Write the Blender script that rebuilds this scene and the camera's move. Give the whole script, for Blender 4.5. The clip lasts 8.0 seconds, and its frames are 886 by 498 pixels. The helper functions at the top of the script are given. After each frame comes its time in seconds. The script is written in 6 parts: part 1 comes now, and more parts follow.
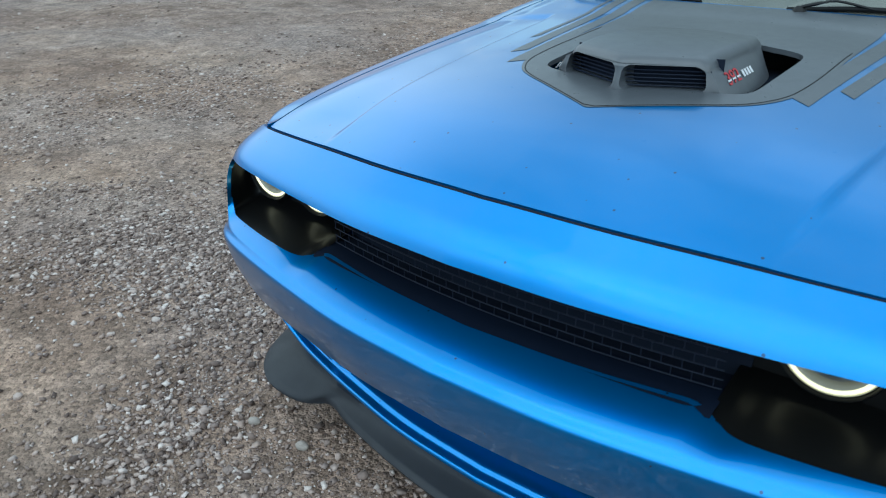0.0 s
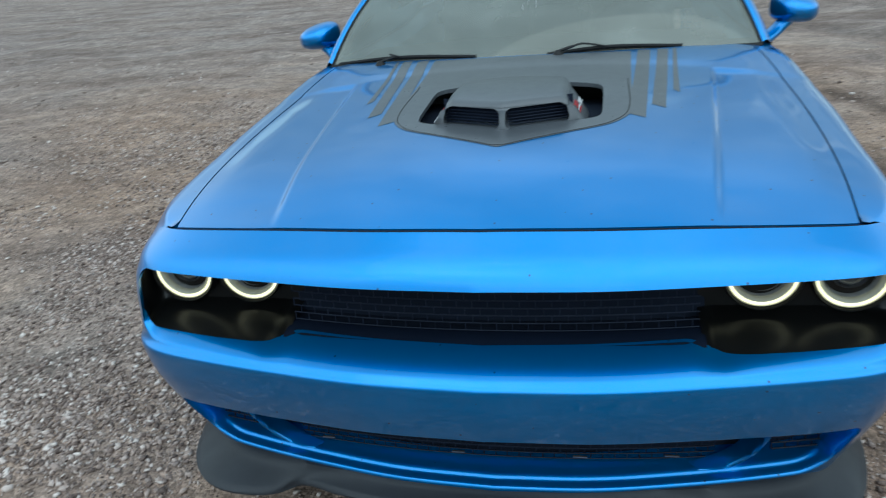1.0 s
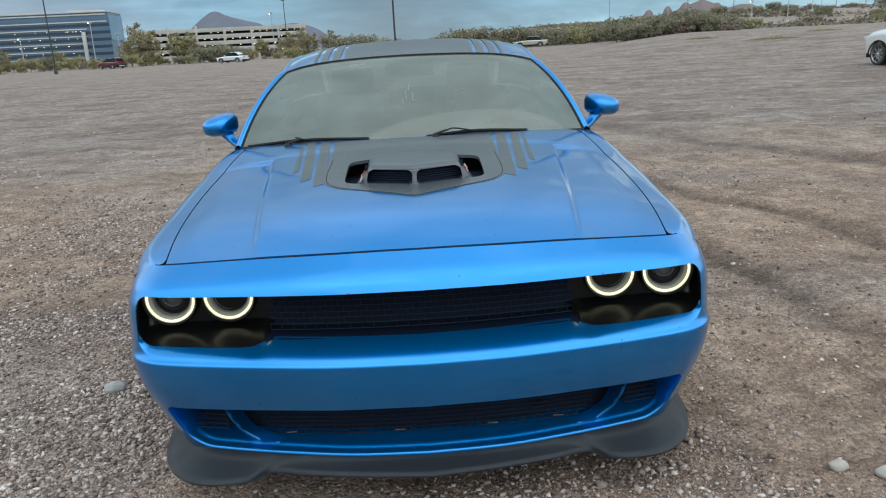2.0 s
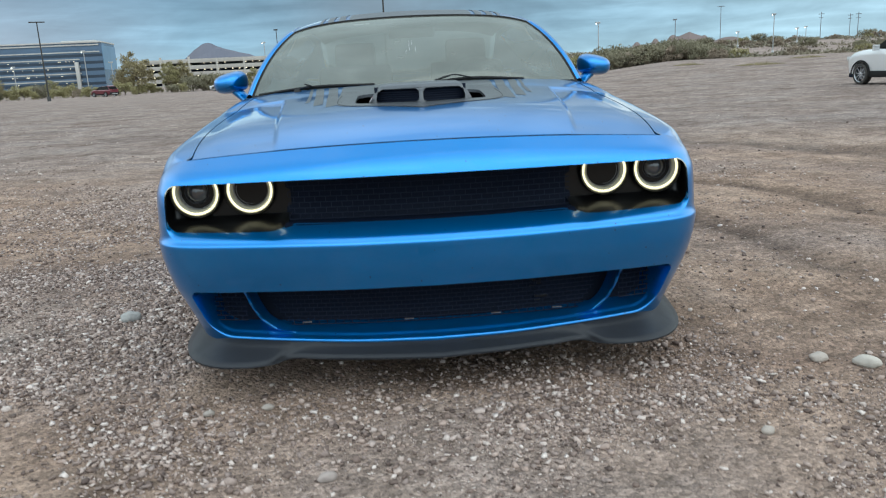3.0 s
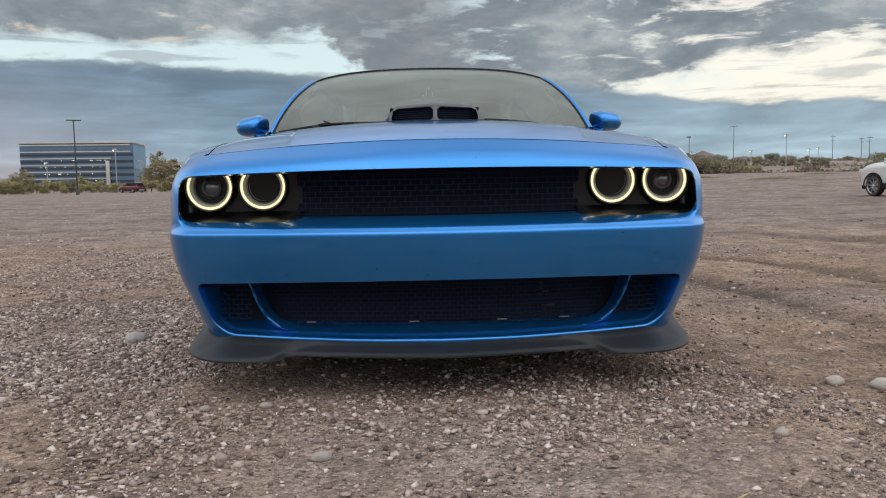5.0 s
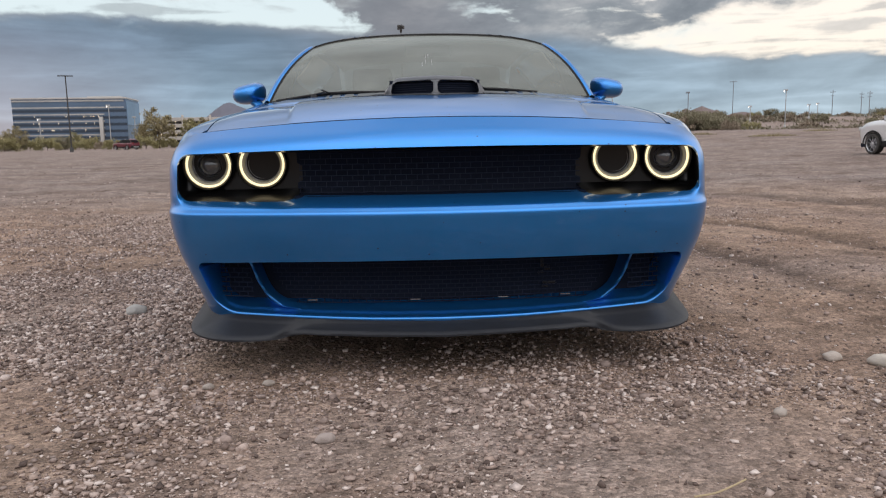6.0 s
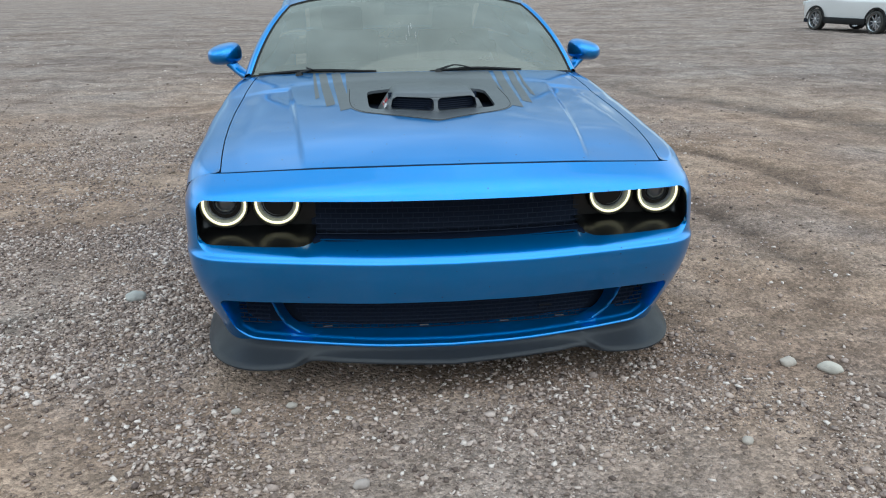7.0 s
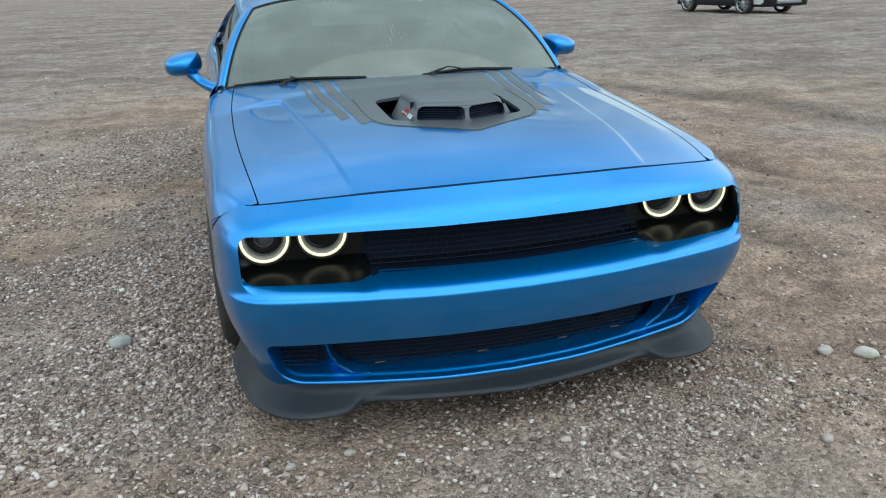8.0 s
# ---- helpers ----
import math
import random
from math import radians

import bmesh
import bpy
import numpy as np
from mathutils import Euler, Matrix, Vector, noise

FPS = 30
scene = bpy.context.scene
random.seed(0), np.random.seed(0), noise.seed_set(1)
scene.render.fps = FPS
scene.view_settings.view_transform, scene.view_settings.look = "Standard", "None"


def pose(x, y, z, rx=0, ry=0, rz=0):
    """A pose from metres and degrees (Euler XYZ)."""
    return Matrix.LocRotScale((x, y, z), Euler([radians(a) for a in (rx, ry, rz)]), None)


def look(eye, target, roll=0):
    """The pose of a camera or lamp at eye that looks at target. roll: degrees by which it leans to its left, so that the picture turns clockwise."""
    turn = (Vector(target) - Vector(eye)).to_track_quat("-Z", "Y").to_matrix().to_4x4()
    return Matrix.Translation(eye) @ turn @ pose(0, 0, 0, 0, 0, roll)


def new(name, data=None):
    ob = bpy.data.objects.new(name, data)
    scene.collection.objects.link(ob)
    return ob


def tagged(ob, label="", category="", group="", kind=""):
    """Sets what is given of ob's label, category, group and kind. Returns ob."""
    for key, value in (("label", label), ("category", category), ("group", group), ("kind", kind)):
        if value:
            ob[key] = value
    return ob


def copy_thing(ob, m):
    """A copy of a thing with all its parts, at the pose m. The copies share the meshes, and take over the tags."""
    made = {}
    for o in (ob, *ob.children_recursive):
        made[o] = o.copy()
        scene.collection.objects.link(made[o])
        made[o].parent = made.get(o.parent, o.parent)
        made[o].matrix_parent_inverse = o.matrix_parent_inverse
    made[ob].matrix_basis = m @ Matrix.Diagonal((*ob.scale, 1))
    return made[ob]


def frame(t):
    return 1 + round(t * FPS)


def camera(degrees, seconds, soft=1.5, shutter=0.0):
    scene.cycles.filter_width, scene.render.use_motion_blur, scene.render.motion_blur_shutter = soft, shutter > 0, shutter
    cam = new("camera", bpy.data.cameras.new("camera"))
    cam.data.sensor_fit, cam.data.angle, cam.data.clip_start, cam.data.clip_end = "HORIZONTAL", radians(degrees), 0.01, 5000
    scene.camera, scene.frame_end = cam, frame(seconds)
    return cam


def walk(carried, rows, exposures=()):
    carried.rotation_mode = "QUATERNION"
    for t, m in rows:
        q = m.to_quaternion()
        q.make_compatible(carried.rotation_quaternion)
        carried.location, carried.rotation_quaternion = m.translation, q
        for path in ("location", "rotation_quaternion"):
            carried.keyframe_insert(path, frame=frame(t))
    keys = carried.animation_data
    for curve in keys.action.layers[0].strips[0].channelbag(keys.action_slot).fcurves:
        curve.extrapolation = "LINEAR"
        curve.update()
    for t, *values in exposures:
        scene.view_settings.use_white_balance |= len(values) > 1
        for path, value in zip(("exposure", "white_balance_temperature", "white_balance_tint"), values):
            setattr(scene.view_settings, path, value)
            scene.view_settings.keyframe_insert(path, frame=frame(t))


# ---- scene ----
cam = camera(60.8, 8.0, soft=1.1, shutter=0.2)
EXPOSURES = [(0.0, 0.58, 5650, -3), (0.5, 0.6, 5650, -3), (1.0, 0.59, 5800, -3), (1.5, 0.6, 6200, 1), (3.0, 0.79, 6300, 3), (3.5, 0.78, 6350, 5), (4.0, 0.63, 6800, 9), (5.5, 0.44, 7050, 16), (6.0, 0.49, 7150, 19), (6.5, 0.57, 6600, 11), (7.0, 0.81, 6150, 2), (7.5, 0.81, 6100, 0), (8.0, 0.77, 6150, -1)]
PATH = [
    (0, (0.758, -0.984, 1.333), (-0.42, 0.377, 0.462), -1.4),
    (0.5, (0.508, -1.206, 1.312), (-0.369, 0.379, 0.465), -4.3),
    (1, (0.247, -1.431, 1.384), (-0.162, 0.379, 0.636), -4.8),
    (1.5, (0.123, -1.791, 1.412), (0.116, 0.119, 0.818), -3.0),
    (2.8, (-0.092, -2.321, 1.188), (-0.018, -0.383, 0.698), -3.0),
    (3, (-0.065, -2.351, 1.034), (0.015, -0.406, 0.579), -2.9),
    (3.5, (-0.035, -2.375, 0.76), (0.061, -0.401, 0.452), -2.1),
    (4, (-0.054, -2.389, 0.697), (0.021, -0.4, 0.497), -0.8),
    (5.5, (-0.06, -2.409, 0.697), (-0.012, -0.417, 0.522), -1.2),
    (6, (-0.069, -2.392, 0.766), (-0.01, -0.414, 0.476), -1.1),
    (6.5, (-0.107, -2.409, 1.215), (-0.007, -0.487, 0.67), -0.6),
    (7, (-0.293, -2.402, 1.384), (-0.085, -0.525, 0.726), -0.2),
    (7.5, (-0.544, -2.304, 1.418), (-0.212, -0.444, 0.761), -0.4),
    (8, (-0.8, -2.093, 1.428), (-0.306, -0.281, 0.742), -1.5),
]
walk(cam, [(t, look(eye, target, roll)) for t, eye, target, roll in PATH], EXPOSURES)

# ---- world, sun ----
world = bpy.data.worlds.new("overcast_evening")
scene.world = world
world.use_nodes = True
wt = world.node_tree
wt.nodes.clear()


def node(tree, kind, **values):
    n = tree.nodes.new(kind)
    for key, value in values.items():
        if key in n.inputs:
            n.inputs[key].default_value = value
    return n


def math_node(tree, op, a, b=None, clamp=False):
    n = tree.nodes.new("ShaderNodeMath")
    n.operation, n.use_clamp = op, clamp
    for i, value in enumerate((a, b)):
        if value is None:
            continue
        if isinstance(value, (int, float)):
            n.inputs[i].default_value = value
        else:
            tree.links.new(value, n.inputs[i])
    return n.outputs[0]


def ramp_node(tree, fac, stops):
    n = tree.nodes.new("ShaderNodeValToRGB")
    while len(n.color_ramp.elements) < len(stops):
        n.color_ramp.elements.new(0.5)
    for e, (p, c) in zip(n.color_ramp.elements, stops):
        e.position = p
        e.color = (c, c, c, 1) if isinstance(c, (int, float)) else (*c, 1)
    tree.links.new(fac, n.inputs[0])
    return n.outputs[0]


def mix_colour(tree, fac, a, b, blend="MIX"):
    n = tree.nodes.new("ShaderNodeMix")
    n.data_type, n.blend_type = "RGBA", blend
    for socket, value in ((n.inputs[0], fac), (n.inputs[6], a), (n.inputs[7], b)):
        if isinstance(value, (int, float)):
            socket.default_value = value
        elif isinstance(value, tuple):
            socket.default_value = (*value, 1)
        else:
            tree.links.new(value, socket)
    return n.outputs[2]


SUN_UP, SUN_TURN = 60.0, 150.0
coord = wt.nodes.new("ShaderNodeTexCoord").outputs["Generated"]
sep = wt.nodes.new("ShaderNodeSeparateXYZ")
wt.links.new(coord, sep.inputs[0])
turn = math_node(wt, "ARCTAN2", sep.outputs[0], sep.outputs[1])
height = math_node(wt, "MAXIMUM", sep.outputs[2], 0.0)


def centred(value, gain):
    return math_node(wt, "MULTIPLY", math_node(wt, "SUBTRACT", value, 0.5), gain)


def smooth(value, lo, hi):
    n = wt.nodes.new("ShaderNodeMapRange")
    n.interpolation_type = "SMOOTHSTEP"
    n.inputs["From Min"].default_value, n.inputs["From Max"].default_value = lo, hi
    wt.links.new(value, n.inputs["Value"])
    return n.outputs[0]


def cloud_noise(across, up, detail, rough, bend=0.0):
    """Noise over bearing and height, with its own stretch."""
    c = wt.nodes.new("ShaderNodeCombineXYZ")
    wt.links.new(math_node(wt, "MULTIPLY", turn, across), c.inputs[0])
    wt.links.new(math_node(wt, "MULTIPLY", height, up), c.inputs[1])
    n = node(wt, "ShaderNodeTexNoise", Scale=1.0, Detail=detail, Roughness=rough, Distortion=bend)
    wt.links.new(c.outputs[0], n.inputs["Vector"])
    return n.outputs[0]


def along(stops, bend=None):
    """A height that changes with the bearing, from (bearing, height) pairs."""
    b = math_node(wt, "ADD", turn, bend) if bend else turn
    return ramp_node(wt, math_node(wt, "DIVIDE", math_node(wt, "ADD", b, 0.6), 1.2), [((b + 0.6) / 1.2, h) for b, h in stops])


billow, fine_ = cloud_noise(7.0, 17.0, 9.0, 0.58, 0.4), cloud_noise(19.0, 46.0, 8.0, 0.62, 0.3)
torn, wisp = cloud_noise(9.0, 36.0, 8.0, 0.60, 0.5), cloud_noise(5.0, 52.0, 6.0, 0.52, 0.5)
# the low bank's rolling top, falling towards the east
bank_top = math_node(wt, "ADD", along([(-0.55, 0.140), (-0.40, 0.150), (-0.23, 0.144), (-0.12, 0.134), (0.18, 0.122), (0.26, 0.108), (0.35, 0.093), (0.55, 0.085)]), math_node(wt, "ADD", centred(billow, 0.028), centred(fine_, 0.012)))
over = math_node(wt, "SUBTRACT", height, bank_top)
# the foot of the upper deck; a tower of cloud closes the gap in the north
deck_foot = math_node(wt, "ADD", along([(-0.52, 0.174), (-0.36, 0.170), (-0.20, 0.178), (-0.12, 0.192), (-0.04, 0.100), (0.21, 0.095), (0.34, 0.134), (0.55, 0.156)], math_node(wt, "ADD", centred(billow, 0.22), centred(fine_, 0.10))), math_node(wt, "ADD", centred(billow, 0.050), centred(fine_, 0.040)))
gap = math_node(wt, "MULTIPLY", smooth(over, -0.003, 0.005), math_node(wt, "SUBTRACT", 1.0, smooth(math_node(wt, "SUBTRACT", height, deck_foot), -0.010, 0.014)))
gap = math_node(wt, "MULTIPLY", gap, math_node(wt, "SUBTRACT", 1.0, math_node(wt, "MULTIPLY", smooth(math_node(wt, "ADD", wisp, centred(fine_, 0.3)), 0.50, 0.62), 0.6)))
holes = math_node(wt, "MULTIPLY", smooth(math_node(wt, "ADD", torn, centred(fine_, 0.18)), 0.52, 0.66), math_node(wt, "MULTIPLY", smooth(height, 0.128, 0.150), math_node(wt, "ADD", math_node(wt, "MULTIPLY", smooth(turn, 0.02, 0.10), 0.75), 0.15)))
holes = math_node(wt, "MULTIPLY", holes, math_node(wt, "SUBTRACT", 1.0, smooth(height, 0.26, 0.40)))
gap = math_node(wt, "MAXIMUM", gap, holes)
cover = math_node(wt, "SUBTRACT", 1.0, gap, clamp=True)
tone = math_node(wt, "ADD", math_node(wt, "MULTIPLY", fine_, 0.35), math_node(wt, "MULTIPLY", billow, 0.65))
cloud = ramp_node(wt, tone, [(0.36, (0.128, 0.166, 0.200)), (0.50, (0.188, 0.235, 0.272)), (0.64, (0.33, 0.38, 0.41))])
bank = ramp_node(wt, height, [(0.0, (0.245, 0.350, 0.415)), (0.05, (0.172, 0.272, 0.358)), (0.12, (0.112, 0.184, 0.258))])
bank = mix_colour(wt, math_node(wt, "MULTIPLY", smooth(sep.outputs[0], 0.05, 0.55), 0.45), bank, (0.34, 0.46, 0.53))
bank = mix_colour(wt, 0.55, bank, ramp_node(wt, billow, [(0.36, 0.74), (0.64, 1.32)]), "MULTIPLY")
bank = mix_colour(wt, 0.5, bank, ramp_node(wt, wisp, [(0.36, 0.82), (0.50, 1.0), (0.68, 1.5)]), "MULTIPLY")
cloud = mix_colour(wt, smooth(over, -0.012, 0.010), bank, cloud)
tower = math_node(wt, "ADD", math_node(wt, "ADD", turn, 0.02), centred(billow, 0.16))
tower = math_node(wt, "POWER", 2.718, math_node(wt, "MULTIPLY", math_node(wt, "MULTIPLY", tower, tower), -80.0))
tower = math_node(wt, "MULTIPLY", tower, math_node(wt, "SUBTRACT", 1.0, smooth(height, 0.26, 0.40)))
cloud = mix_colour(wt, math_node(wt, "MULTIPLY", tower, 0.65), cloud, (0.140, 0.162, 0.192))
# edges of the western deck still lit warm from below
ember = math_node(wt, "MULTIPLY", math_node(wt, "MULTIPLY", smooth(torn, 0.56, 0.66), smooth(math_node(wt, "MULTIPLY", turn, -1.0), 0.12, 0.30)), math_node(wt, "MULTIPLY", smooth(over, 0.0, 0.02), math_node(wt, "SUBTRACT", 1.0, smooth(height, 0.20, 0.24))))
cloud = mix_colour(wt, math_node(wt, "MULTIPLY", ember, 0.5), cloud, (0.72, 0.55, 0.40))
# the deck overhead: heavy in the north, bright in the south, with soft billows
high = mix_colour(wt, smooth(math_node(wt, "MULTIPLY", sep.outputs[1], -1.0), -0.06, 0.36), (0.58, 0.67, 0.75), (1.20, 1.34, 1.47))
mound = node(wt, "ShaderNodeTexNoise", Scale=2.6, Detail=6.0, Roughness=0.58, Distortion=0.5)
wt.links.new(coord, mound.inputs["Vector"])
high = mix_colour(wt, 0.75, high, ramp_node(wt, mound.outputs[0], [(0.36, 0.68), (0.50, 0.98), (0.64, 1.40)]), "MULTIPLY")
cloud = mix_colour(wt, ramp_node(wt, height, [(0.28, 0.0), (0.42, 0.35), (0.60, 0.80), (0.85, 0.98)]), cloud, high)
# a warm evening band low in the west
west = math_node(wt, "MULTIPLY", ramp_node(wt, math_node(wt, "MULTIPLY", sep.outputs[0], -1.0), [(0.25, 0.0), (0.75, 1.0)]),
                 ramp_node(wt, height, [(0.02, 1.0), (0.16, 0.0)]))
cloud = mix_colour(wt, math_node(wt, "MULTIPLY", west, 0.75), cloud, (0.46, 0.345, 0.355))
sky = wt.nodes.new("ShaderNodeTexSky")
sky.sky_type, sky.sun_disc = "NISHITA", False
sky.sun_elevation, sky.sun_rotation = radians(SUN_UP), radians(SUN_TURN)
sky.air_density, sky.dust_density = 1.0, 3.0
cloud = mix_colour(wt, cover, mix_colour(wt, smooth(math_node(wt, "ADD", turn, centred(fine_, 0.5)), 0.05, 0.45), (0.58, 0.75, 0.78), (0.88, 0.87, 0.77)), cloud)
sunward = math_node(wt, "MULTIPLY", smooth(math_node(wt, "SUBTRACT", math_node(wt, "MULTIPLY", sep.outputs[0], 0.62), math_node(wt, "MULTIPLY", sep.outputs[1], 0.78)), 0.05, 0.80), smooth(height, 0.02, 0.12))
cloud = mix_colour(wt, math_node(wt, "MULTIPLY", sunward, 0.62), cloud, (0.84, 0.95, 1.06))
# clearer, brighter sky low on both flanks
flank = math_node(wt, "MULTIPLY", smooth(math_node(wt, "ABSOLUTE", sep.outputs[0]), 0.42, 0.85), math_node(wt, "MULTIPLY", smooth(height, 0.10, 0.26), math_node(wt, "SUBTRACT", 1.0, smooth(height, 0.55, 0.85))))
cloud = mix_colour(wt, math_node(wt, "MULTIPLY", flank, 0.75), cloud, (1.12, 1.20, 1.24))
cover = math_node(wt, "ADD", math_node(wt, "MULTIPLY", cover, 0.3), 0.7)
clear, deck = node(wt, "ShaderNodeBackground", Strength=0.11), node(wt, "ShaderNodeBackground", Strength=1.0)
wt.links.new(sky.outputs[0], clear.inputs[0])
wt.links.new(cloud, deck.inputs[0])
blend = wt.nodes.new("ShaderNodeMixShader")
wt.links.new(cover, blend.inputs[0])
wt.links.new(clear.outputs[0], blend.inputs[1])
wt.links.new(deck.outputs[0], blend.inputs[2])
wt.links.new(blend.outputs[0], wt.nodes.new("ShaderNodeOutputWorld").inputs[0])

sun = new("sun", bpy.data.lights.new("sun", "SUN"))
sun.data.energy, sun.data.angle, sun.data.color = 0.4, radians(80), (1.0, 0.95, 0.9)
sun.matrix_world = look((0, 0, 50), Vector((0, 0, 50)) - Vector((math.sin(radians(SUN_TURN)) * math.cos(radians(SUN_UP)), math.cos(radians(SUN_TURN)) * math.cos(radians(SUN_UP)), math.sin(radians(SUN_UP)))))


# ---- materials ----
def material(name, colour, rough=0.5, metal=0.0, coat=0.0, coat_rough=0.03, vary=0.0, scale=8.0, second=None, bump=0.0, bump_scale=60.0,
             emit=None, emit_power=0.0, spec=0.5, rough_vary=0.0, coarse=None):
    """A principled material with variation at two scales in object space."""
    m = bpy.data.materials.new(name)
    m.use_nodes = True
    t = m.node_tree
    p = t.nodes["Principled BSDF"]
    p.inputs["Base Color"].default_value = (*colour, 1)
    p.inputs["Roughness"].default_value, p.inputs["Metallic"].default_value = rough, metal
    p.inputs["Coat Weight"].default_value, p.inputs["Coat Roughness"].default_value = coat, coat_rough
    p.inputs["Specular IOR Level"].default_value = spec
    if emit:
        p.inputs["Emission Color"].default_value = (*emit, 1)
        p.inputs["Emission Strength"].default_value = emit_power
    if vary or bump or rough_vary or second:
        where = t.nodes.new("ShaderNodeTexCoord").outputs["Object"]
        fine = node(t, "ShaderNodeTexNoise", Scale=scale, Detail=6.0, Roughness=0.65)
        wide = node(t, "ShaderNodeTexNoise", Scale=coarse or scale * 0.13, Detail=4.0)
        t.links.new(where, fine.inputs["Vector"])
        t.links.new(where, wide.inputs["Vector"])
        other = second or tuple(c * 0.55 for c in colour)
        fac = math_node(t, "ADD", math_node(t, "MULTIPLY", math_node(t, "SUBTRACT", fine.outputs[0], 0.5), 1.6),
                        math_node(t, "MULTIPLY", math_node(t, "SUBTRACT", wide.outputs[0], 0.5), 2.4))
        fac = math_node(t, "ADD", math_node(t, "MULTIPLY", fac, vary), 0.5 if second else 0.25, clamp=True)
        t.links.new(mix_colour(t, fac, colour, other), p.inputs["Base Color"])
        if rough_vary:
            t.links.new(math_node(t, "ADD", math_node(t, "MULTIPLY", math_node(t, "SUBTRACT", fine.outputs[0], 0.5), rough_vary), rough, clamp=True), p.inputs["Roughness"])
        if bump:
            grain = node(t, "ShaderNodeTexNoise", Scale=bump_scale, Detail=5.0, Roughness=0.7)
            t.links.new(where, grain.inputs["Vector"])
            b = node(t, "ShaderNodeBump", Strength=bump, Distance=0.01)
            t.links.new(grain.outputs[0], b.inputs["Height"])
            t.links.new(b.outputs[0], p.inputs["Normal"])
    return m


def glass(name, tint, reflect=1.5, rough=0.02, sheen=(0.95, 0.97, 0.95), film=0.0):
    m = bpy.data.materials.new(name)
    m.use_nodes = True
    t = m.node_tree
    t.nodes.clear()
    clear_, gloss = t.nodes.new("ShaderNodeBsdfTransparent"), t.nodes.new("ShaderNodeBsdfGlossy")
    clear_.inputs[0].default_value = (*tint, 1)
    gloss.inputs["Color"].default_value, gloss.inputs["Roughness"].default_value = (*sheen, 1), rough
    f = node(t, "ShaderNodeFresnel", IOR=reflect)
    mix = t.nodes.new("ShaderNodeMixShader")
    t.links.new(f.outputs[0], mix.inputs[0])
    t.links.new(clear_.outputs[0], mix.inputs[1])
    t.links.new(gloss.outputs[0], mix.inputs[2])
    last = mix.outputs[0]
    if film:
        # diffuse dust film that also stands in for hazy glare on the glass
        dust = t.nodes.new("ShaderNodeBsdfDiffuse")
        dust.inputs[0].default_value = (0.50, 0.51, 0.45, 1)
        cloudy = node(t, "ShaderNodeTexNoise", Scale=3.0, Detail=5.0, Roughness=0.6)
        t.links.new(t.nodes.new("ShaderNodeTexCoord").outputs["Object"], cloudy.inputs["Vector"])
        veil = t.nodes.new("ShaderNodeMixShader")
        t.links.new(ramp_node(t, cloudy.outputs[0], [(0.3, film * 0.7), (0.7, film * 1.3)]), veil.inputs[0])
        t.links.new(last, veil.inputs[1])
        t.links.new(dust.outputs[0], veil.inputs[2])
        last = veil.outputs[0]
    t.links.new(last, t.nodes.new("ShaderNodeOutputMaterial").inputs[0])
    return m


def car_paint(name, colour, deep, flake=0.35, metal=0.2):
    """Metallic basecoat with a clear coat, fine flake and a thin uneven film of dust."""
    m = material(name, colour, rough=0.29, metal=metal, coat=0.85, coat_rough=0.04)
    t = m.node_tree
    p = t.nodes["Principled BSDF"]
    where = t.nodes.new("ShaderNodeTexCoord").outputs["Object"]
    flakes = node(t, "ShaderNodeTexVoronoi", Scale=900.0)
    dust = node(t, "ShaderNodeTexNoise", Scale=5.0, Detail=7.0, Roughness=0.65)
    spots = node(t, "ShaderNodeTexNoise", Scale=55.0, Detail=3.0, Roughness=0.5)
    for n in (flakes, dust, spots):
        t.links.new(where, n.inputs["Vector"])
    fac = math_node(t, "MULTIPLY", math_node(t, "SUBTRACT", flakes.outputs["Distance"], 0.2), flake, clamp=True)
    base = mix_colour(t, fac, colour, deep)
    film = math_node(t, "MULTIPLY", ramp_node(t, dust.outputs[0], [(0.42, 0.0), (0.75, 1.0)]), 0.03)
    base = mix_colour(t, film, base, (0.42, 0.37, 0.32))
    # small dark flecks of dirt and insects
    fleck = node(t, "ShaderNodeTexVoronoi", Scale=26.0)
    t.links.new(where, fleck.inputs["Vector"])
    odd = ramp_node(t, fleck.outputs["Color"], [(0.50, 0.0), (0.52, 1.0)])
    dot = math_node(t, "MULTIPLY", ramp_node(t, fleck.outputs["Distance"], [(0.060, 1.0), (0.080, 0.0)]), odd)
    base = mix_colour(t, math_node(t, "MULTIPLY", dot, 0.75), base, (0.02, 0.018, 0.015))
    t.links.new(base, p.inputs["Base Color"])
    t.links.new(math_node(t, "ADD", math_node(t, "MULTIPLY", ramp_node(t, dust.outputs[0], [(0.35, 0.0), (0.75, 1.0)]), 0.06), 0.025), p.inputs["Coat Roughness"])
    speck = ramp_node(t, spots.outputs[0], [(0.735, 0.0), (0.76, 0.6)])
    t.links.new(math_node(t, "ADD", 0.29, math_node(t, "MULTIPLY", speck, 0.3)), p.inputs["Roughness"])
    return m


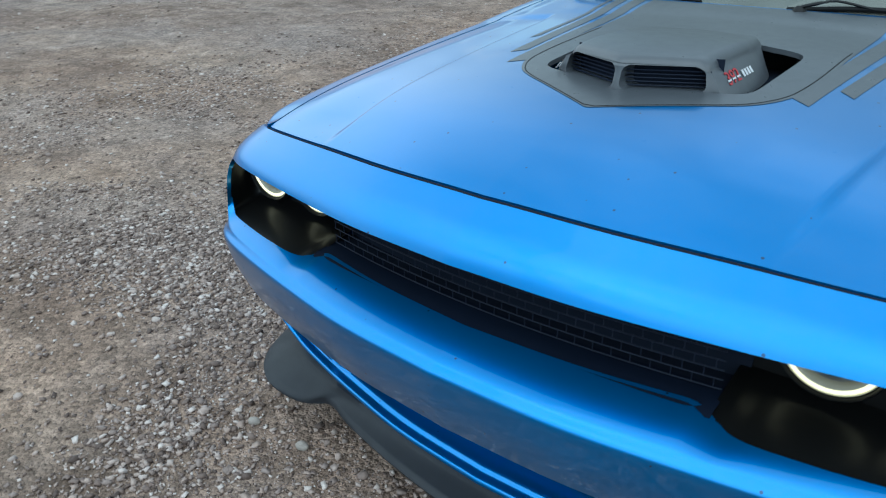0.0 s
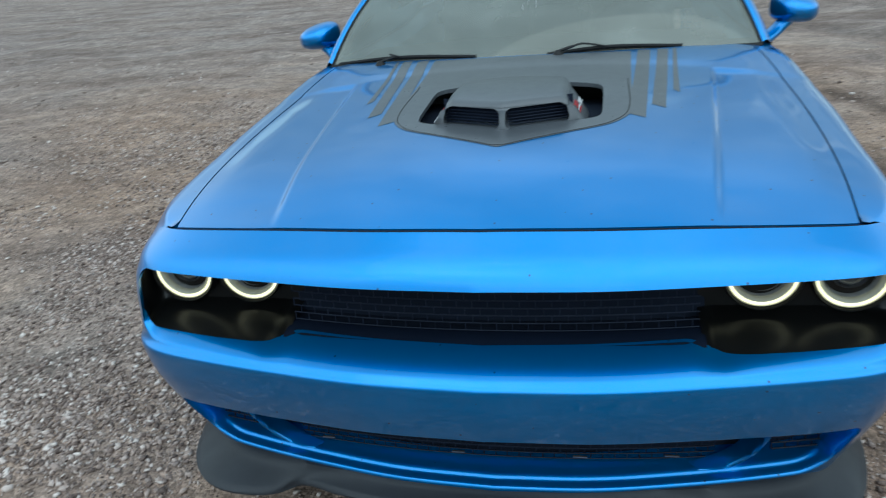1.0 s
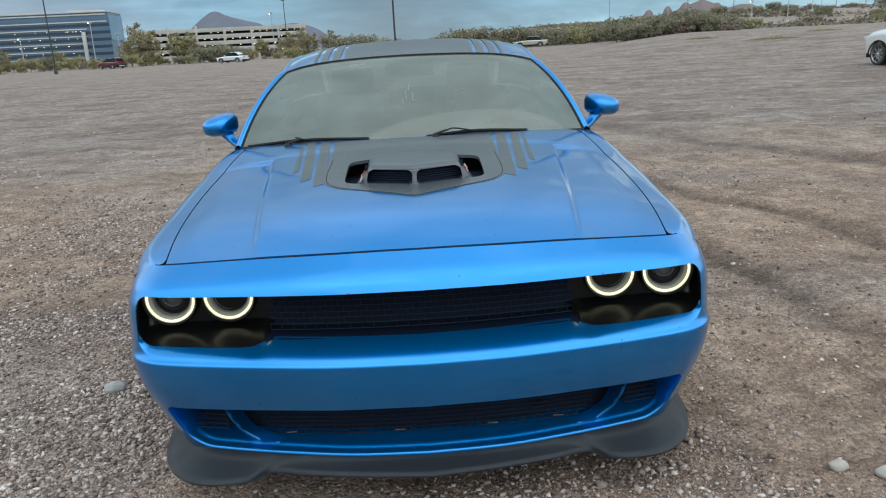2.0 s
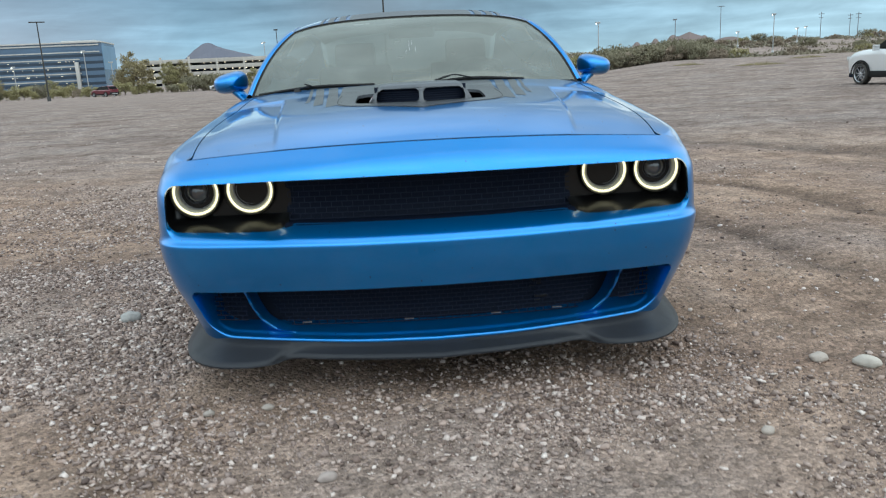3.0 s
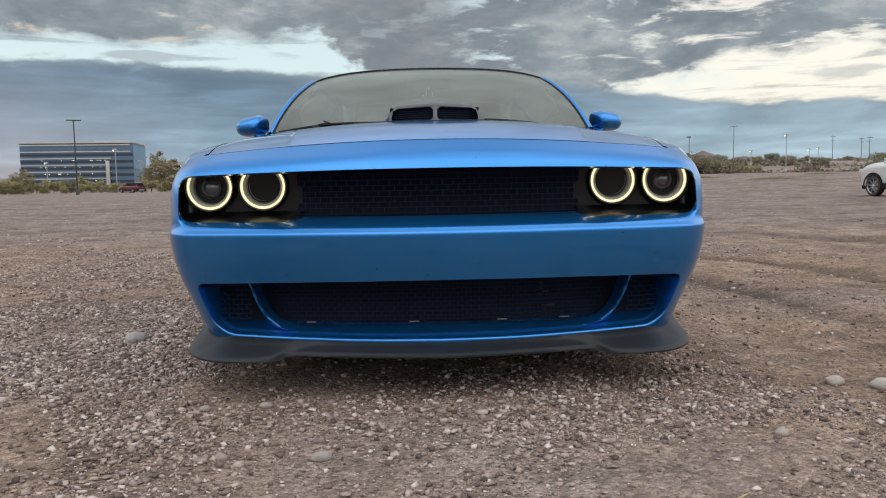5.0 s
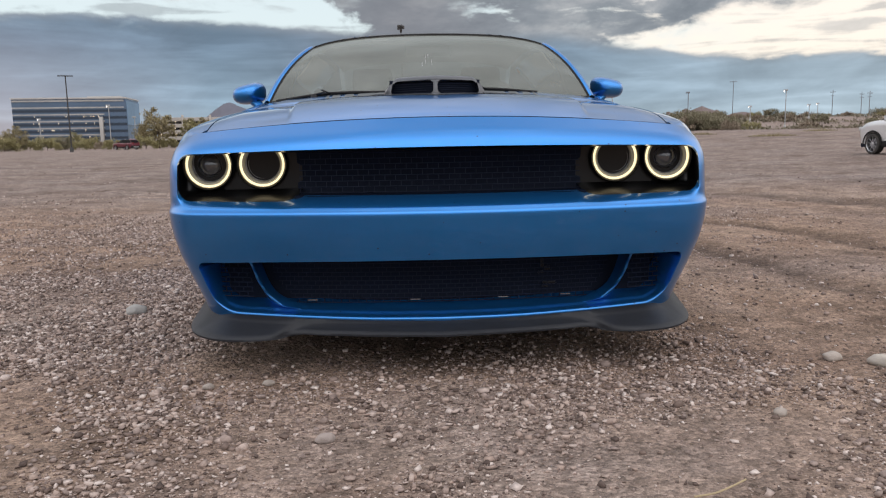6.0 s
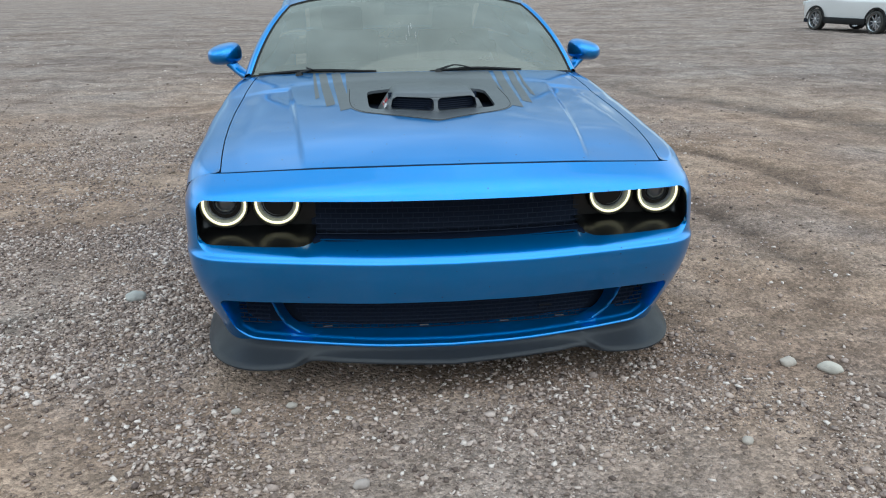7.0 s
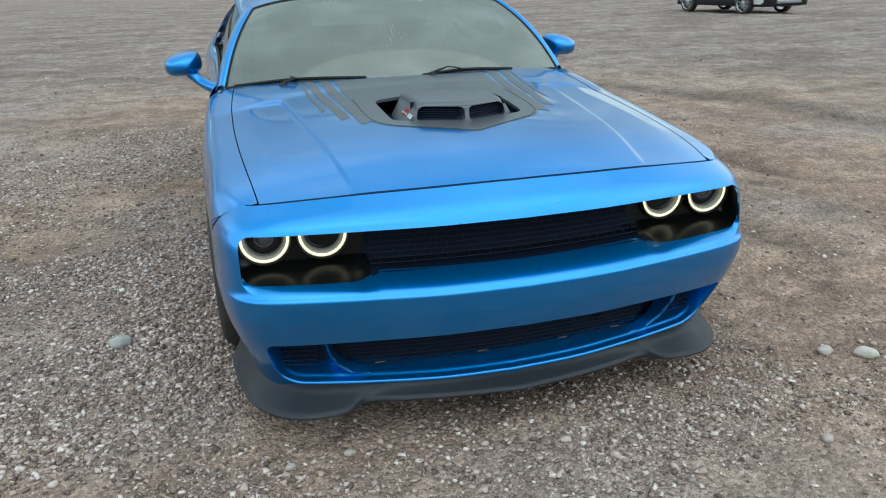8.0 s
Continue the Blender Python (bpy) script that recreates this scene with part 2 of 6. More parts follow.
BLUE = car_paint("blue_metallic_paint", (0.003, 0.216, 0.60), (0.002, 0.140, 0.45), 0.35, 0.82)
VINYL = material("satin_black_vinyl", (0.078, 0.086, 0.098), rough=0.30, spec=0.7, vary=0.35, scale=30, rough_vary=0.15, bump=0.03, bump_scale=300)
SATIN = material("satin_grey_black_plastic", (0.021, 0.024, 0.030), rough=0.5, spec=0.35, vary=0.5, scale=20, rough_vary=0.2, bump=0.05, bump_scale=500)
BLACK = material("moulded_black_plastic", (0.008, 0.008, 0.009), rough=0.45, spec=0.25, vary=0.3, scale=20, rough_vary=0.2)
GLOSS = material("gloss_black_bezel", (0.006, 0.006, 0.006), rough=0.28, spec=0.35, vary=0.2, scale=30)
# near-black for recesses; its navy lift is camera glare put into the colour
VOID = material("dark_cavity_plastic", (0.014, 0.019, 0.033), rough=0.8, spec=0.08, vary=0.3, scale=10)
RUBBER = material("tyre_rubber", (0.018, 0.018, 0.018), rough=0.75, vary=0.8, scale=25, second=(0.045, 0.04, 0.035), bump=0.2, bump_scale=90)
ALLOY_DARK = material("black_painted_alloy", (0.02, 0.02, 0.022), rough=0.3, metal=0.6, vary=0.3, scale=30)
ALLOY = material("bright_alloy", (0.55, 0.56, 0.58), rough=0.28, metal=0.9, vary=0.2, scale=30)
STEEL = material("grey_cast_metal", (0.28, 0.28, 0.29), rough=0.4, metal=0.8, vary=0.5, scale=60)
CHROME = material("lamp_reflector", (0.6, 0.6, 0.6), rough=0.12, metal=1.0, vary=0.1, scale=50)
PROJECTOR = material("projector_lens", (0.085, 0.085, 0.090), rough=0.10, spec=0.8, coat=1.0, vary=0.1, scale=20)
HALO = material("lit_halo_ring", (0.9, 0.87, 0.6), rough=0.3, emit=(1.0, 0.91, 0.62), emit_power=0.74, vary=0.05, scale=80)
HALO_EDGE = material("halo_light_guide", (0.46, 0.45, 0.38), rough=0.25, emit=(0.95, 0.86, 0.50), emit_power=0.05, vary=0.3, scale=60)
SCREEN = glass("windscreen_glass", (0.20, 0.22, 0.20), 2.25, 0.05, (0.86, 0.92, 0.87), 0.15)
SIDE_GLASS = glass("tinted_side_glass", (0.10, 0.11, 0.11), 1.22, 0.01)
TRIM = material("black_rubber_trim", (0.009, 0.009, 0.010), rough=0.6, spec=0.25, vary=0.4, scale=40)
CLOTH = material("dark_cabin_cloth", (0.035, 0.035, 0.036), rough=0.9, vary=0.5, scale=60, bump=0.2, bump_scale=400)
DASH = material("dashboard_vinyl", (0.03, 0.03, 0.032), rough=0.55, vary=0.4, scale=30, bump=0.1, bump_scale=300)
DECAL_RED = material("red_decal", (0.45, 0.03, 0.04), rough=0.4, vary=0.2, scale=80)
DECAL_WHITE = material("pale_grey_decal", (0.62, 0.62, 0.64), rough=0.4, vary=0.2, scale=80)


# ---- mesh tools ----
def part(name, bm, mat, parent=None, label="", smooth=True, sharp=40.0):
    """Links a bmesh as one mesh object, under a thing or a part."""
    bmesh.ops.recalc_face_normals(bm, faces=bm.faces)
    for f in bm.faces:
        f.smooth = smooth
    if smooth:
        for e in bm.edges:
            if len(e.link_faces) == 2 and e.calc_face_angle(0) > radians(sharp):
                e.smooth = False
    me = bpy.data.meshes.new(name)
    bm.to_mesh(me)
    bm.free()
    me.materials.append(mat)
    ob = new(name, me)
    ob.parent = parent
    return tagged(ob, label) if label else ob


def raw_mesh(name, verts, faces, mat, parent=None, smooth=False):
    me = bpy.data.meshes.new(name)
    me.from_pydata(verts, [], faces)
    me.update()
    me.materials.append(mat)
    if smooth:
        me.polygons.foreach_set("use_smooth", [True] * len(me.polygons))
    ob = new(name, me)
    ob.parent = parent
    return ob


def thing(name, label, category, group="", at=(0, 0, 0), turn=0.0):
    ob = new(name)
    ob.empty_display_size = 0.2
    ob.matrix_basis = pose(*at, 0, 0, turn)
    return tagged(ob, label, category, group)


def ease(points):
    """A smooth curve through (x, y) pairs, as a function of x."""
    xs, ys = np.array([p[0] for p in points], float), np.array([p[1] for p in points], float)
    d = np.diff(ys) / np.diff(xs)
    m = np.concatenate([[d[0]], (d[:-1] + d[1:]) / 2, [d[-1]]])
    m[1:-1][d[:-1] * d[1:] <= 0] = 0.0

    def f(x):
        x = min(max(x, xs[0]), xs[-1])
        i = min(max(int(np.searchsorted(xs, x)) - 1, 0), len(d) - 1)
        h = xs[i + 1] - xs[i]
        s = (x - xs[i]) / h
        return float((1 + 2 * s) * (1 - s) ** 2 * ys[i] + s * (1 - s) ** 2 * h * m[i] + s * s * (3 - 2 * s) * ys[i + 1] + s * s * (s - 1) * h * m[i + 1])
    return f


def step(x):
    x = min(max(x, 0.0), 1.0)
    return x * x * (3 - 2 * x)


def spline(points, n, closed=False):
    """n points evenly along a smooth curve through the given ones."""
    p = [Vector(q) for q in points]
    k = len(p)
    dense = []
    for i in range(k if closed else k - 1):
        a = p[(i - 1) % k] if closed or i else p[0] * 2 - p[1]
        b, c = p[i], p[(i + 1) % k]
        d = p[(i + 2) % k] if closed or i + 2 < k else c * 2 - b
        for j in range(16):
            s = j / 16
            dense.append(0.5 * ((2 * b) + (c - a) * s + (2 * a - 5 * b + 4 * c - d) * s * s + (3 * b - a - 3 * c + d) * s ** 3))
    dense.append(p[0] if closed else p[-1])
    run = np.concatenate([[0], np.cumsum([(dense[i + 1] - dense[i]).length for i in range(len(dense) - 1)])])
    out = []
    for s in np.linspace(0, run[-1], n, endpoint=not closed):
        i = min(max(int(np.searchsorted(run, s)) - 1, 0), len(dense) - 2)
        out.append(dense[i].lerp(dense[i + 1], (s - run[i]) / max(run[i + 1] - run[i], 1e-9)))
    return out


def skin(S, us, vs, hole=None):
    """A surface of points S(u, v) over a grid, with a smooth-edged opening where hole(x, y, z) is below zero. Returns the bmesh and the edge's vertices."""
    bm = bmesh.new()
    nu, nv = len(us), len(vs)
    uv = [[(u, v) for v in vs] for u in us]
    f = np.ones((nu, nv))
    snapped = np.zeros((nu, nv), bool)
    if hole:
        f = np.array([[hole(*S(u, v)) for v in vs] for u in us])
        old = f.copy()
        for i in range(nu):
            for j in range(nv):
                for a, b in ((i + 1, j), (i, j + 1)):
                    if a < nu and b < nv and old[i, j] * old[a, b] < 0:
                        k = (i, j) if abs(old[i, j]) < abs(old[a, b]) else (a, b)
                        snapped[k] = True
        for i, j in zip(*np.nonzero(snapped)):
            u, v = us[i], vs[j]
            hu = (us[min(i + 1, nu - 1)] - us[max(i - 1, 0)]) / 4
            hv = (vs[min(j + 1, nv - 1)] - vs[max(j - 1, 0)]) / 4
            for _ in range(3):
                w = hole(*S(u, v))
                gu, gv = (hole(*S(u + hu, v)) - w), (hole(*S(u, v + hv)) - w)
                q = gu * gu + gv * gv
                if q < 1e-14:
                    break
                u, v = u - max(-2, min(2, w * gu / q)) * hu, v - max(-2, min(2, w * gv / q)) * hv
            uv[i][j] = (u, v)
            f[i, j] = 0.0
    made = {}

    def vert(i, j):
        if (i, j) not in made:
            made[i, j] = bm.verts.new(S(*uv[i][j]))
        return made[i, j]
    for i in range(nu - 1):
        for j in range(nv - 1):
            ring = [(i, j), (i + 1, j), (i + 1, j + 1), (i, j + 1)]
            w = [f[k] for k in ring]
            if max(w) <= 0:
                continue
            if min(w) < 0:
                ring = [k for k, x in zip(ring, w) if x >= 0]
                if len(ring) < 3:
                    continue
            bm.faces.new([vert(*k) for k in ring])
    edge = [made[k] for k in made if snapped[k]]
    return bm, edge


def sleeve(bm, edge, steps, move):
    """Draws the rim of an opening inwards: move(start, s) gives the place at each step s."""
    rim = set(edge)
    edges = [e for e in bm.edges if len(e.link_faces) == 1 and e.verts[0] in rim and e.verts[1] in rim]
    layer = {v: v for e in edges for v in e.verts}
    start = {v: v.co.copy() for v in layer}
    for s in steps:
        nxt = {v: bm.verts.new(move(start[v], s)) for v in layer}
        for e in edges:
            a, b = e.verts
            bm.faces.new((layer[a], layer[b], nxt[b], nxt[a]))
        layer = nxt
    return list(layer.values())


def box_gap(x, z, x0, x1, z0, z1, r):
    """Signed distance to a rectangle with round corners."""
    qx, qz = abs(x - (x0 + x1) / 2) - (x1 - x0) / 2 + r, abs(z - (z0 + z1) / 2) - (z1 - z0) / 2 + r
    return math.hypot(max(qx, 0), max(qz, 0)) + min(max(qx, qz), 0) - r


def rod(bm, points, radius, sides=8, squash=1.0):
    """A tube along points; radius may be a list."""
    pts = [Vector(p) for p in points]
    rr = radius if isinstance(radius, (list, tuple)) else [radius] * len(pts)
    rings = []
    for i, p in enumerate(pts):
        d = (pts[min(i + 1, len(pts) - 1)] - pts[max(i - 1, 0)]).normalized()
        a = d.orthogonal() if abs(d.z) > 0.95 else d.cross(Vector((0, 0, 1)))
        a.normalize()
        b = d.cross(a)
        rings.append([bm.verts.new(p + (a * math.cos(t) + b * math.sin(t) * squash) * rr[i]) for t in np.linspace(0, 2 * math.pi, sides, endpoint=False)])
    for r, q in zip(rings, rings[1:]):
        for k in range(sides):
            bm.faces.new((r[k], r[(k + 1) % sides], q[(k + 1) % sides], q[k]))
    bm.faces.new(rings[0][::-1])
    bm.faces.new(rings[-1])


def block(bm, x0, x1, y0, y1, z0, z1, bevel=0.0, m=None):
    made = bmesh.ops.create_cube(bm, size=1)["verts"]
    for v in made:
        v.co = Vector((x0 + (v.co.x + 0.5) * (x1 - x0), y0 + (v.co.y + 0.5) * (y1 - y0), z0 + (v.co.z + 0.5) * (z1 - z0)))
    if bevel:
        es = list({e for v in made for e in v.link_edges})
        made = list({v for f in bmesh.ops.bevel(bm, geom=es, offset=bevel, segments=2, affect="EDGES", profile=0.6)["faces"] for v in f.verts} | {v for v in made if v.is_valid})
    if m is not None:
        for v in made:
            v.co = m @ v.co
    return made


def turned(bm, profile, sides=32, m=None, arc=(0.0, 360.0)):
    """Turns (radius, height) pairs about the z axis, then moves the result by m."""
    full = arc[1] - arc[0] >= 359.9
    angles = [radians(a) for a in np.linspace(*arc, sides, endpoint=not full)]
    m = m or Matrix()
    rings = [[bm.verts.new(m @ Vector((r * math.cos(a), r * math.sin(a), h))) for r, h in profile] for a in angles]
    for i in range(sides if full else sides - 1):
        a, b = rings[i], rings[(i + 1) % sides]
        for k in range(len(profile) - 1):
            bm.faces.new((a[k], b[k], b[k + 1], a[k + 1]))
    bmesh.ops.remove_doubles(bm, verts=bm.verts, dist=1e-6)


def loft(bm, curves, close=False):
    rows = [[bm.verts.new(p) for p in c] for c in curves]
    for a, b in zip(rows, rows[1:]):
        n = len(a)
        for k in range(n if close else n - 1):
            bm.faces.new((a[k], a[(k + 1) % n], b[(k + 1) % n], b[k]))
    return rows


# ---- the blue coupe: front to the south (-y), nose at about y = -0.16 ----
coupe = thing("sports_coupe", "blue metallic two-door muscle coupe with black hood stripes, parked on gravel", "car")

PLAN = [Vector(p) for p in ((0, 0, 0), (0.25, 0.013, 0), (0.47, 0.048, 0), (0.65, 0.085, 0), (0.77, 0.118, 0), (0.835, 0.157, 0), (0.872, 0.212, 0),
                            (0.896, 0.30, 0), (0.911, 0.43, 0), (0.918, 0.60, 0))]
PLAN_D = spline(PLAN, 161)


def plan(u):
    """Front plan shape: u from -1 to 1 along the bumper; sideways and rearward offset."""
    a = min(abs(u), 1.0) * 160
    i = min(int(a), 159)
    p = PLAN_D[i].lerp(PLAN_D[i + 1], a - i)
    return math.copysign(p.x, u), p.y


NOSE = ease([(0.17, -0.015), (0.193, -0.022), (0.25, -0.050), (0.33, -0.092), (0.40, -0.122), (0.48, -0.150), (0.520, -0.1582), (0.540, -0.1616), (0.5465, -0.1615), (0.551, -0.1592), (0.555, -0.1545), (0.560, -0.1480), (0.60, -0.140), (0.68, -0.128),
             (0.743, -0.103), (0.765, -0.090), (0.79, -0.065), (0.815, -0.030), (0.832, -0.006)])
GIRTH = ease([(0.17, 0.915), (0.25, 0.935), (0.33, 0.958), (0.42, 0.985), (0.55, 1.0), (0.66, 1.0), (0.74, 0.993), (0.80, 0.975), (0.832, 0.960)])


def seam(z):
    """Where the bumper shell ends against the fender."""
    return min(0.134 + 1.0 * max(0.80 - z, 0.0), 0.56)


def fascia(u, z):
    if z > 0.832:
        return fascia(u, 0.832) + Vector((0, 0.002, (0.832 - z) * 1.6))
    x, off = plan(u)
    y = NOSE(z) + off * (1.0 if z < 0.74 else 1.0 - 0.9 * (z - 0.74))
    x *= GIRTH(z)
    if z > 0.70:
        z = 0.70 + (z - 0.70) * (1 - 0.30 * min(abs(x) / 0.83, 1.08) ** 2)
    return Vector((x, y, z))


EDGE_OFF = ease([(p.x, p.y) for p in PLAN_D[:140:3]])


def grille_gap(x, y, z):
    """Signed distance to the upper grille and lamp opening."""
    if abs(x) > 0.86 or y > 0.2:
        return 0.1
    a = abs(x)
    top, low = 0.742 - 0.012 * (a / 0.82) ** 2, 0.557 + 0.006 * (a / 0.82) ** 2
    return box_gap(x, z, -0.832, 0.832, low, top, 0.036 if z > 0.65 else 0.042)


def lower_gap(x, y, z):
    """Signed distance to the lower intake opening."""
    if y > 0.25 or abs(x) > 0.86:
        return 0.1
    side = 0.752 + 0.036 * min(max((z - 0.22) / 0.16, 0.0), 1.2)
    top = 0.400 - 0.012 * (abs(x) / 0.78) ** 2
    low = 0.191 + 0.014 * (abs(x) / 0.75) ** 2
    return box_gap(x, z, -side, side, low, top, 0.072 if z < 0.3 else 0.03)


us = np.linspace(-1, 1, 221)
vs = np.concatenate([np.linspace(0.172, 0.41, 32), np.linspace(0.417, 0.536, 13), [0.540, 0.5435, 0.5465, 0.549, 0.5515, 0.554], np.linspace(0.557, 0.832, 37), [0.834, 0.853]])
bm, rim = skin(fascia, us, vs, lambda x, y, z: min(grille_gap(x, y, z), lower_gap(x, y, z), 0.7 * (seam(z) - y)))
front = [v for v in rim if abs(seam(v.co.z) - v.co.y) > 0.004]
upper = [v for v in front if v.co.z > 0.48]
lower = [v for v in front if v.co.z <= 0.48]
SHELF = ease([(0, 0.098), (0.41, 0.105), (0.445, 0.095), (0.50, 0.060), (0.60, 0.045), (0.78, 0.032), (0.84, 0.018)])


def into_grille(p, s):
    a = abs(p.x)
    mid = 0.648
    t = s if p.z > mid else s ** 0.8
    deep = SHELF(a) if p.z < mid - 0.05 else (0.035 if a < 0.80 else 0.014)
    lift = (0.038 if a < 0.43 else 0.038 - 0.016 * min((a - 0.43) / 0.06, 1)) if p.z < mid - 0.02 else (-0.004 if p.z > mid + 0.05 else 0.0)
    side = math.copysign(0.002, p.x) if a > 0.80 else 0.0
    return Vector((p.x + side * t, p.y + deep * s, p.z + lift * (t ** (0.82 if p.z < mid else 1.2))))


sleeve(bm, upper, (0.04, 0.10, 0.2, 0.32, 0.45, 0.58, 0.70, 0.82, 0.92, 1.0), into_grille)


LEDGE = ease([(0, 0), (0.01, 0.0030), (0.03, 0.0056), (0.06, 0.0076), (0.10, 0.0088), (0.19, 0.0108), (0.25, 0.0127), (0.295, 0.0165), (0.335, 0.0200), (0.385, 0.0222), (0.46, 0.0238), (0.60, 0.0275), (1.0, 0.046)])


def into_intake(p, s):
    if p.z > 0.375:
        return Vector((p.x, p.y + 0.16 * s, p.z + 0.004 * s))
    floor_ = Vector((p.x * (1 - 0.03 * s), p.y + 0.085 * s, p.z + LEDGE(s)))
    wall = Vector((p.x - math.copysign(0.050 * s ** 0.8, p.x), p.y + 0.12 * s, p.z + (0.02 * s if p.z < 0.30 else 0)))
    return floor_.lerp(wall, step((p.z - 0.212) / 0.06))


sleeve(bm, lower, (0.004, 0.012, 0.022, 0.035, 0.055, 0.08, 0.12, 0.15, 0.18, 0.21, 0.24, 0.27, 0.30, 0.33, 0.37, 0.42, 0.52, 0.66, 0.82, 1.0), into_intake)
bumper = part("front_bumper", bm, BLUE, coupe, "blue painted bumper shell with grille and intake openings", sharp=50)


# blue lining behind the seam between bumper and fender
for side in (-1, 1):
    bm, _ = skin(lambda u, z: fascia(side * u, z) + Vector((-side * 0.005, 0.004, -0.004)), np.linspace(0.58, 0.985, 110), np.linspace(0.56, 0.832, 34), lambda x, y, z: min(seam(z) + 0.035 - y, y - seam(z) + 0.03))
    part("seam_lining", bm, BLUE, bumper)


# upper grille: dark backing, brick-pattern mesh, lamp housings
def grille_y(x):
    return -0.045 + 0.19 * x * x


bm = bmesh.new()
loft(bm, [[(x, grille_y(x) + d, z) for x in np.linspace(-0.468, 0.468, 41)] for d, z in ((0.0, 0.59), (0.11, 0.592), (0.13, 0.66), (0.11, 0.742), (-0.02, 0.748))])
part("grille_backing", bm, VOID, coupe)


def lattice(bm, y_of, x0, x1, z0, z1, cell, rows, r, inside=None):
    """Brick-bond mesh of thin bars between x0 and x1."""
    step = (z1 - z0) / rows
    for k in range(rows + 1):
        z = z0 + k * step
        xs = [x for x in np.linspace(x0, x1, 61) if not inside or inside(x, z)]
        if len(xs) > 2:
            rod(bm, [(x, y_of(x), z) for x in xs], r, 5)
        if k < rows:
            n = int((x1 - x0) / cell)
            for i in range(n + 1):
                x = x0 + (i + 0.5 * (k % 2)) * cell
                if x < x1 and (not inside or (inside(x, z) and inside(x, z + step))):
                    rod(bm, [(x, y_of(x) + 0.003, z), (x, y_of(x) + 0.003, z + step)], r * 0.8, 5)


# mesh colour holds the same navy glare as the cavities
MESH = material("grille_mesh_plastic", (0.013, 0.019, 0.037), rough=0.5, spec=0.16, vary=0.3, scale=40)
bm = bmesh.new()
loft(bm, [[(x, grille_y(x) + d, z) for x in np.linspace(-0.458, 0.458, 41)] for d, z in ((-0.020, 0.588), (-0.008, 0.594), (0.035, 0.597), (0.06, 0.598))])
# the grille's deep shade, with a navy glare tint, is put into this colour
part("grille_sill", bm, material("grille_shade_plastic", (0.006, 0.010, 0.022), rough=0.7, spec=0.06, vary=0.3, scale=20), coupe)
bm = bmesh.new()
lattice(bm, lambda x: grille_y(x) + 0.045, -0.449, 0.449, 0.602, 0.726, 0.034, 7, 0.0014)
part("grille_mesh", bm, MESH, coupe, "black brick-pattern grille mesh")
bm = bmesh.new()
brow_x = np.linspace(-0.82, 0.82, 61)
loft(bm, [[(x, NOSE(0.742) + 0.215 * x * x + d, z) for x in brow_x] for d, z in ((0.028, 0.735), (0.034, 0.7325), (0.06, 0.734), (0.20, 0.742))])
part("grille_brow", bm, GLOSS, coupe, "gloss black brow above the lamps")


BOWL = material("smoked_lamp_bowl", (0.55, 0.55, 0.54), rough=0.32, metal=0.5, vary=0.4, scale=60)


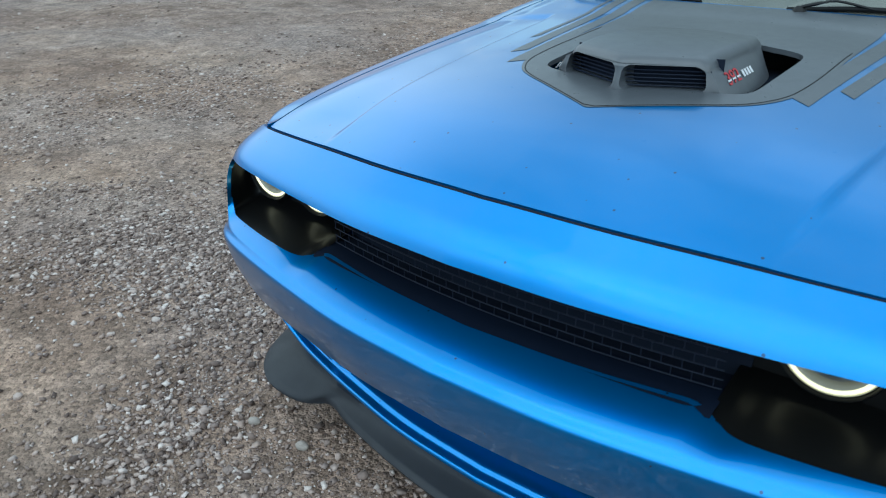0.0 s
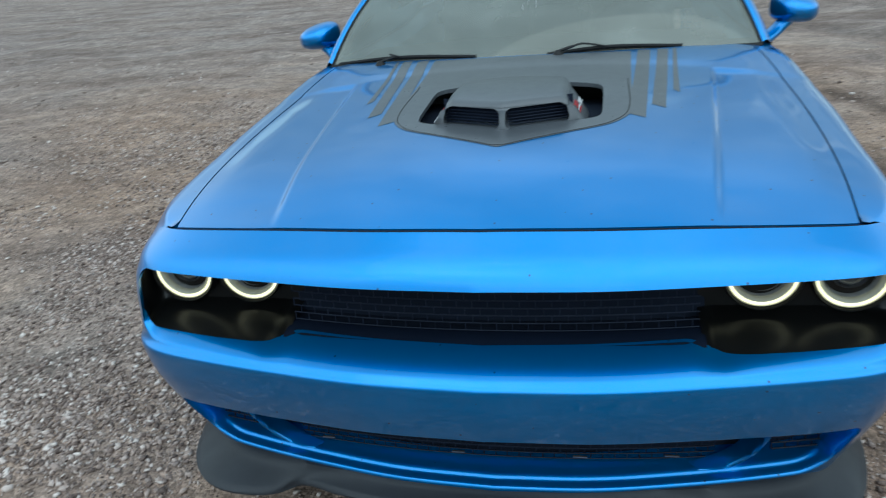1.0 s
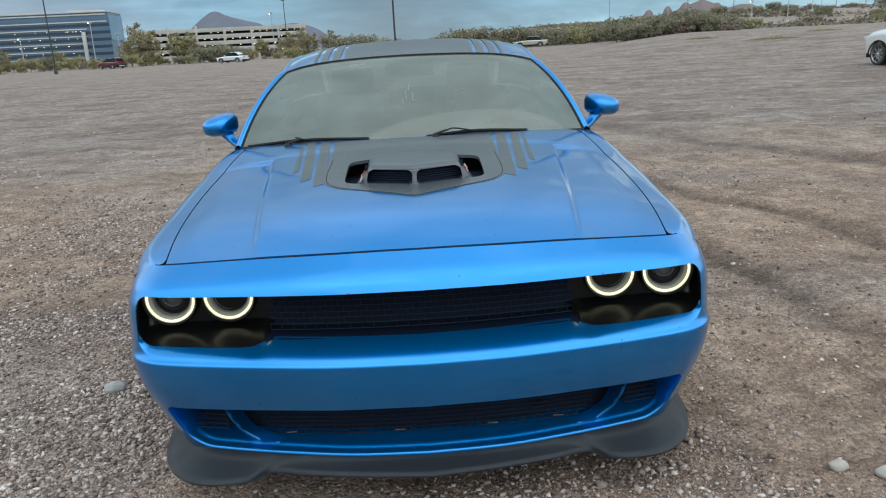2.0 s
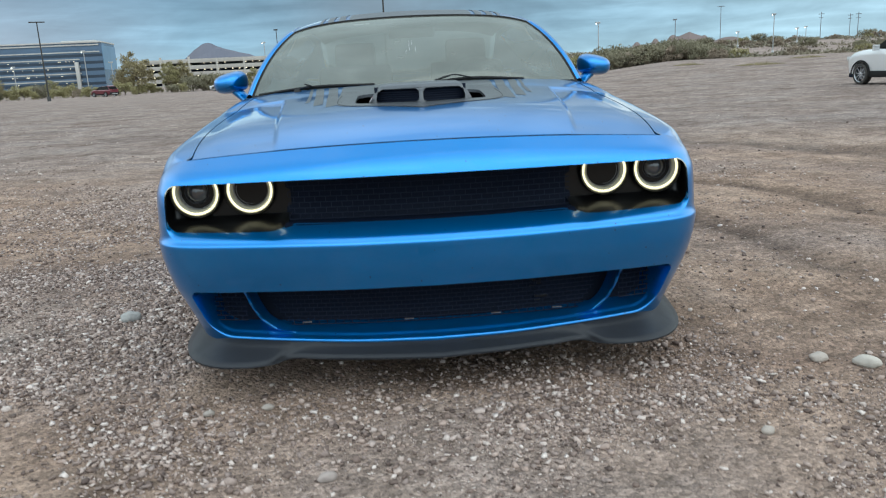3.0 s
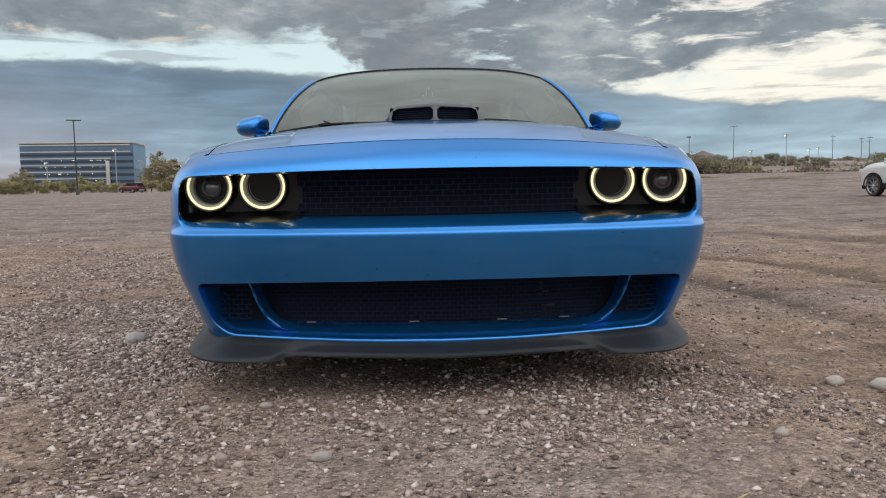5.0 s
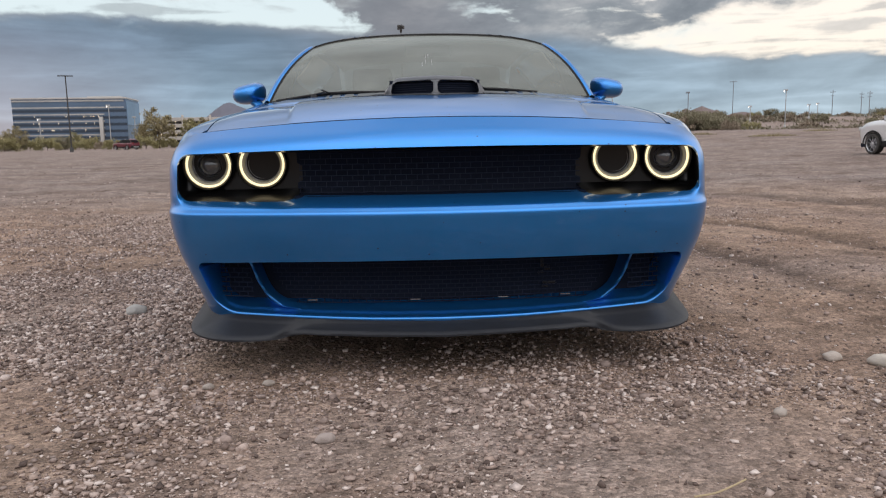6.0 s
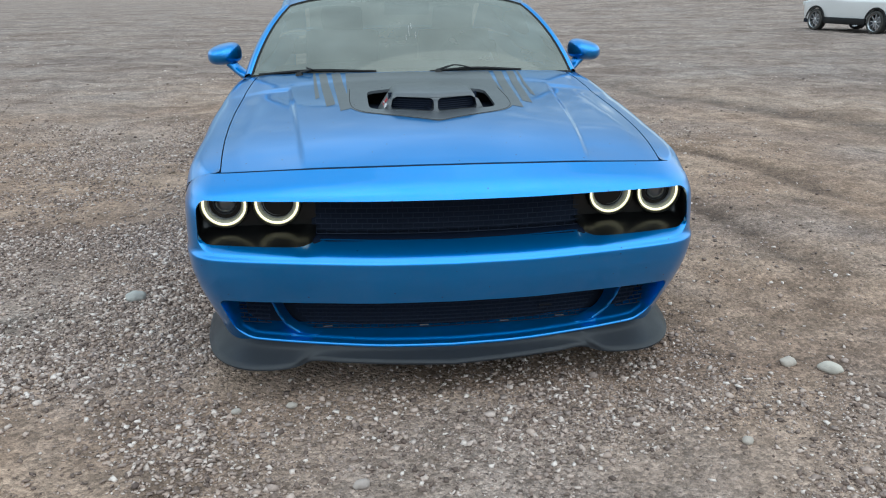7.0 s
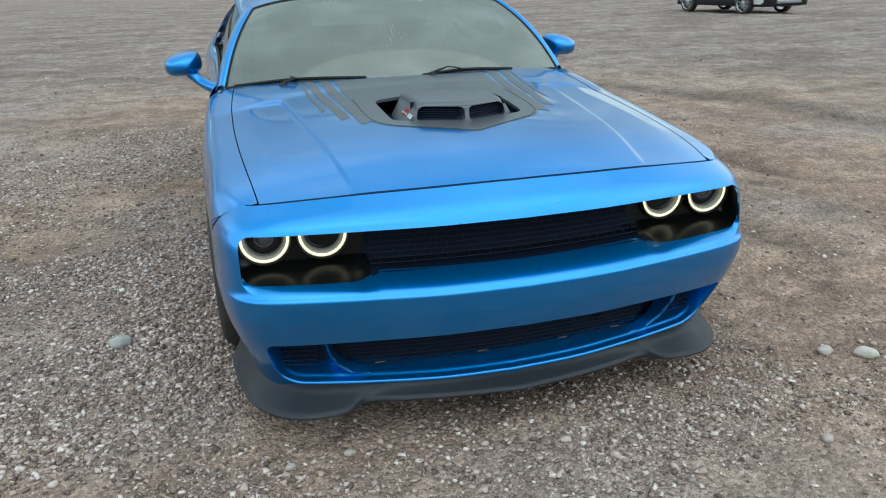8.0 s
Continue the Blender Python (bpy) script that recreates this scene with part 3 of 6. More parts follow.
def headlight(side):
    """Twin round lamps in one black housing; the outer holds a projector."""
    bm = bmesh.new()
    def rim_at(x, z):
        """The opening's inner edge at x."""
        return NOSE(z) + EDGE_OFF(x)
    cols_ = [(x, 1.0) for x in np.linspace(0.452, 0.815, 27)] + [(0.830, 1.0), (0.840, 0.92), (0.843, 0.7), (0.842, 0.4), (0.838, 0.15), (0.833, 0.02)]
    rows = []
    for k, z in ((0.0, 0.574), (0.04, 0.576), (0.25, 0.584), (0.55, 0.592), (0.85, 0.600), (1.0, 0.612), (1.0, 0.640), (1.0, 0.70), (0.95, 0.745)):
        row = []
        for x, w in cols_:
            low = NOSE(0.557) + EDGE_OFF(min(x, 0.833)) + SHELF(min(x, 0.833)) - 0.002
            back = 0.118 + 0.03 * (x - 0.47)
            front_ = low if z < 0.60 else rim_at(0.833, z) + 0.010
            y = low + (back - low) * k
            if w < 1.0:
                y = front_ + (y - front_) * w if y > front_ else y
            zz = z if z > 0.60 else z + (0.012 if x < 0.47 else 0.012 * max(0.0, (0.50 - x) / 0.03))
            if z > 0.72 and x > 0.78:
                zz = z - 0.020 * step((x - 0.78) / 0.04)
            row.append((side * x, y, zz))
        rows.append(row)
    loft(bm, rows)
    house = part("headlight", bm, GLOSS, coupe, "dark headlight housing with two lit halo lamps", sharp=60)
    for x, big in ((0.580, False), (0.754, True)):
        m = pose(side * x, 0.128, 0.694, 90, 0, 0)
        bm = bmesh.new()
        turned(bm, [(0.083, -0.02), (0.083, 0.028), (0.0795, 0.034), (0.0770, 0.031), (0.0755, 0.015)], 48, m)
        part("lamp_bezel", bm, BLACK, house)
        bm = bmesh.new()
        turned(bm, [(0.0730, 0.018), (0.0722, 0.0255), (0.0705, 0.0285), (0.0685, 0.0285), (0.0665, 0.0255), (0.0660, 0.014)], 64, m)
        part("halo_ring", bm, HALO, house, "lit warm white ring")
        bm = bmesh.new()
        turned(bm, [(0.0760, 0.016), (0.0752, 0.026), (0.0735, 0.0275), (0.0730, 0.022)], 64, m)
        turned(bm, [(0.0656, 0.022), (0.0645, 0.0265), (0.0600, 0.0240), (0.0572, 0.018), (0.0568, 0.012)], 64, m)
        part("halo_edge", bm, HALO_EDGE, house, "dim yellowish edge of the lit ring")
        bm = bmesh.new()
        turned(bm, [(0.0600, 0.018), (0.057, 0.010), (0.051, -0.004), (0.045, -0.018), (0.040, -0.026)] if big else [(0.0600, 0.018), (0.057, 0.012), (0.052, 0.004), (0.047, -0.006), (0.043, -0.045), (0.001, -0.05)], 48, m)
        part("lamp_bowl", bm, BOWL, house)
        if big:
            bm = bmesh.new()
            turned(bm, [(0.040, -0.03), (0.040, 0.004), (0.038, 0.008), (0.0355, 0.004), (0.0355, -0.002)], 48, m)
            part("projector_ring", bm, STEEL, house, "thin grey projector ring")
            bm = bmesh.new()
            turned(bm, [(0.0355, -0.002), (0.032, 0.008), (0.024, 0.016), (0.012, 0.020), (0.0005, 0.021)], 48, m)
            part("projector_lens", bm, PROJECTOR, house)
        else:
            bm = bmesh.new()
            turned(bm, [(0.042, -0.045), (0.041, -0.012), (0.036, -0.007), (0.020, -0.012), (0.0005, -0.014)], 40, m)
            part("lamp_core", bm, VOID, house)
            bm = bmesh.new()
            turned(bm, [(0.0500, 0.000), (0.0490, 0.006), (0.0465, 0.007), (0.0450, 0.000)], 48, m)
            part("reflector_ring", bm, STEEL, house, "thin grey reflector ring")
            bm = bmesh.new()
            block(bm, side * x - 0.018, side * x + 0.018, 0.127, 0.130, 0.708, 0.711, 0.001)
            part("lamp_bar", bm, STEEL, house)
    return house


for side in (-1, 1):
    headlight(side)


# lower intake: backing, meshes, curved blades
def intake_y(x):
    return 0.035 + 0.17 * x * x


bm = bmesh.new()
loft(bm, [[(x, intake_y(x) + d, z) for x in np.linspace(-0.75, 0.75, 51)] for d, z in ((0.035, 0.228), (0.045, 0.24), (0.05, 0.40), (0.0, 0.405))])
part("intake_backing", bm, VOID, coupe)
bm = bmesh.new()
lattice(bm, lambda x: intake_y(x) + 0.012, -0.56, 0.56, 0.236, 0.394, 0.028, 11, 0.0017, lambda x, z: abs(x) < 0.500 + 0.095 * (z - 0.236) / 0.15)
part("intake_mesh", bm, MESH, coupe, "black brick-pattern lower intake mesh")
for side in (-1, 1):
    bm = bmesh.new()
    lattice(bm, lambda x: intake_y(x) + 0.0, side * 0.685 - 0.055, side * 0.685 + 0.055, 0.256, 0.384, 0.03, 8, 0.0024)
    part("side_vent_mesh", bm, MESH, coupe)
    # blade between the middle and side intakes, flowing into the lip
    bm = bmesh.new()
    ridge_ = spline([(0.614, -0.014, 0.406), (0.604, 0.004, 0.375), (0.594, 0.020, 0.333), (0.576, 0.037, 0.287), (0.553, 0.051, 0.253), (0.523, 0.058, 0.230), (0.46, 0.062, 0.2145)], 34)
    inner = spline([(0.606, 0.098, 0.406), (0.598, 0.098, 0.375), (0.578, 0.098, 0.315), (0.552, 0.096, 0.272), (0.512, 0.092, 0.246), (0.470, 0.085, 0.230), (0.41, 0.072, 0.2145)], 34)
    rows = []
    for k, (a, b) in enumerate(zip(inner, ridge_)):
        d = b + Vector((0.028 + 0.030 * step((k - 12) / 16), 0.095, -0.010 * step((k - 12) / 16)))
        c = b + Vector((0.009 + 0.008 * step((k - 18) / 12), 0.004 + 0.003 * step((k - 18) / 12), 0))
        pts = spline([a, a.lerp(b, 0.55) + Vector((0.002, 0, 0)), b.lerp(a, 0.10), b + Vector((0.003, -0.001, 0)), c, c.lerp(d, 0.45) - Vector((0.004, 0, 0)), d], 22)
        rows.append([(side * p.x, p.y, p.z) for p in pts])
    loft(bm, rows)
    part("intake_blade", bm, BLUE, coupe, "curved blue blade dividing the intakes", sharp=70)
for x, z, w, h in ((0.335, 0.335, 0.010, 0.030), (0.352, 0.325, 0.016, 0.012), (0.33, 0.315, 0.02, 0.006), (0.36, 0.278, 0.045, 0.008), (0.345, 0.268, 0.02, 0.004)):
    bm = bmesh.new()
    block(bm, x - w / 2, x + w / 2, intake_y(x) + 0.025, intake_y(x) + 0.034, z, z + h, 0.002)
    part("intake_bracket", bm, ALLOY_DARK, coupe, "scuffed metal bracket behind the intake mesh")
for x in (-0.43, -0.09, 0.20, 0.41):
    bm = bmesh.new()
    block(bm, x - 0.016, x + 0.016, intake_y(x) + 0.004, intake_y(x) + 0.010, 0.243, 0.246, 0.001)
    part("intake_clip", bm, STEEL, coupe)

# splitter: an apron under the lip with wide outer lobes
EDGE = [(0, -0.085), (0.20, -0.062), (0.38, -0.028), (0.47, 0.000), (0.512, 0.002), (0.552, -0.026), (0.62, -0.036), (0.705, -0.024), (0.78, 0.024), (0.838, 0.108), (0.874, 0.225), (0.893, 0.36), (0.900, 0.47)]
LIP = [(0, -0.016), (0.20, -0.010), (0.38, 0.012), (0.47, 0.024), (0.515, 0.032), (0.56, 0.040), (0.62, 0.052), (0.675, 0.072), (0.725, 0.105), (0.772, 0.165), (0.805, 0.245), (0.826, 0.36), (0.842, 0.47)]
half_e, half_l = spline([(x, y, 0) for x, y in EDGE], 70), spline([(x, y, 0) for x, y in LIP], 70)
cols = [(-e.x, e.y, -l.x, l.y) for e, l in list(zip(half_e, half_l))[:0:-1]] + [(e.x, e.y, l.x, l.y) for e, l in zip(half_e, half_l)]
bm = bmesh.new()
rows = []
for ex, ey, lx, ly in cols:
    a = abs(ex)
    rise = 0.050 * step((a - 0.81) / 0.085)
    zl = 0.188 + 0.012 * (a / 0.75) ** 2 + rise * 1.7
    e, l = Vector((ex, ey, 0)), Vector((lx, ly, 0))
    out = (e - l).normalized()
    z0 = 0.148 - 0.012 * min(max((a - 0.45) / 0.08, 0), 1)
    pts = [l + Vector((0, 0.03, zl + 0.004)), l + Vector((0, 0, zl))]
    for s in (0.12, 0.25, 0.4, 0.6, 0.8, 0.93):
        z = zl + (z0 + 0.014 - zl) * (s ** 0.62)
        p = l.lerp(e, s)
        pts.append(Vector((p.x, p.y, z)))
    pts += [Vector((e.x, e.y, z0 + 0.010)), Vector((e.x, e.y, z0 + 0.007)) + out * 0.004, Vector((e.x, e.y, z0 + 0.001)) + out * 0.003, Vector((e.x, e.y, z0)) - out * 0.004, l + Vector((0, 0.10, z0 + 0.004))]
    rows.append(pts)
grid = loft(bm, rows)
bm.faces.new(grid[0])
bm.faces.new(grid[-1][::-1])
part("front_splitter", bm, SATIN, coupe, "dark grey satin splitter lip", sharp=55)
for side in (-1, 1):
    for x, y in ((0.50, 0.016), (0.44, 0.006)):
        bm = bmesh.new()
        turned(bm, [(0.0, 0.004), (0.006, 0.004), (0.007, 0.0)], 10, pose(side * x, y, 0.163, 25, 0, 0))
        part("splitter_bolt", bm, BLACK, coupe)

# hood, with a raised middle between two creases and an opening for the scoop
CROWN = ease([(-0.02, 0.826), (0.0, 0.832), (0.05, 0.851), (0.12, 0.873), (0.22, 0.898), (0.36, 0.920), (0.6, 0.942), (0.9, 0.961), (1.15, 0.974), (1.30, 0.988), (1.50, 1.004)])
HOOD_SIDE = ease([(0.0, 0.744), (0.10, 0.754), (0.45, 0.784), (0.80, 0.800), (1.10, 0.802), (1.36, 0.790), (1.60, 0.77)])
BOW = ease([(0, 0.120), (0.5, 0.105), (1.0, 0.085), (1.4, 0.06)])


def hood_z(x, y, crease=True):
    a = abs(x)
    z = CROWN(y) - BOW(y) * a * a
    if crease:
        edge = 0.462 + 0.112 * y
        z -= 0.0100 * step((a - edge) / 0.022) * step((y - 0.03) / 0.16) * step((1.17 - y) / 0.05) * (1 - 0.7 * step((a - edge - 0.03) / 0.2))
        z += 0.003 * step((y - 1.16) / 0.08) * step((0.66 - a) / 0.12)
        z -= 0.006 * step((a - 0.70) / 0.10)
    lead = hood_front(a)
    z0 = CROWN(lead) - BOW(lead) * a * a - (0.006 * step((a - 0.70) / 0.10) if crease else 0)
    return z + (EDGE_Z(a) + 0.001 - z0) * (1 - step((y - lead) / 0.35))


TOP_EDGE = [fascia(u, 0.832) for u in np.linspace(0, 0.86, 60)]
EDGE_Y, EDGE_Z = ease([(p.x, p.y) for p in TOP_EDGE]), ease([(p.x, p.z) for p in TOP_EDGE])


def hood_front(x):
    return EDGE_Y(abs(x)) + 0.0065


def hood_back(x):
    return 1.325 + 0.20 * (x / 0.8) ** 2


def hood_point(u, v):
    y = v
    for _ in range(3):
        x = u * HOOD_SIDE(y)
        y = hood_front(x) + v * (hood_back(x) - hood_front(x))
    z = hood_z(x, y)
    if v < 0.0039:
        z -= 0.030
    return Vector((x, y, z))


def scoop_gap(x, y, z):
    """Signed distance to the opening in the hood round the scoop."""
    a = abs(x)
    sides = (0.468 + 0.36 * a - y, y - (0.968 - 0.22 * a), a - (0.253 + 0.004 * step((y - 0.50) / 0.40)))
    return math.log(sum(math.exp(55 * q) for q in sides)) / 55


bm, rim = skin(hood_point, np.linspace(-1, 1, 281), np.concatenate([[0.0038], np.linspace(0.004, 0.10, 24), np.linspace(0.10, 0.98, 110)[1:], [0.99, 1.0]]), scoop_gap)
sleeve(bm, rim, (0.3, 1.0), lambda p, s: Vector((p.x, p.y, p.z - 0.004 * s)))
hood = part("hood", bm, BLUE, coupe, "blue hood with raised middle and two creases", sharp=50)
# the dark shut line below the hood's edge
bm = bmesh.new()
edge_pts = [Vector((u * HOOD_SIDE(0.1), 0, 0)) for u in np.linspace(-1, 1, 81)]
loft(bm, [[(p.x * 1.004, hood_front(p.x) + d, hood_z(p.x, hood_front(p.x)) - h) for p in edge_pts] for d, h in ((-0.020, 0.022), (-0.003, 0.026), (0.014, 0.024))])
rod(bm, [(p.x, hood_front(p.x) - 0.0032, hood_z(p.x, hood_front(p.x)) - 0.0012) for p in edge_pts], 0.0030, 6)
for side in (-1, 1):
    ys = np.linspace(0.09, 1.50, 60)
    loft(bm, [[(side * (HOOD_SIDE(y) + d), y, hood_z(HOOD_SIDE(y), y) - 0.010) for y in ys] for d in (-0.008, 0.012)])
part("shut_line", bm, VOID, coupe)


# satin black graphics on the hood
def overlay(outline, lift, rows=40, cols=12):
    """A thin film on the hood between outline(v) = (left, right, y)."""
    bm_ = bmesh.new()
    lines = []
    for v in np.linspace(0, 1, rows):
        l, r, y0, y1 = outline(v)
        lines.append([(x, y, hood_z(x, y) + lift) for x, y in ((l + (r - l) * s, y0 + (y1 - y0) * s) for s in np.linspace(0, 1, cols))])
    loft(bm_, lines)
    return bm_


PANEL_W = ease([(0.343, 0.0), (0.36, 0.030), (0.40, 0.100), (0.45, 0.184), (0.48, 0.232), (0.51, 0.270), (0.55, 0.300), (0.60, 0.322), (0.68, 0.334), (0.95, 0.338), (1.30, 0.348), (1.50, 0.352)])


def panel_point(u, v):
    y = 0.346 + (hood_back(0.3) - 0.02 - 0.346) * v
    w = max(PANEL_W(y), 0.004)
    return Vector((u * w, y, hood_z(u * w, y) + 0.0010))


bm, rim = skin(panel_point, np.linspace(-1, 1, 91), np.concatenate([np.linspace(0, 0.2, 50), np.linspace(0.2, 1.0, 70)[1:]]), lambda x, y, z: scoop_gap(x, y, z) + 0.002)
sleeve(bm, rim, (0.3, 1.0), lambda p, s: Vector((p.x, p.y, p.z - 0.012 * s)))
for v in bm.verts:
    if v.co.y > 1.30:
        v.co.y += (hood_back(v.co.x) - hood_back(0.3)) * step((v.co.y - 1.30) / 0.05)
        v.co.z = hood_z(v.co.x, v.co.y) + 0.0010
part("hood_graphic", bm, VINYL, hood, "satin black vinyl panel round the scoop")
for side in (-1, 1):
    for f0, f1, r0, r1, y0 in ((0.318, 0.362, 0.374, 0.416, 0.570), (0.384, 0.419, 0.442, 0.478, 0.665), (0.454, 0.470, 0.494, 0.506, 0.83)):
        def line(v, f0=f0, f1=f1, r0=r0, r1=r1, y0=y0):
            l, r = f0 + (r0 - f0) * v, f1 + (r1 - f1) * v
            yb = hood_back(l) - 0.012
            return side * l, side * r, y0 + 0.03 + (yb - y0 - 0.03) * v, y0 + (yb - y0) * v
        part("hood_stripe", overlay(line, 0.0009, 50, 5), VINYL, hood, "satin black stripe on the hood")
bm = bmesh.new()
out = [(s * max(PANEL_W(y) - 0.010, 0.0), y) for s, ys in ((-1, np.linspace(0.98, 0.356, 60)), (1, np.linspace(0.356, 0.98, 60))) for y in ys]
rod(bm, [(x, y, hood_z(x, y) + 0.0006) for x, y in out], 0.0018, 5)
part("panel_outline", bm, BLACK, hood, "thin black outline of the scoop panel")

# scoop: two mouths, sloping sides, standing through the hood
def scoop_front(x):
    return 0.450 + 0.47 * math.sqrt(x * x + 0.0001)


SC_TOP = ease([(0, 0.9965), (0.15, 1.003), (0.4, 1.005), (0.7, 0.999), (0.88, 0.991), (1.0, 0.978)])
SC_W = ease([(0, 0.150), (0.4, 0.152), (0.75, 0.146), (0.92, 0.134), (1.0, 0.120)])
SC_B = ease([(0, 0.204), (0.15, 0.214), (0.5, 0.212), (0.8, 0.190), (1.0, 0.150)])


def scoop_point(u, v):
    """u: from base over the top to base, v: front to back."""
    top, w, b = SC_TOP(v), SC_W(v), SC_B(v)
    zb = 0.912
    a = abs(u)
    if a < 0.50:
        x, z = w * a / 0.50 * 0.90, top - 0.003 * (a / 0.50) ** 2
    elif a < 0.72:
        s = (a - 0.50) / 0.22
        x, z = w * (0.90 + 0.19 * math.sin(s * math.pi / 2)), top - 0.003 - 0.026 * (1 - math.cos(s * math.pi / 2))
    else:
        s = (a - 0.72) / 0.28
        x, z = w * 1.09 + (b - w * 1.09) * s ** 0.9, top - 0.029 + (zb - top + 0.029) * s
    x = math.copysign(x, u)
    f = scoop_front(x) + 0.014 * step((z - 0.925) / 0.06)
    y = f + v * (0.965 - 0.17 * abs(x) - f)
    if v < 0.06:
        q = 1 - v / 0.06
        y += 0.002 + 0.005 * q * q * step((z - 0.955) / 0.03) if z > 0.93 else 0.0
        z -= 0.011 * q ** 2.2 * step((z - 0.93) / 0.03)
    return Vector((x, y, z))


bm, _ = skin(scoop_point, np.linspace(-1, 1, 91), np.concatenate([[0, 0.008, 0.018, 0.03, 0.045, 0.06], np.linspace(0.09, 1, 34)]))
back = [e for e in bm.edges if len(e.link_faces) == 1 and min(v.co.y for v in e.verts) > 0.90]
drop = {}
for e in back:
    for v in e.verts:
        if v not in drop:
            drop[v] = bm.verts.new(Vector((v.co.x * 0.98, v.co.y + 0.008, min(v.co.z, 0.905))))
for e in back:
    a, b = e.verts
    bm.faces.new((a, b, drop[b], drop[a]))
scoop = part("hood_scoop", bm, VINYL, coupe, "satin black twin-mouth hood scoop", sharp=45)


def mouth_gap(x, y, z):
    a = abs(x)
    return box_gap(a, z, 0.0075, 0.163 + 0.22 * (0.965 - z), 0.9310, 0.9825, 0.017)


def face_point(u, v):
    z = 0.908 + v * (0.9870 - 0.908)
    w = 0.204 - 0.040 * v ** 1.2 - 0.030 * step((v - 0.74) / 0.26)
    x = u * w
    return Vector((x, scoop_front(x) + 0.004 + 0.014 * step((z - 0.925) / 0.06) + 0.006 * step((v - 0.9) / 0.1), z))


bm, rim = skin(face_point, np.linspace(-1, 1, 141), np.linspace(0, 1, 40), mouth_gap)
sleeve(bm, rim, (0.03, 0.08, 0.3, 0.6, 1.0), lambda p, s: Vector((p.x, p.y + 0.07 * s, p.z + (0.002 if p.z < 0.955 else -0.002) * min(s * 8, 1))))
part("scoop_face", bm, VINYL, scoop)
bm = bmesh.new()
for side in (-1, 1):
    loft(bm, [[(side * x, scoop_front(x) + 0.072, z) for x in np.linspace(0.004, 0.175, 8)] for z in (0.925, 0.99)])
part("scoop_throat", bm, VOID, scoop)
bm = bmesh.new()
for side in (-1, 1):
    for z in (0.938, 0.946, 0.954, 0.962, 0.970):
        rod(bm, [(side * x, scoop_front(x) + 0.034, z) for x in np.linspace(0.01, 0.166, 8)], 0.0015, 5)
part("scoop_grille", bm, MESH, scoop)
bm = bmesh.new()
loft(bm, [[(x, y, 0.889) for x in np.linspace(-0.30, 0.30, 4)] for y in (0.42, 1.03)])
part("scoop_tray", bm, VOID, coupe)


# lettering on the scoop's sloping sides: a number and a row of bars
def scoop_badge(side):
    letters = bpy.data.curves.new("badge_number", "FONT")
    letters.body, letters.size, letters.extrude, letters.align_x = "392", 0.044, 0.0006, "CENTER"
    ob = new("badge_number_text", letters)
    deps = bpy.context.evaluated_depsgraph_get()
    me = bpy.data.meshes.new_from_object(ob.evaluated_get(deps))
    bpy.data.objects.remove(ob)
    v = 0.22
    p0, p1 = scoop_point(side * 0.74, v), scoop_point(side * 0.92, v)
    pf, pb = scoop_point(side * 0.82, v - 0.1), scoop_point(side * 0.82, v + 0.1)
    ax = (pb - pf).normalized() * side
    upv = (p0 - p1).normalized()
    nrm = ax.cross(upv).normalized()
    upv = nrm.cross(ax).normalized()
    c = scoop_point(side * 0.88, v)
    frame_m = Matrix((ax, upv, nrm)).transposed().to_4x4()
    frame_m.translation = c + nrm * 0.0015
    me.transform(frame_m)
    me.materials.clear()
    me.materials.append(DECAL_RED)
    num = new("badge_number", me)
    num.parent = scoop
    tagged(num, "red and white number badge")
    b = bmesh.new()
    for k in range(4):
        x = 0.050 + k * 0.014
        block(b, x - 0.0045, x + 0.0045, 0.003, 0.019, -0.0004, 0.0008, 0, frame_m)
    part("badge_bars", b, DECAL_WHITE, scoop, "short pale bars beside the number")
    b = bmesh.new()
    for k in range(3):
        block(b, -0.032 + k * 0.023, -0.015 + k * 0.023, 0.008, 0.012, 0.0006, 0.0010, 0, frame_m)
    part("badge_edge", b, DECAL_WHITE, scoop)


for side in (-1, 1):
    scoop_badge(side)


# ---- body sides ----
BELT = ease([(0.05, 0.786), (0.13, 0.793), (0.45, 0.850), (0.9, 0.905), (1.40, 0.945), (1.75, 0.955), (2.4, 0.965), (3.0, 0.985), (3.5, 1.020), (4.2, 1.015), (4.95, 0.985)])
FLANK = ease([(0.10, 0.838), (0.17, 0.862), (0.30, 0.895), (0.45, 0.914), (0.65, 0.930), (1.0, 0.943), (1.5, 0.936), (2.2, 0.922), (3.0, 0.926), (3.7, 0.952), (4.4, 0.940), (4.8, 0.90), (4.95, 0.84), (5.0, 0.78)])
TUCK = ease([(0.0, 0.0), (0.15, 0.012), (0.4, 0.010), (0.62, 0.0), (0.78, 0.007), (0.87, 0.018), (0.935, 0.036), (0.975, 0.058), (1.0, 0.082)])
FOOT = 0.19
PLAN_X = ease([(p.y, p.x) for p in PLAN_D[::4]] + [(0.9, 0.924), (1.2, 0.926)])


def side_point(side, y, v):
    top = BELT(y)
    z = FOOT + (top - FOOT) * v
    low = 0.05 * step((0.42 - v) / 0.42)
    front = 0.05 * step((0.6 - y) / 0.5) * (1 - v)
    x = FLANK(y) - TUCK(v) - low - front
    if y < 0.80:
        zp = z if z < 0.70 else min(0.70 + (z - 0.70) / 0.70, 0.832)
        x += (PLAN_X(y - NOSE(zp)) * GIRTH(zp) - x) * (1 - step((y - 0.42) / 0.36))
    if 1.6 < y < 3.2:
        x -= 0.012 * math.exp(-((v - 0.45) / 0.18) ** 2)
    return Vector((side * x, y, z))


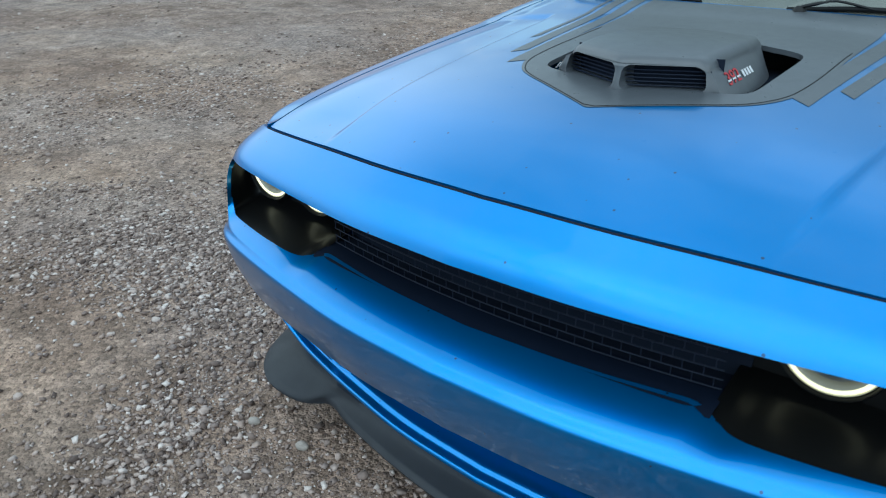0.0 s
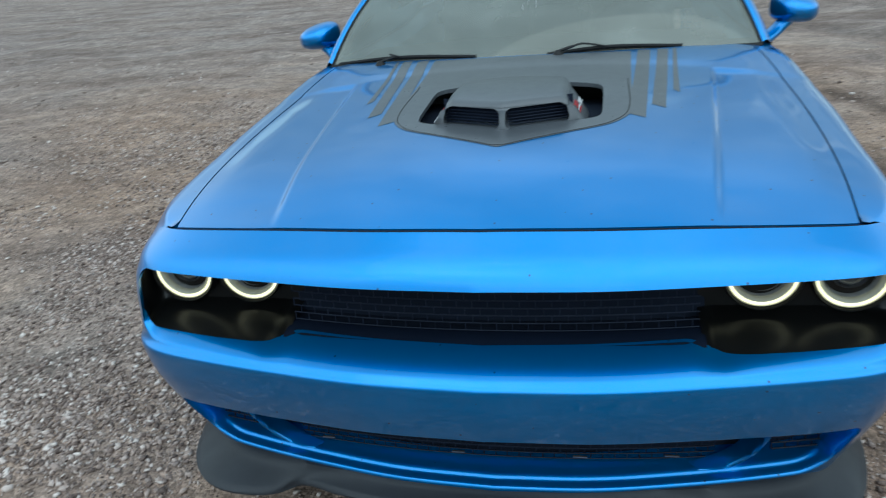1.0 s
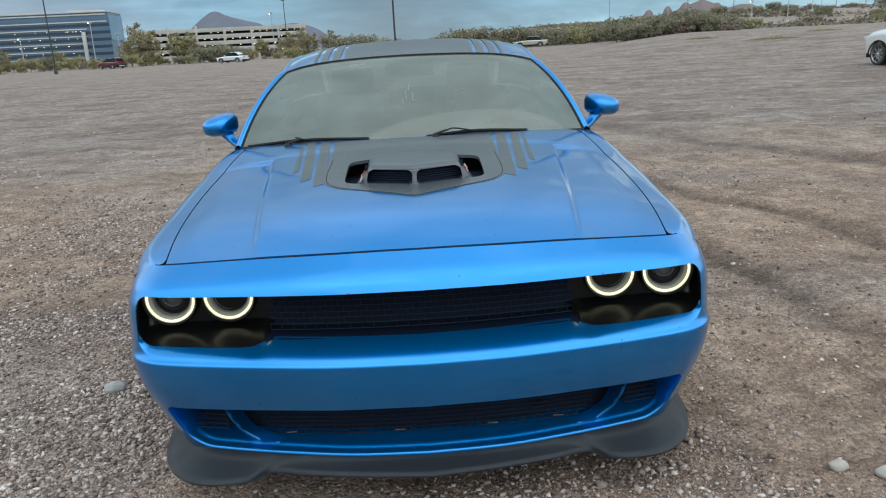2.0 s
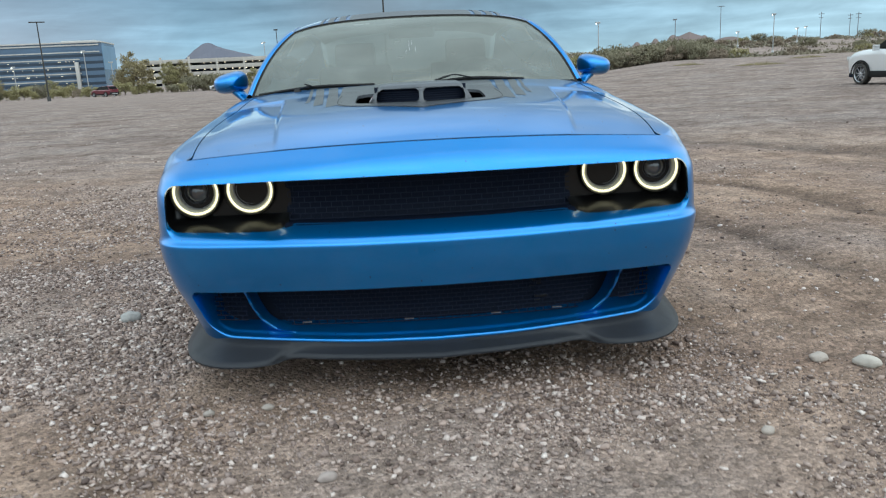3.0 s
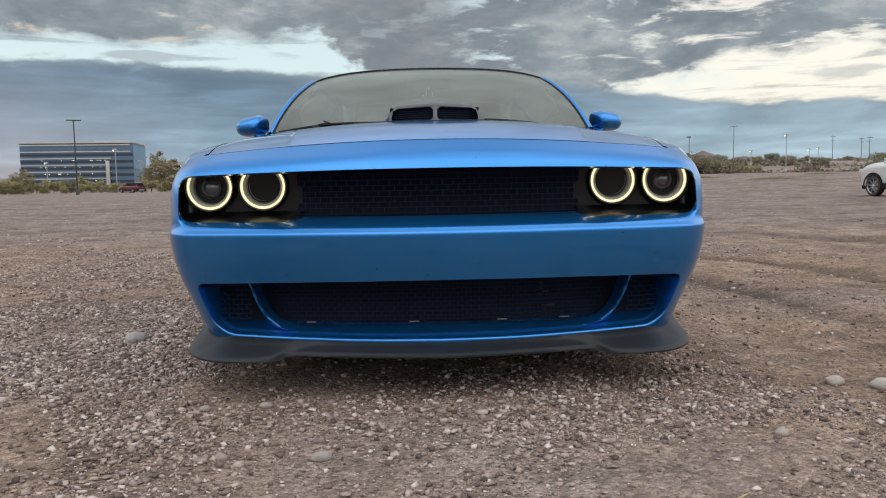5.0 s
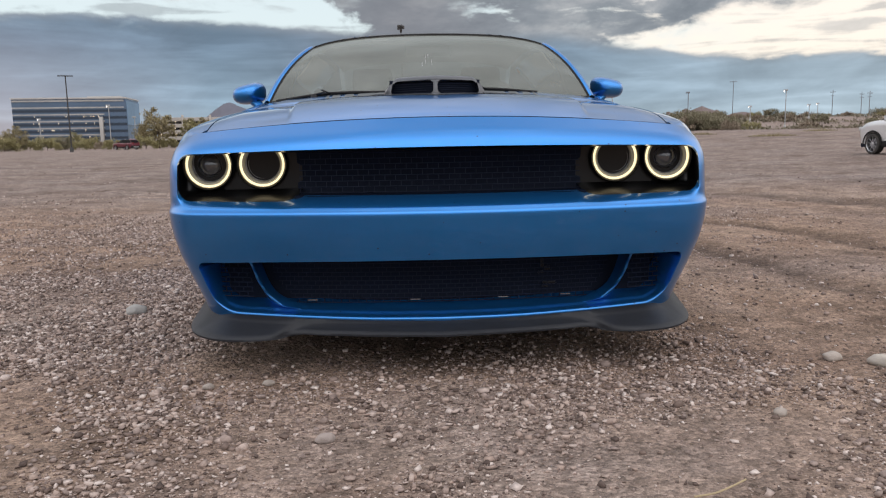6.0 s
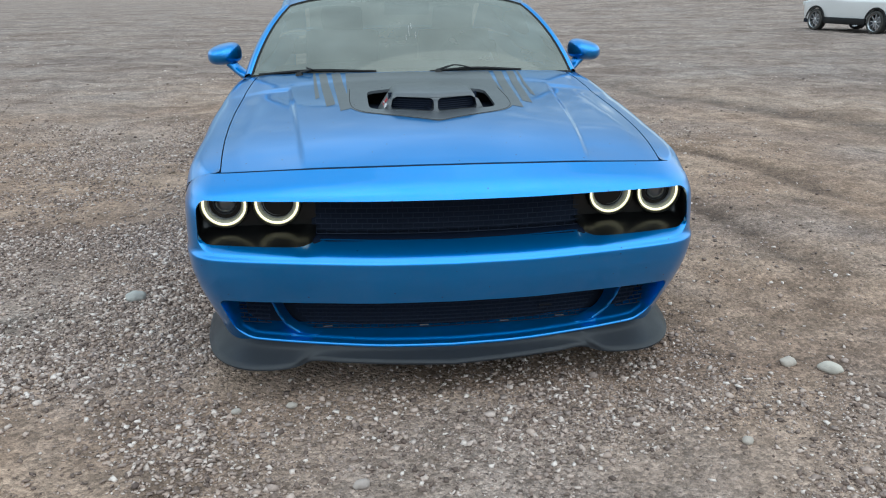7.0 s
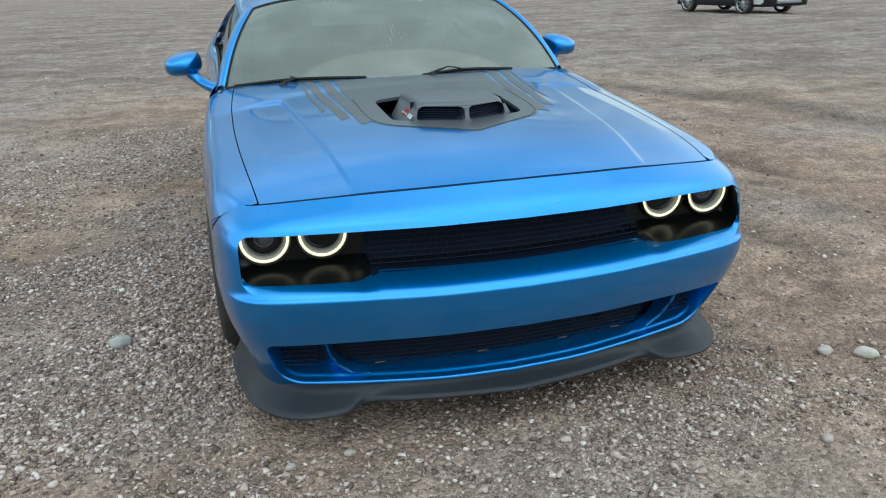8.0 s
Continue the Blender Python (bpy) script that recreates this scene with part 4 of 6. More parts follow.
def arch_gap(x, y, z):
    g = 1.0
    for yc in (0.945, 3.895):
        g = min(g, math.hypot(y - yc, (z - 0.345)) - 0.385)
    return g


for side in (-1, 1):
    for name, y0, y1, n in (("fender", 0.128, 1.752, 170), ("door", 1.758, 3.118, 60), ("rear_quarter", 3.124, 4.93, 130)):
        bm, rim = skin(lambda y, v: side_point(side, y, v), np.linspace(y0, y1, n), np.linspace(0, 0.74, 50) if name == "fender" else np.concatenate([np.linspace(0, 0.8, 50), np.linspace(0.8, 1, 30)[1:]]), (lambda x, y, z: min(arch_gap(x, y, z), 0.7 * (y - seam(z) - 0.003))) if name == "fender" else arch_gap if name != "door" else None)
        rim = [v for v in rim if arch_gap(*v.co) < 0.02]
        if rim:
            sleeve(bm, rim, (0.1, 0.3, 1.0), lambda p, s: Vector((p.x - side * 0.10 * s, p.y, p.z + 0.002 * s)))
        if name == "fender":
            # the roll over the top to the hood gap
            ys = np.concatenate([np.linspace(0.137, 0.4, 26), np.linspace(0.4, 1.50, 60)[1:]])

            def roll(y, s):
                gx = side * (HOOD_SIDE(y) + 0.004)
                b = Vector((gx, hood_front(gx) - 0.001 if y < 0.138 else y, hood_z(gx, y) + 0.001))
                if s > 1:
                    return b - Vector((0, 0, 0.010))
                a = side_point(side, y, 1.0)
                p0 = side_point(side, y, 0.74)
                rise_ = (p0 - side_point(side, y, 0.70)).normalized()
                fall_ = (Vector((gx, y, hood_z(gx, y))) - Vector((gx - side * 0.03, y, hood_z(gx - side * 0.03, y)))).normalized()
                c0 = p0 + rise_ * max((b.z - 0.012 - p0.z), 0.02)
                c1 = b + fall_ * max(abs(p0.x - b.x) * 0.72, 0.02)
                q = (p0 * (1 - s) ** 3 + c0 * (3 * s * (1 - s) ** 2) + c1 * (3 * s * s * (1 - s)) + b * s ** 3)
                plain = side_point(side, y, 0.74 + 0.26 * s / 0.7) if s < 0.7 else a.lerp(b, (s - 0.7) / 0.3)
                return plain.lerp(q, step((y - 0.15) / 0.16))
            rows = []
            for y in ys:
                rows.append([roll(max(y, seam(roll(y, s).z) + 0.003 if s < 0.72 else y), s) for s in list(np.linspace(0, 1, 22)) + [2]])
            loft(bm, rows)
            bmesh.ops.remove_doubles(bm, verts=bm.verts, dist=0.002)
        panel = part(name, bm, BLUE, coupe, "", sharp=60)
        if name == "door":
            bm = bmesh.new()
            block(bm, side * 0.905 - 0.012, side * 0.905 + 0.012, 2.82, 3.02, 0.80, 0.825, 0.008)
            part("door_handle", bm, BLUE, panel)
    bm = bmesh.new()
    loft(bm, [[(side * (0.872 - d), y, z) for y in np.linspace(1.33, 3.52, 40)] for d, z in ((0.0, 0.23), (-0.004, 0.19), (0.01, 0.15), (0.12, 0.15))])
    part("sill", bm, SATIN, coupe)
    # shadowed wheel well
    for yc in (0.945, 3.895):
        bm = bmesh.new()
        ang = np.linspace(-0.35, math.pi + 0.35, 24)
        loft(bm, [[(side * x, yc + 0.40 * math.cos(t), 0.345 + 0.40 * math.sin(t)) for t in ang] for x in (0.885, 0.60)])
        loft(bm, [[(side * 0.60, yc + r * math.cos(t), 0.345 + r * math.sin(t)) for t in ang] for r in (0.40, 0.05)])
        part("wheel_liner", bm, VOID, coupe)

# ground-side pan, so that no light passes under the shell
bm = bmesh.new()
block(bm, -0.74, 0.74, 0.50, 4.75, 0.17, 0.21, 0.01)
block(bm, -0.60, 0.60, 0.14, 0.52, 0.165, 0.205, 0.01)
part("underbody", bm, VOID, coupe)


def wheel(x, y, rim_mat, r=0.355, width=0.255, spokes=10, parent=None):
    side = math.copysign(1, x)
    m = pose(x, y, r - 0.004, 0, 90 * side, 0)
    bm_ = bmesh.new()
    h, w = r, width / 2
    turned(bm_, [(0.262, -w * 0.95), (0.30, -w), (h - 0.03, -w * 0.98), (h - 0.008, -w * 0.85), (h, -w * 0.6), (h, 0), (h, w * 0.6), (h - 0.008, w * 0.85), (h - 0.03, w * 0.98), (0.30, w), (0.262, w * 0.95)], 56, m)
    for k in (-0.36, 0.0, 0.36):
        turned(bm_, [(h + 0.001, k * w - 0.006), (h - 0.006, k * w), (h + 0.001, k * w + 0.006)], 56, m)
    tyre = part("tyre", bm_, RUBBER, None)
    bm_ = bmesh.new()
    turned(bm_, [(0.262, -w * 0.9), (0.266, -w * 0.95), (0.255, -w * 0.7), (0.245, 0), (0.25, w * 0.8), (0.268, w * 0.95), (0.262, w * 0.9), (0.256, w * 0.7)], 48, m)
    for k in range(spokes):
        a = 2 * math.pi * k / spokes
        block(bm_, 0.04, 0.258, -0.013, 0.013, w * 0.55, w * 0.72, 0.004, m @ pose(0, 0, 0, 0, 0, math.degrees(a)))
    turned(bm_, [(0.0, w * 0.78), (0.045, w * 0.78), (0.06, w * 0.7), (0.06, w * 0.4)], 24, m)
    rim_ob = part("rim", bm_, rim_mat, None)
    bm_ = bmesh.new()
    turned(bm_, [(0.0, -w * 0.1), (0.18, -w * 0.1), (0.18, w * 0.1), (0.0, w * 0.1)], 32, m)
    disc = part("brake_disc", bm_, STEEL, None)
    holder = new("wheel")
    holder.parent = parent
    for o in (tyre, rim_ob, disc):
        o.parent = holder
    return holder


for side in (-1, 1):
    for y in (0.945, 3.895):
        wheel(side * (0.812 if y < 2 else 0.80), y, ALLOY_DARK, parent=coupe)

# ---- greenhouse ----
GL_BASE = lambda s: Vector((0.815 * s, 1.335 + 0.205 * s * s, 0.985 - 0.024 * s * s))
GL_TOP = lambda s: Vector((0.640 * s, 1.945 + 0.045 * s * s, 1.338 - 0.030 * s * s - 0.026 * abs(s) ** 6))


def screen_point(s, v):
    p = GL_BASE(s).lerp(GL_TOP(s), v)
    b = 4 * v * (1 - v)
    return p + Vector((0.012 * s * b, -0.018 * b, 0.026 * b))


bm, _ = skin(screen_point, np.linspace(-1, 1, 61), np.linspace(-0.02, 1, 31))
windscreen = part("windscreen", bm, SCREEN, coupe, "curved windscreen reflecting the pale evening sky")
windscreen.visible_shadow = False
bm = bmesh.new()
path = [screen_point(s, 0.0) + Vector((0, -0.004, -0.004)) for s in np.linspace(-1, 1, 41)]
rod(bm, path, 0.010, 6)
rod(bm, [screen_point(s, 1.0) + Vector((0, 0.002, 0.002)) for s in np.linspace(-1, 1, 41)], 0.006, 6)
for side in (-1, 1):
    rod(bm, [screen_point(side, v) for v in np.linspace(0, 1, 20)], 0.006, 6)
part("windscreen_seal", bm, TRIM, coupe)
# black printed border inside the glass
bm = bmesh.new()
inner = Vector((0, 0.006, -0.006))
frame_s = [(-1.0, -0.978), (0.978, 1.0)]
for s0, s1 in frame_s:
    loft(bm, [[screen_point(s0 + (s1 - s0) * k, v) + inner for k in np.linspace(0, 1, 5)] for v in np.linspace(0, 1, 24)])
loft(bm, [[screen_point(s, v) + inner for s in np.linspace(-0.978, 0.978, 50)] for v in (0.0, 0.03, 0.06)])
loft(bm, [[screen_point(s, v) + inner for s in np.linspace(-0.978, 0.978, 50)] for v in (0.975, 1.0)])
bow = [(s, 0.975 - 0.15 * max(0.0, 1 - (s / 0.17) ** 2) ** 0.6) for s in np.linspace(-0.17, 0.17, 25)]
loft(bm, [[screen_point(s, 0.977) + inner for s, _ in bow], [screen_point(s, v) + inner for s, v in bow]])
FRIT = material("printed_glass_border", (0.02, 0.02, 0.02), rough=0.5, vary=0.2, scale=60)
part("glass_border", bm, FRIT, coupe)

# roof
ROOF_Z = ease([(0, 1.340), (0.10, 1.368), (0.35, 1.408), (0.6, 1.418), (0.85, 1.398), (1.0, 1.372)])


def roof_point(s, v):
    y = 1.950 + 0.045 * s * s + v * 1.50
    w = 0.645 + 0.02 * math.sin(math.pi * v) - 0.02 * v
    z = ROOF_Z(v) - 0.032 * s * s - 0.028 * abs(s) ** 6
    return Vector((w * s, y, z))


bm, _ = skin(roof_point, np.linspace(-1, 1, 61), np.concatenate([np.linspace(0, 0.15, 10), np.linspace(0.15, 1, 30)[1:]]))
roof = part("roof", bm, BLUE, coupe, "blue roof with black stripes")
for l, r in ((-0.52, 0.52), (0.555, 0.615), (0.655, 0.71), (0.75, 0.775), (-0.615, -0.555), (-0.71, -0.655), (-0.775, -0.75)):
    bm = bmesh.new()
    loft(bm, [[roof_point(l + (r - l) * k, v) + Vector((0, -0.0015, 0.002)) for k in np.linspace(0, 1, 16)] for v in np.linspace(0.004, 1, 40)])
    part("roof_stripe", bm, VINYL, roof)

# pillars, side glass, rear glass, deck
for side in (-1, 1):
    a_in = [screen_point(side, v) for v in np.linspace(0, 1, 20)]
    bm = bmesh.new()
    rows = []
    for k, p in enumerate(a_in):
        v = k / 19
        w = 0.052 + 0.006 * v
        rows.append([p + Vector((side * d * w, 0.06 * d * d, h)) for d, h in ((0.06, -0.012), (0.08, 0.004), (0.25, 0.012), (0.5, 0.010), (0.8, -0.004), (1.0, -0.026), (1.05, -0.05))])
    # on along the roof edge
    for v in np.linspace(0.03, 1, 24):
        p = roof_point(side, v)
        w = 0.058
        rows.append([p + Vector((side * d * w, 0.0, h)) for d, h in ((0.0, 0.0), (0.08, 0.003), (0.25, 0.002), (0.5, -0.006), (0.8, -0.022), (1.0, -0.042), (1.05, -0.06))])
    loft(bm, rows)
    part("pillar", bm, BLUE, coupe, "blue windscreen pillar and roof rail", sharp=60)
    # side glass
    bm = bmesh.new()
    top = [(roof_point(side, v) + Vector((side * 0.040, 0, -0.055))) for v in np.linspace(0.06, 0.93, 20)]
    top = [a_in[k] + Vector((side * 0.042, 0.05, -0.045)) for k in (2, 8, 14)] + top
    rows = []
    for p in top:
        base = Vector((side * (FLANK(p.y) - 0.088), p.y, BELT(p.y) - 0.002))
        rows.append([base.lerp(p, t) + Vector((side * 0.02 * math.sin(math.pi * t), 0, 0)) for t in np.linspace(0, 1, 10)])
    loft(bm, rows)
    part("side_window", bm, SIDE_GLASS, coupe, "dark tinted side glass")
    bm = bmesh.new()
    rod(bm, [(side * (FLANK(y) - 0.082), y, BELT(y) + 0.004) for y in np.linspace(1.60, 3.35, 30)], 0.010, 6)
    part("belt_seal", bm, TRIM, coupe)
    # rear pillar
    bm = bmesh.new()
    rows = []
    for t in np.linspace(0, 1, 16):
        top = roof_point(side, 0.86 + 0.14 * t) + Vector((side * 0.04, 0.0, -0.05))
        hi = roof_point(side, 1.0).lerp(Vector((side * 0.66, 4.15, 1.05)), t)
        lo = Vector((side * (FLANK(3.25 + 0.9 * t) - 0.066), 3.25 + 0.9 * t, BELT(3.25 + 0.9 * t)))
        hi = hi + Vector((side * 0.03, 0, 0.0))
        rows.append([hi.lerp(lo, s) + Vector((side * 0.025 * math.sin(math.pi * s), 0, 0.015 * math.sin(math.pi * s))) for s in np.linspace(0, 1, 10)])
    loft(bm, rows)
    part("rear_pillar", bm, BLUE, coupe)
    # cowl and shoulder between the belt and the cabin
    bm = bmesh.new()
    ys = np.linspace(1.47, 4.92, 60)
    loft(bm, [[Vector((side * x, y, z)) for x, z in ((FLANK(y) - 0.082, BELT(y)), (FLANK(y) - 0.095, BELT(y) + 0.006), (FLANK(y) - 0.13, BELT(y) + 0.002), (FLANK(y) - 0.2, BELT(y) - 0.02))] for y in ys])
    part("shoulder", bm, BLUE, coupe)
bm = bmesh.new()
loft(bm, [[roof_point(s, 1.0).lerp(Vector((0.66 * s, 4.17, 1.055 - 0.01 * s * s)), t) + Vector((0, 0, 0.02 * math.sin(math.pi * t))) for s in np.linspace(-1, 1, 31)] for t in np.linspace(0, 1, 16)])
rear_glass = part("rear_window", bm, glass("rear_glass", (0.42, 0.45, 0.45), 1.03, 0.01), coupe, "sloping rear window")
rear_glass.visible_shadow = False
bm = bmesh.new()
loft(bm, [[Vector((s * (FLANK(min(y, 4.95)) - 0.10), y + 0.02 * (1 - s * s), z - 0.012 * s * s)) for s in np.linspace(-1, 1, 31)]
          for y, z in ((4.14, 1.058), (4.3, 1.045), (4.6, 1.04), (4.85, 1.045), (4.94, 1.035), (4.97, 0.99), (4.99, 0.86), (5.02, 0.62), (5.0, 0.40), (4.92, 0.25))])
part("deck_lid", bm, BLUE, coupe)
bm = bmesh.new()
loft(bm, [[Vector((s * 0.80, 5.0 + 0.012 * (1 - s * s), z)) for s in np.linspace(-1, 1, 31)] for z in (0.80, 0.90)])
part("tail_lamp", bm, material("red_tail_lens", (0.25, 0.01, 0.012), rough=0.15, coat=1.0, vary=0.2, scale=30), coupe)

# cowl grille under the wipers
bm = bmesh.new()
loft(bm, [[Vector((0.80 * s, hood_back(0.80 * s) + d, hood_z(0.80 * s, hood_back(0.80 * s), False) + h)) for s in np.linspace(-1, 1, 41)] for d, h in ((-0.02, -0.03), (0.0, -0.022), (0.05, -0.016), (0.12, 0.0))])
part("cowl", bm, BLACK, coupe)


def wiper(x0, y0, z0, blade):
    """Arm from a capped pivot, and a blade lying along the glass foot."""
    bm_ = bmesh.new()
    turned(bm_, [(0.0, 0.016), (0.012, 0.014), (0.019, 0.004), (0.020, -0.02)], 16, pose(x0, y0, z0, -15, 0, 0))
    arm = part("wiper", bm_, BLACK, coupe, "black wiper resting at the glass foot")
    mid = blade[1]
    bm_ = bmesh.new()
    rod(bm_, spline([(x0, y0, z0 + 0.012), (x0 + 0.05, y0 + 0.004, z0 + 0.026), ((x0 + mid[0]) / 2, (y0 + mid[1]) / 2, (z0 + mid[2]) / 2 + 0.025), mid], 14), [0.009] * 4 + [0.006] * 10, 6, 0.6)
    part("wiper_arm", bm_, BLACK, arm)
    bm_ = bmesh.new()
    rod(bm_, spline(blade, 24), 0.0055, 6, 1.4)
    part("wiper_blade", bm_, TRIM, arm)


def foot(x, lift=0.02, v=0.045):
    p = screen_point(x / 0.815, v)
    return (p.x, p.y - 0.008, p.z + lift * 0.6)


wiper(-0.57, 1.385, 0.976, [foot(-0.78, 0.0, 0.012), foot(-0.50, 0.006, 0.035), foot(-0.20, 0.0, 0.022)])
wiper(0.10, 1.318, 0.990, [foot(0.06, 0.0, 0.012), foot(0.28, 0.006, 0.035), foot(0.53, 0.0, 0.022)])


def mirror(side):
    m = pose(side * 1.014, 1.945, 1.028, 0, 0, side * 8)
    bm_ = bmesh.new()
    rings = []
    for t, (sx, sz, dx, dz) in zip((-0.075, -0.068, -0.045, -0.005, 0.04, 0.06, 0.064), ((0.02, 0.012, 0.0, 0.0), (0.045, 0.030, 0.0, 0), (0.070, 0.050, 0, 0), (0.085, 0.062, 0, 0.002), (0.090, 0.067, 0, 0.004), (0.088, 0.065, 0, 0.004), (0.079, 0.056, 0, 0.004))):
        ring = []
        for a in np.linspace(0, 2 * math.pi, 32, endpoint=False):
            c, s = math.cos(a), math.sin(a)
            ex = 0.72
            x = math.copysign(abs(c) ** ex, c) * sx
            z = math.copysign(abs(s) ** ex, s) * sz
            x = x * (1.0 if x * side > 0 else 0.98)
            z *= (0.90 - 0.26 * (x * side) / 0.09) if s > 0 else (0.82 + 0.10 * (x * side) / 0.09)
            ring.append(m @ Vector((x + dx * side, t, z + dz)))
        rings.append(ring)
    rows_ = loft(bm_, rings, close=True)
    bm_.faces.new(rows_[0][::-1])
    shell = part("door_mirror", bm_, BLUE, coupe, "blue door mirror on a slanted stalk", sharp=60)
    bm_ = bmesh.new()
    v_ = [bm_.verts.new(Vector(p) + Vector((0, 0.001, 0))) for p in rings[-1]]
    bm_.faces.new(v_)
    part("mirror_glass", bm_, CHROME, shell)
    bm_ = bmesh.new()
    rod(bm_, spline([(side * 0.978, 1.95, 0.99), (side * 0.940, 1.93, 0.956), (side * 0.895, 1.89, 0.930), (side * 0.855, 1.86, 0.918)], 12), [0.036, 0.034, 0.033, 0.032, 0.032, 0.032, 0.032, 0.033, 0.034, 0.036, 0.038, 0.04], 12, 0.75)
    part("mirror_stalk", bm_, BLUE, shell)


for side in (-1, 1):
    mirror(side)

# cabin: dashboard, seats, mirror
bm = bmesh.new()
loft(bm, [[(x, y, z - 0.02 * (x / 0.7) ** 2) for x in np.linspace(-0.72, 0.72, 25)] for y, z in ((1.42, 0.955), (1.60, 0.985), (1.85, 1.0), (2.0, 0.985), (2.05, 0.90), (2.05, 0.5))])
part("dashboard", bm, DASH, coupe)
bm = bmesh.new()
turned(bm, [(0.17, 0.0), (0.178, 0.012), (0.19, 0.016), (0.202, 0.012), (0.206, 0.0), (0.19, -0.012), (0.17, 0.0)], 32, pose(0.37, 2.22, 0.93, 65, 0, 0))
part("steering_wheel", bm, DASH, coupe)
for x in (-0.38, 0.38):
    bm = bmesh.new()
    block(bm, x - 0.25, x + 0.25, 2.35, 2.85, 0.42, 0.60, 0.05)
    seat = part("seat", bm, CLOTH, coupe, "dark bucket seat")
    bm = bmesh.new()
    block(bm, -0.25, 0.25, -0.07, 0.07, 0, 0.60, 0.05, pose(x, 2.86, 0.52, -14, 0, 0))
    part("seat_back", bm, CLOTH, seat)
    bm = bmesh.new()
    block(bm, -0.14, 0.14, -0.05, 0.05, 0, 0.20, 0.045, pose(x, 3.02, 1.06, -10, 0, 0))
    part("headrest", bm, CLOTH, seat)
bm = bmesh.new()
block(bm, -0.62, 0.62, 3.35, 3.55, 0.5, 0.98, 0.06)
part("rear_bench", bm, CLOTH, coupe)
bm = bmesh.new()
block(bm, -0.78, 0.78, 1.5, 4.2, 0.22, 0.30, 0.02)
block(bm, -0.80, 0.80, 3.6, 4.15, 0.9, 0.98, 0.02)
part("cabin_floor", bm, VOID, coupe)
bm = bmesh.new()
loft(bm, [[(roof_point(s, v) + Vector((0, 0.0, -0.035))) for s in np.linspace(-1, 1, 21)] for v in np.linspace(0, 1, 12)])
part("headliner", bm, CLOTH, coupe)
bm = bmesh.new()
block(bm, -0.13, 0.13, -0.018, 0.018, -0.035, 0.035, 0.016, pose(0, 2.06, 1.265, 12, 0, 0))
part("rear_view_mirror", bm, BLACK, coupe)
# small pale marks at the top corner of the glass
bm = bmesh.new()
for k in range(3):
    s0 = -0.47 + k * 0.045
    loft(bm, [[screen_point(s0 + 0.038 * j, v) + Vector((0, 0.004, -0.004)) for j in (0, 1)] for v in (0.90, 0.925)])
part("glass_mark", bm, DECAL_WHITE, coupe)
# a few thin pale streaks on the glass
for s0, v0, v1 in ((-0.052, 0.34, 0.40), (-0.030, 0.38, 0.52), (0.012, 0.36, 0.44), (-0.012, 0.47, 0.54)):
    bm = bmesh.new()
    rod(bm, [screen_point(s0 + 0.002 * math.sin(9 * k), v0 + (v1 - v0) * k) + Vector((0, -0.0010, 0.0010)) for k in np.linspace(0, 1, 6)], 0.0005, 5)
    part("pale_streak", bm, DECAL_WHITE, windscreen)


# ---- ground ----
def track(x, y):
    """How far a point lies inside the worn tyre tracks, 0 to 1."""
    g_ = 0.0
    for x0, y0, slope, wide, lo, hi in ((2.0, 1.9, -0.22, 0.12, 0.6, 4.2), (2.72, 3.5, -0.26, 0.14, 1.8, 6.5), (4.6, 5.5, -0.40, 0.3, 2.0, 11.0)):
        off = x - x0 - slope * (y - y0) - 0.10 * math.sin(y * 1.7 + x0) - 0.05 * math.sin(y * 4.1)
        g_ = max(g_, math.exp(-(off / wide) ** 2) * step((y - lo) / 0.8) * step((hi - y) / 1.2))
    return g_


def rut(x, y):
    """Depth of the tyre tracks."""
    return -0.020 * track(x, y) + 0.010 * track(x - 0.28, y)


def ground_z(x, y):
    r = math.hypot(x, y)
    z = 0.012 * noise.noise(Vector((x * 0.8, y * 0.8, 0.3))) + 0.006 * noise.noise(Vector((x * 3.1, y * 3.1, 1.7))) + 0.0035 * noise.noise(Vector((x * 9.0, y * 9.0, 4.2)))
    z += rut(x, y)
    if 3.0 < r < 120:
        rough = step((r - 3.0) / 4.0)
        z += rough * (0.042 * noise.noise(Vector((x * 0.9 + 4, y * 0.9, 2.2))) + 0.032 * noise.noise(Vector((x * 2.3, y * 2.3, 6.1))))
        z -= rough * 0.035 * max(0.0, noise.noise(Vector((x * 0.5, y * 0.8, 8.3))) - 0.15)
    if r > 25:
        z += 0.10 * noise.noise(Vector((x * 0.09, y * 0.09, 2.0))) * step((r - 25) / 60)
    # the land rises gently beyond the lot
    if r > 140:
        z += 0.7 * step((r - 140) / 120) + 4.5 * step((r - 200) / 900) * step((x + 30) / 160)
    if x > 15 and y > 0 and r > 108:
        z += (3.6 + 1.2 * noise.noise(Vector((x * 0.03, y * 0.03, 9.0)))) * step((r - 108) / 95) * step((x - 15) / 30)
    if x > 0 and y > 0 and 34 < r:
        z += 0.95 * step((r - 34) / 32) * step((x / r - 0.20) / 0.16) * (1 - step((r - 100) / 40))
    return z


GROUND = bpy.data.materials.new("gravel_and_dirt")
GROUND.use_nodes = True
t = GROUND.node_tree
p = t.nodes["Principled BSDF"]
p.inputs["Roughness"].default_value = 0.95
p.inputs["Specular IOR Level"].default_value = 0.25
where = t.nodes.new("ShaderNodeTexCoord").outputs["Object"]


def tex(kind, **values):
    n = node(t, kind, **values)
    t.links.new(where, n.inputs["Vector"])
    return n


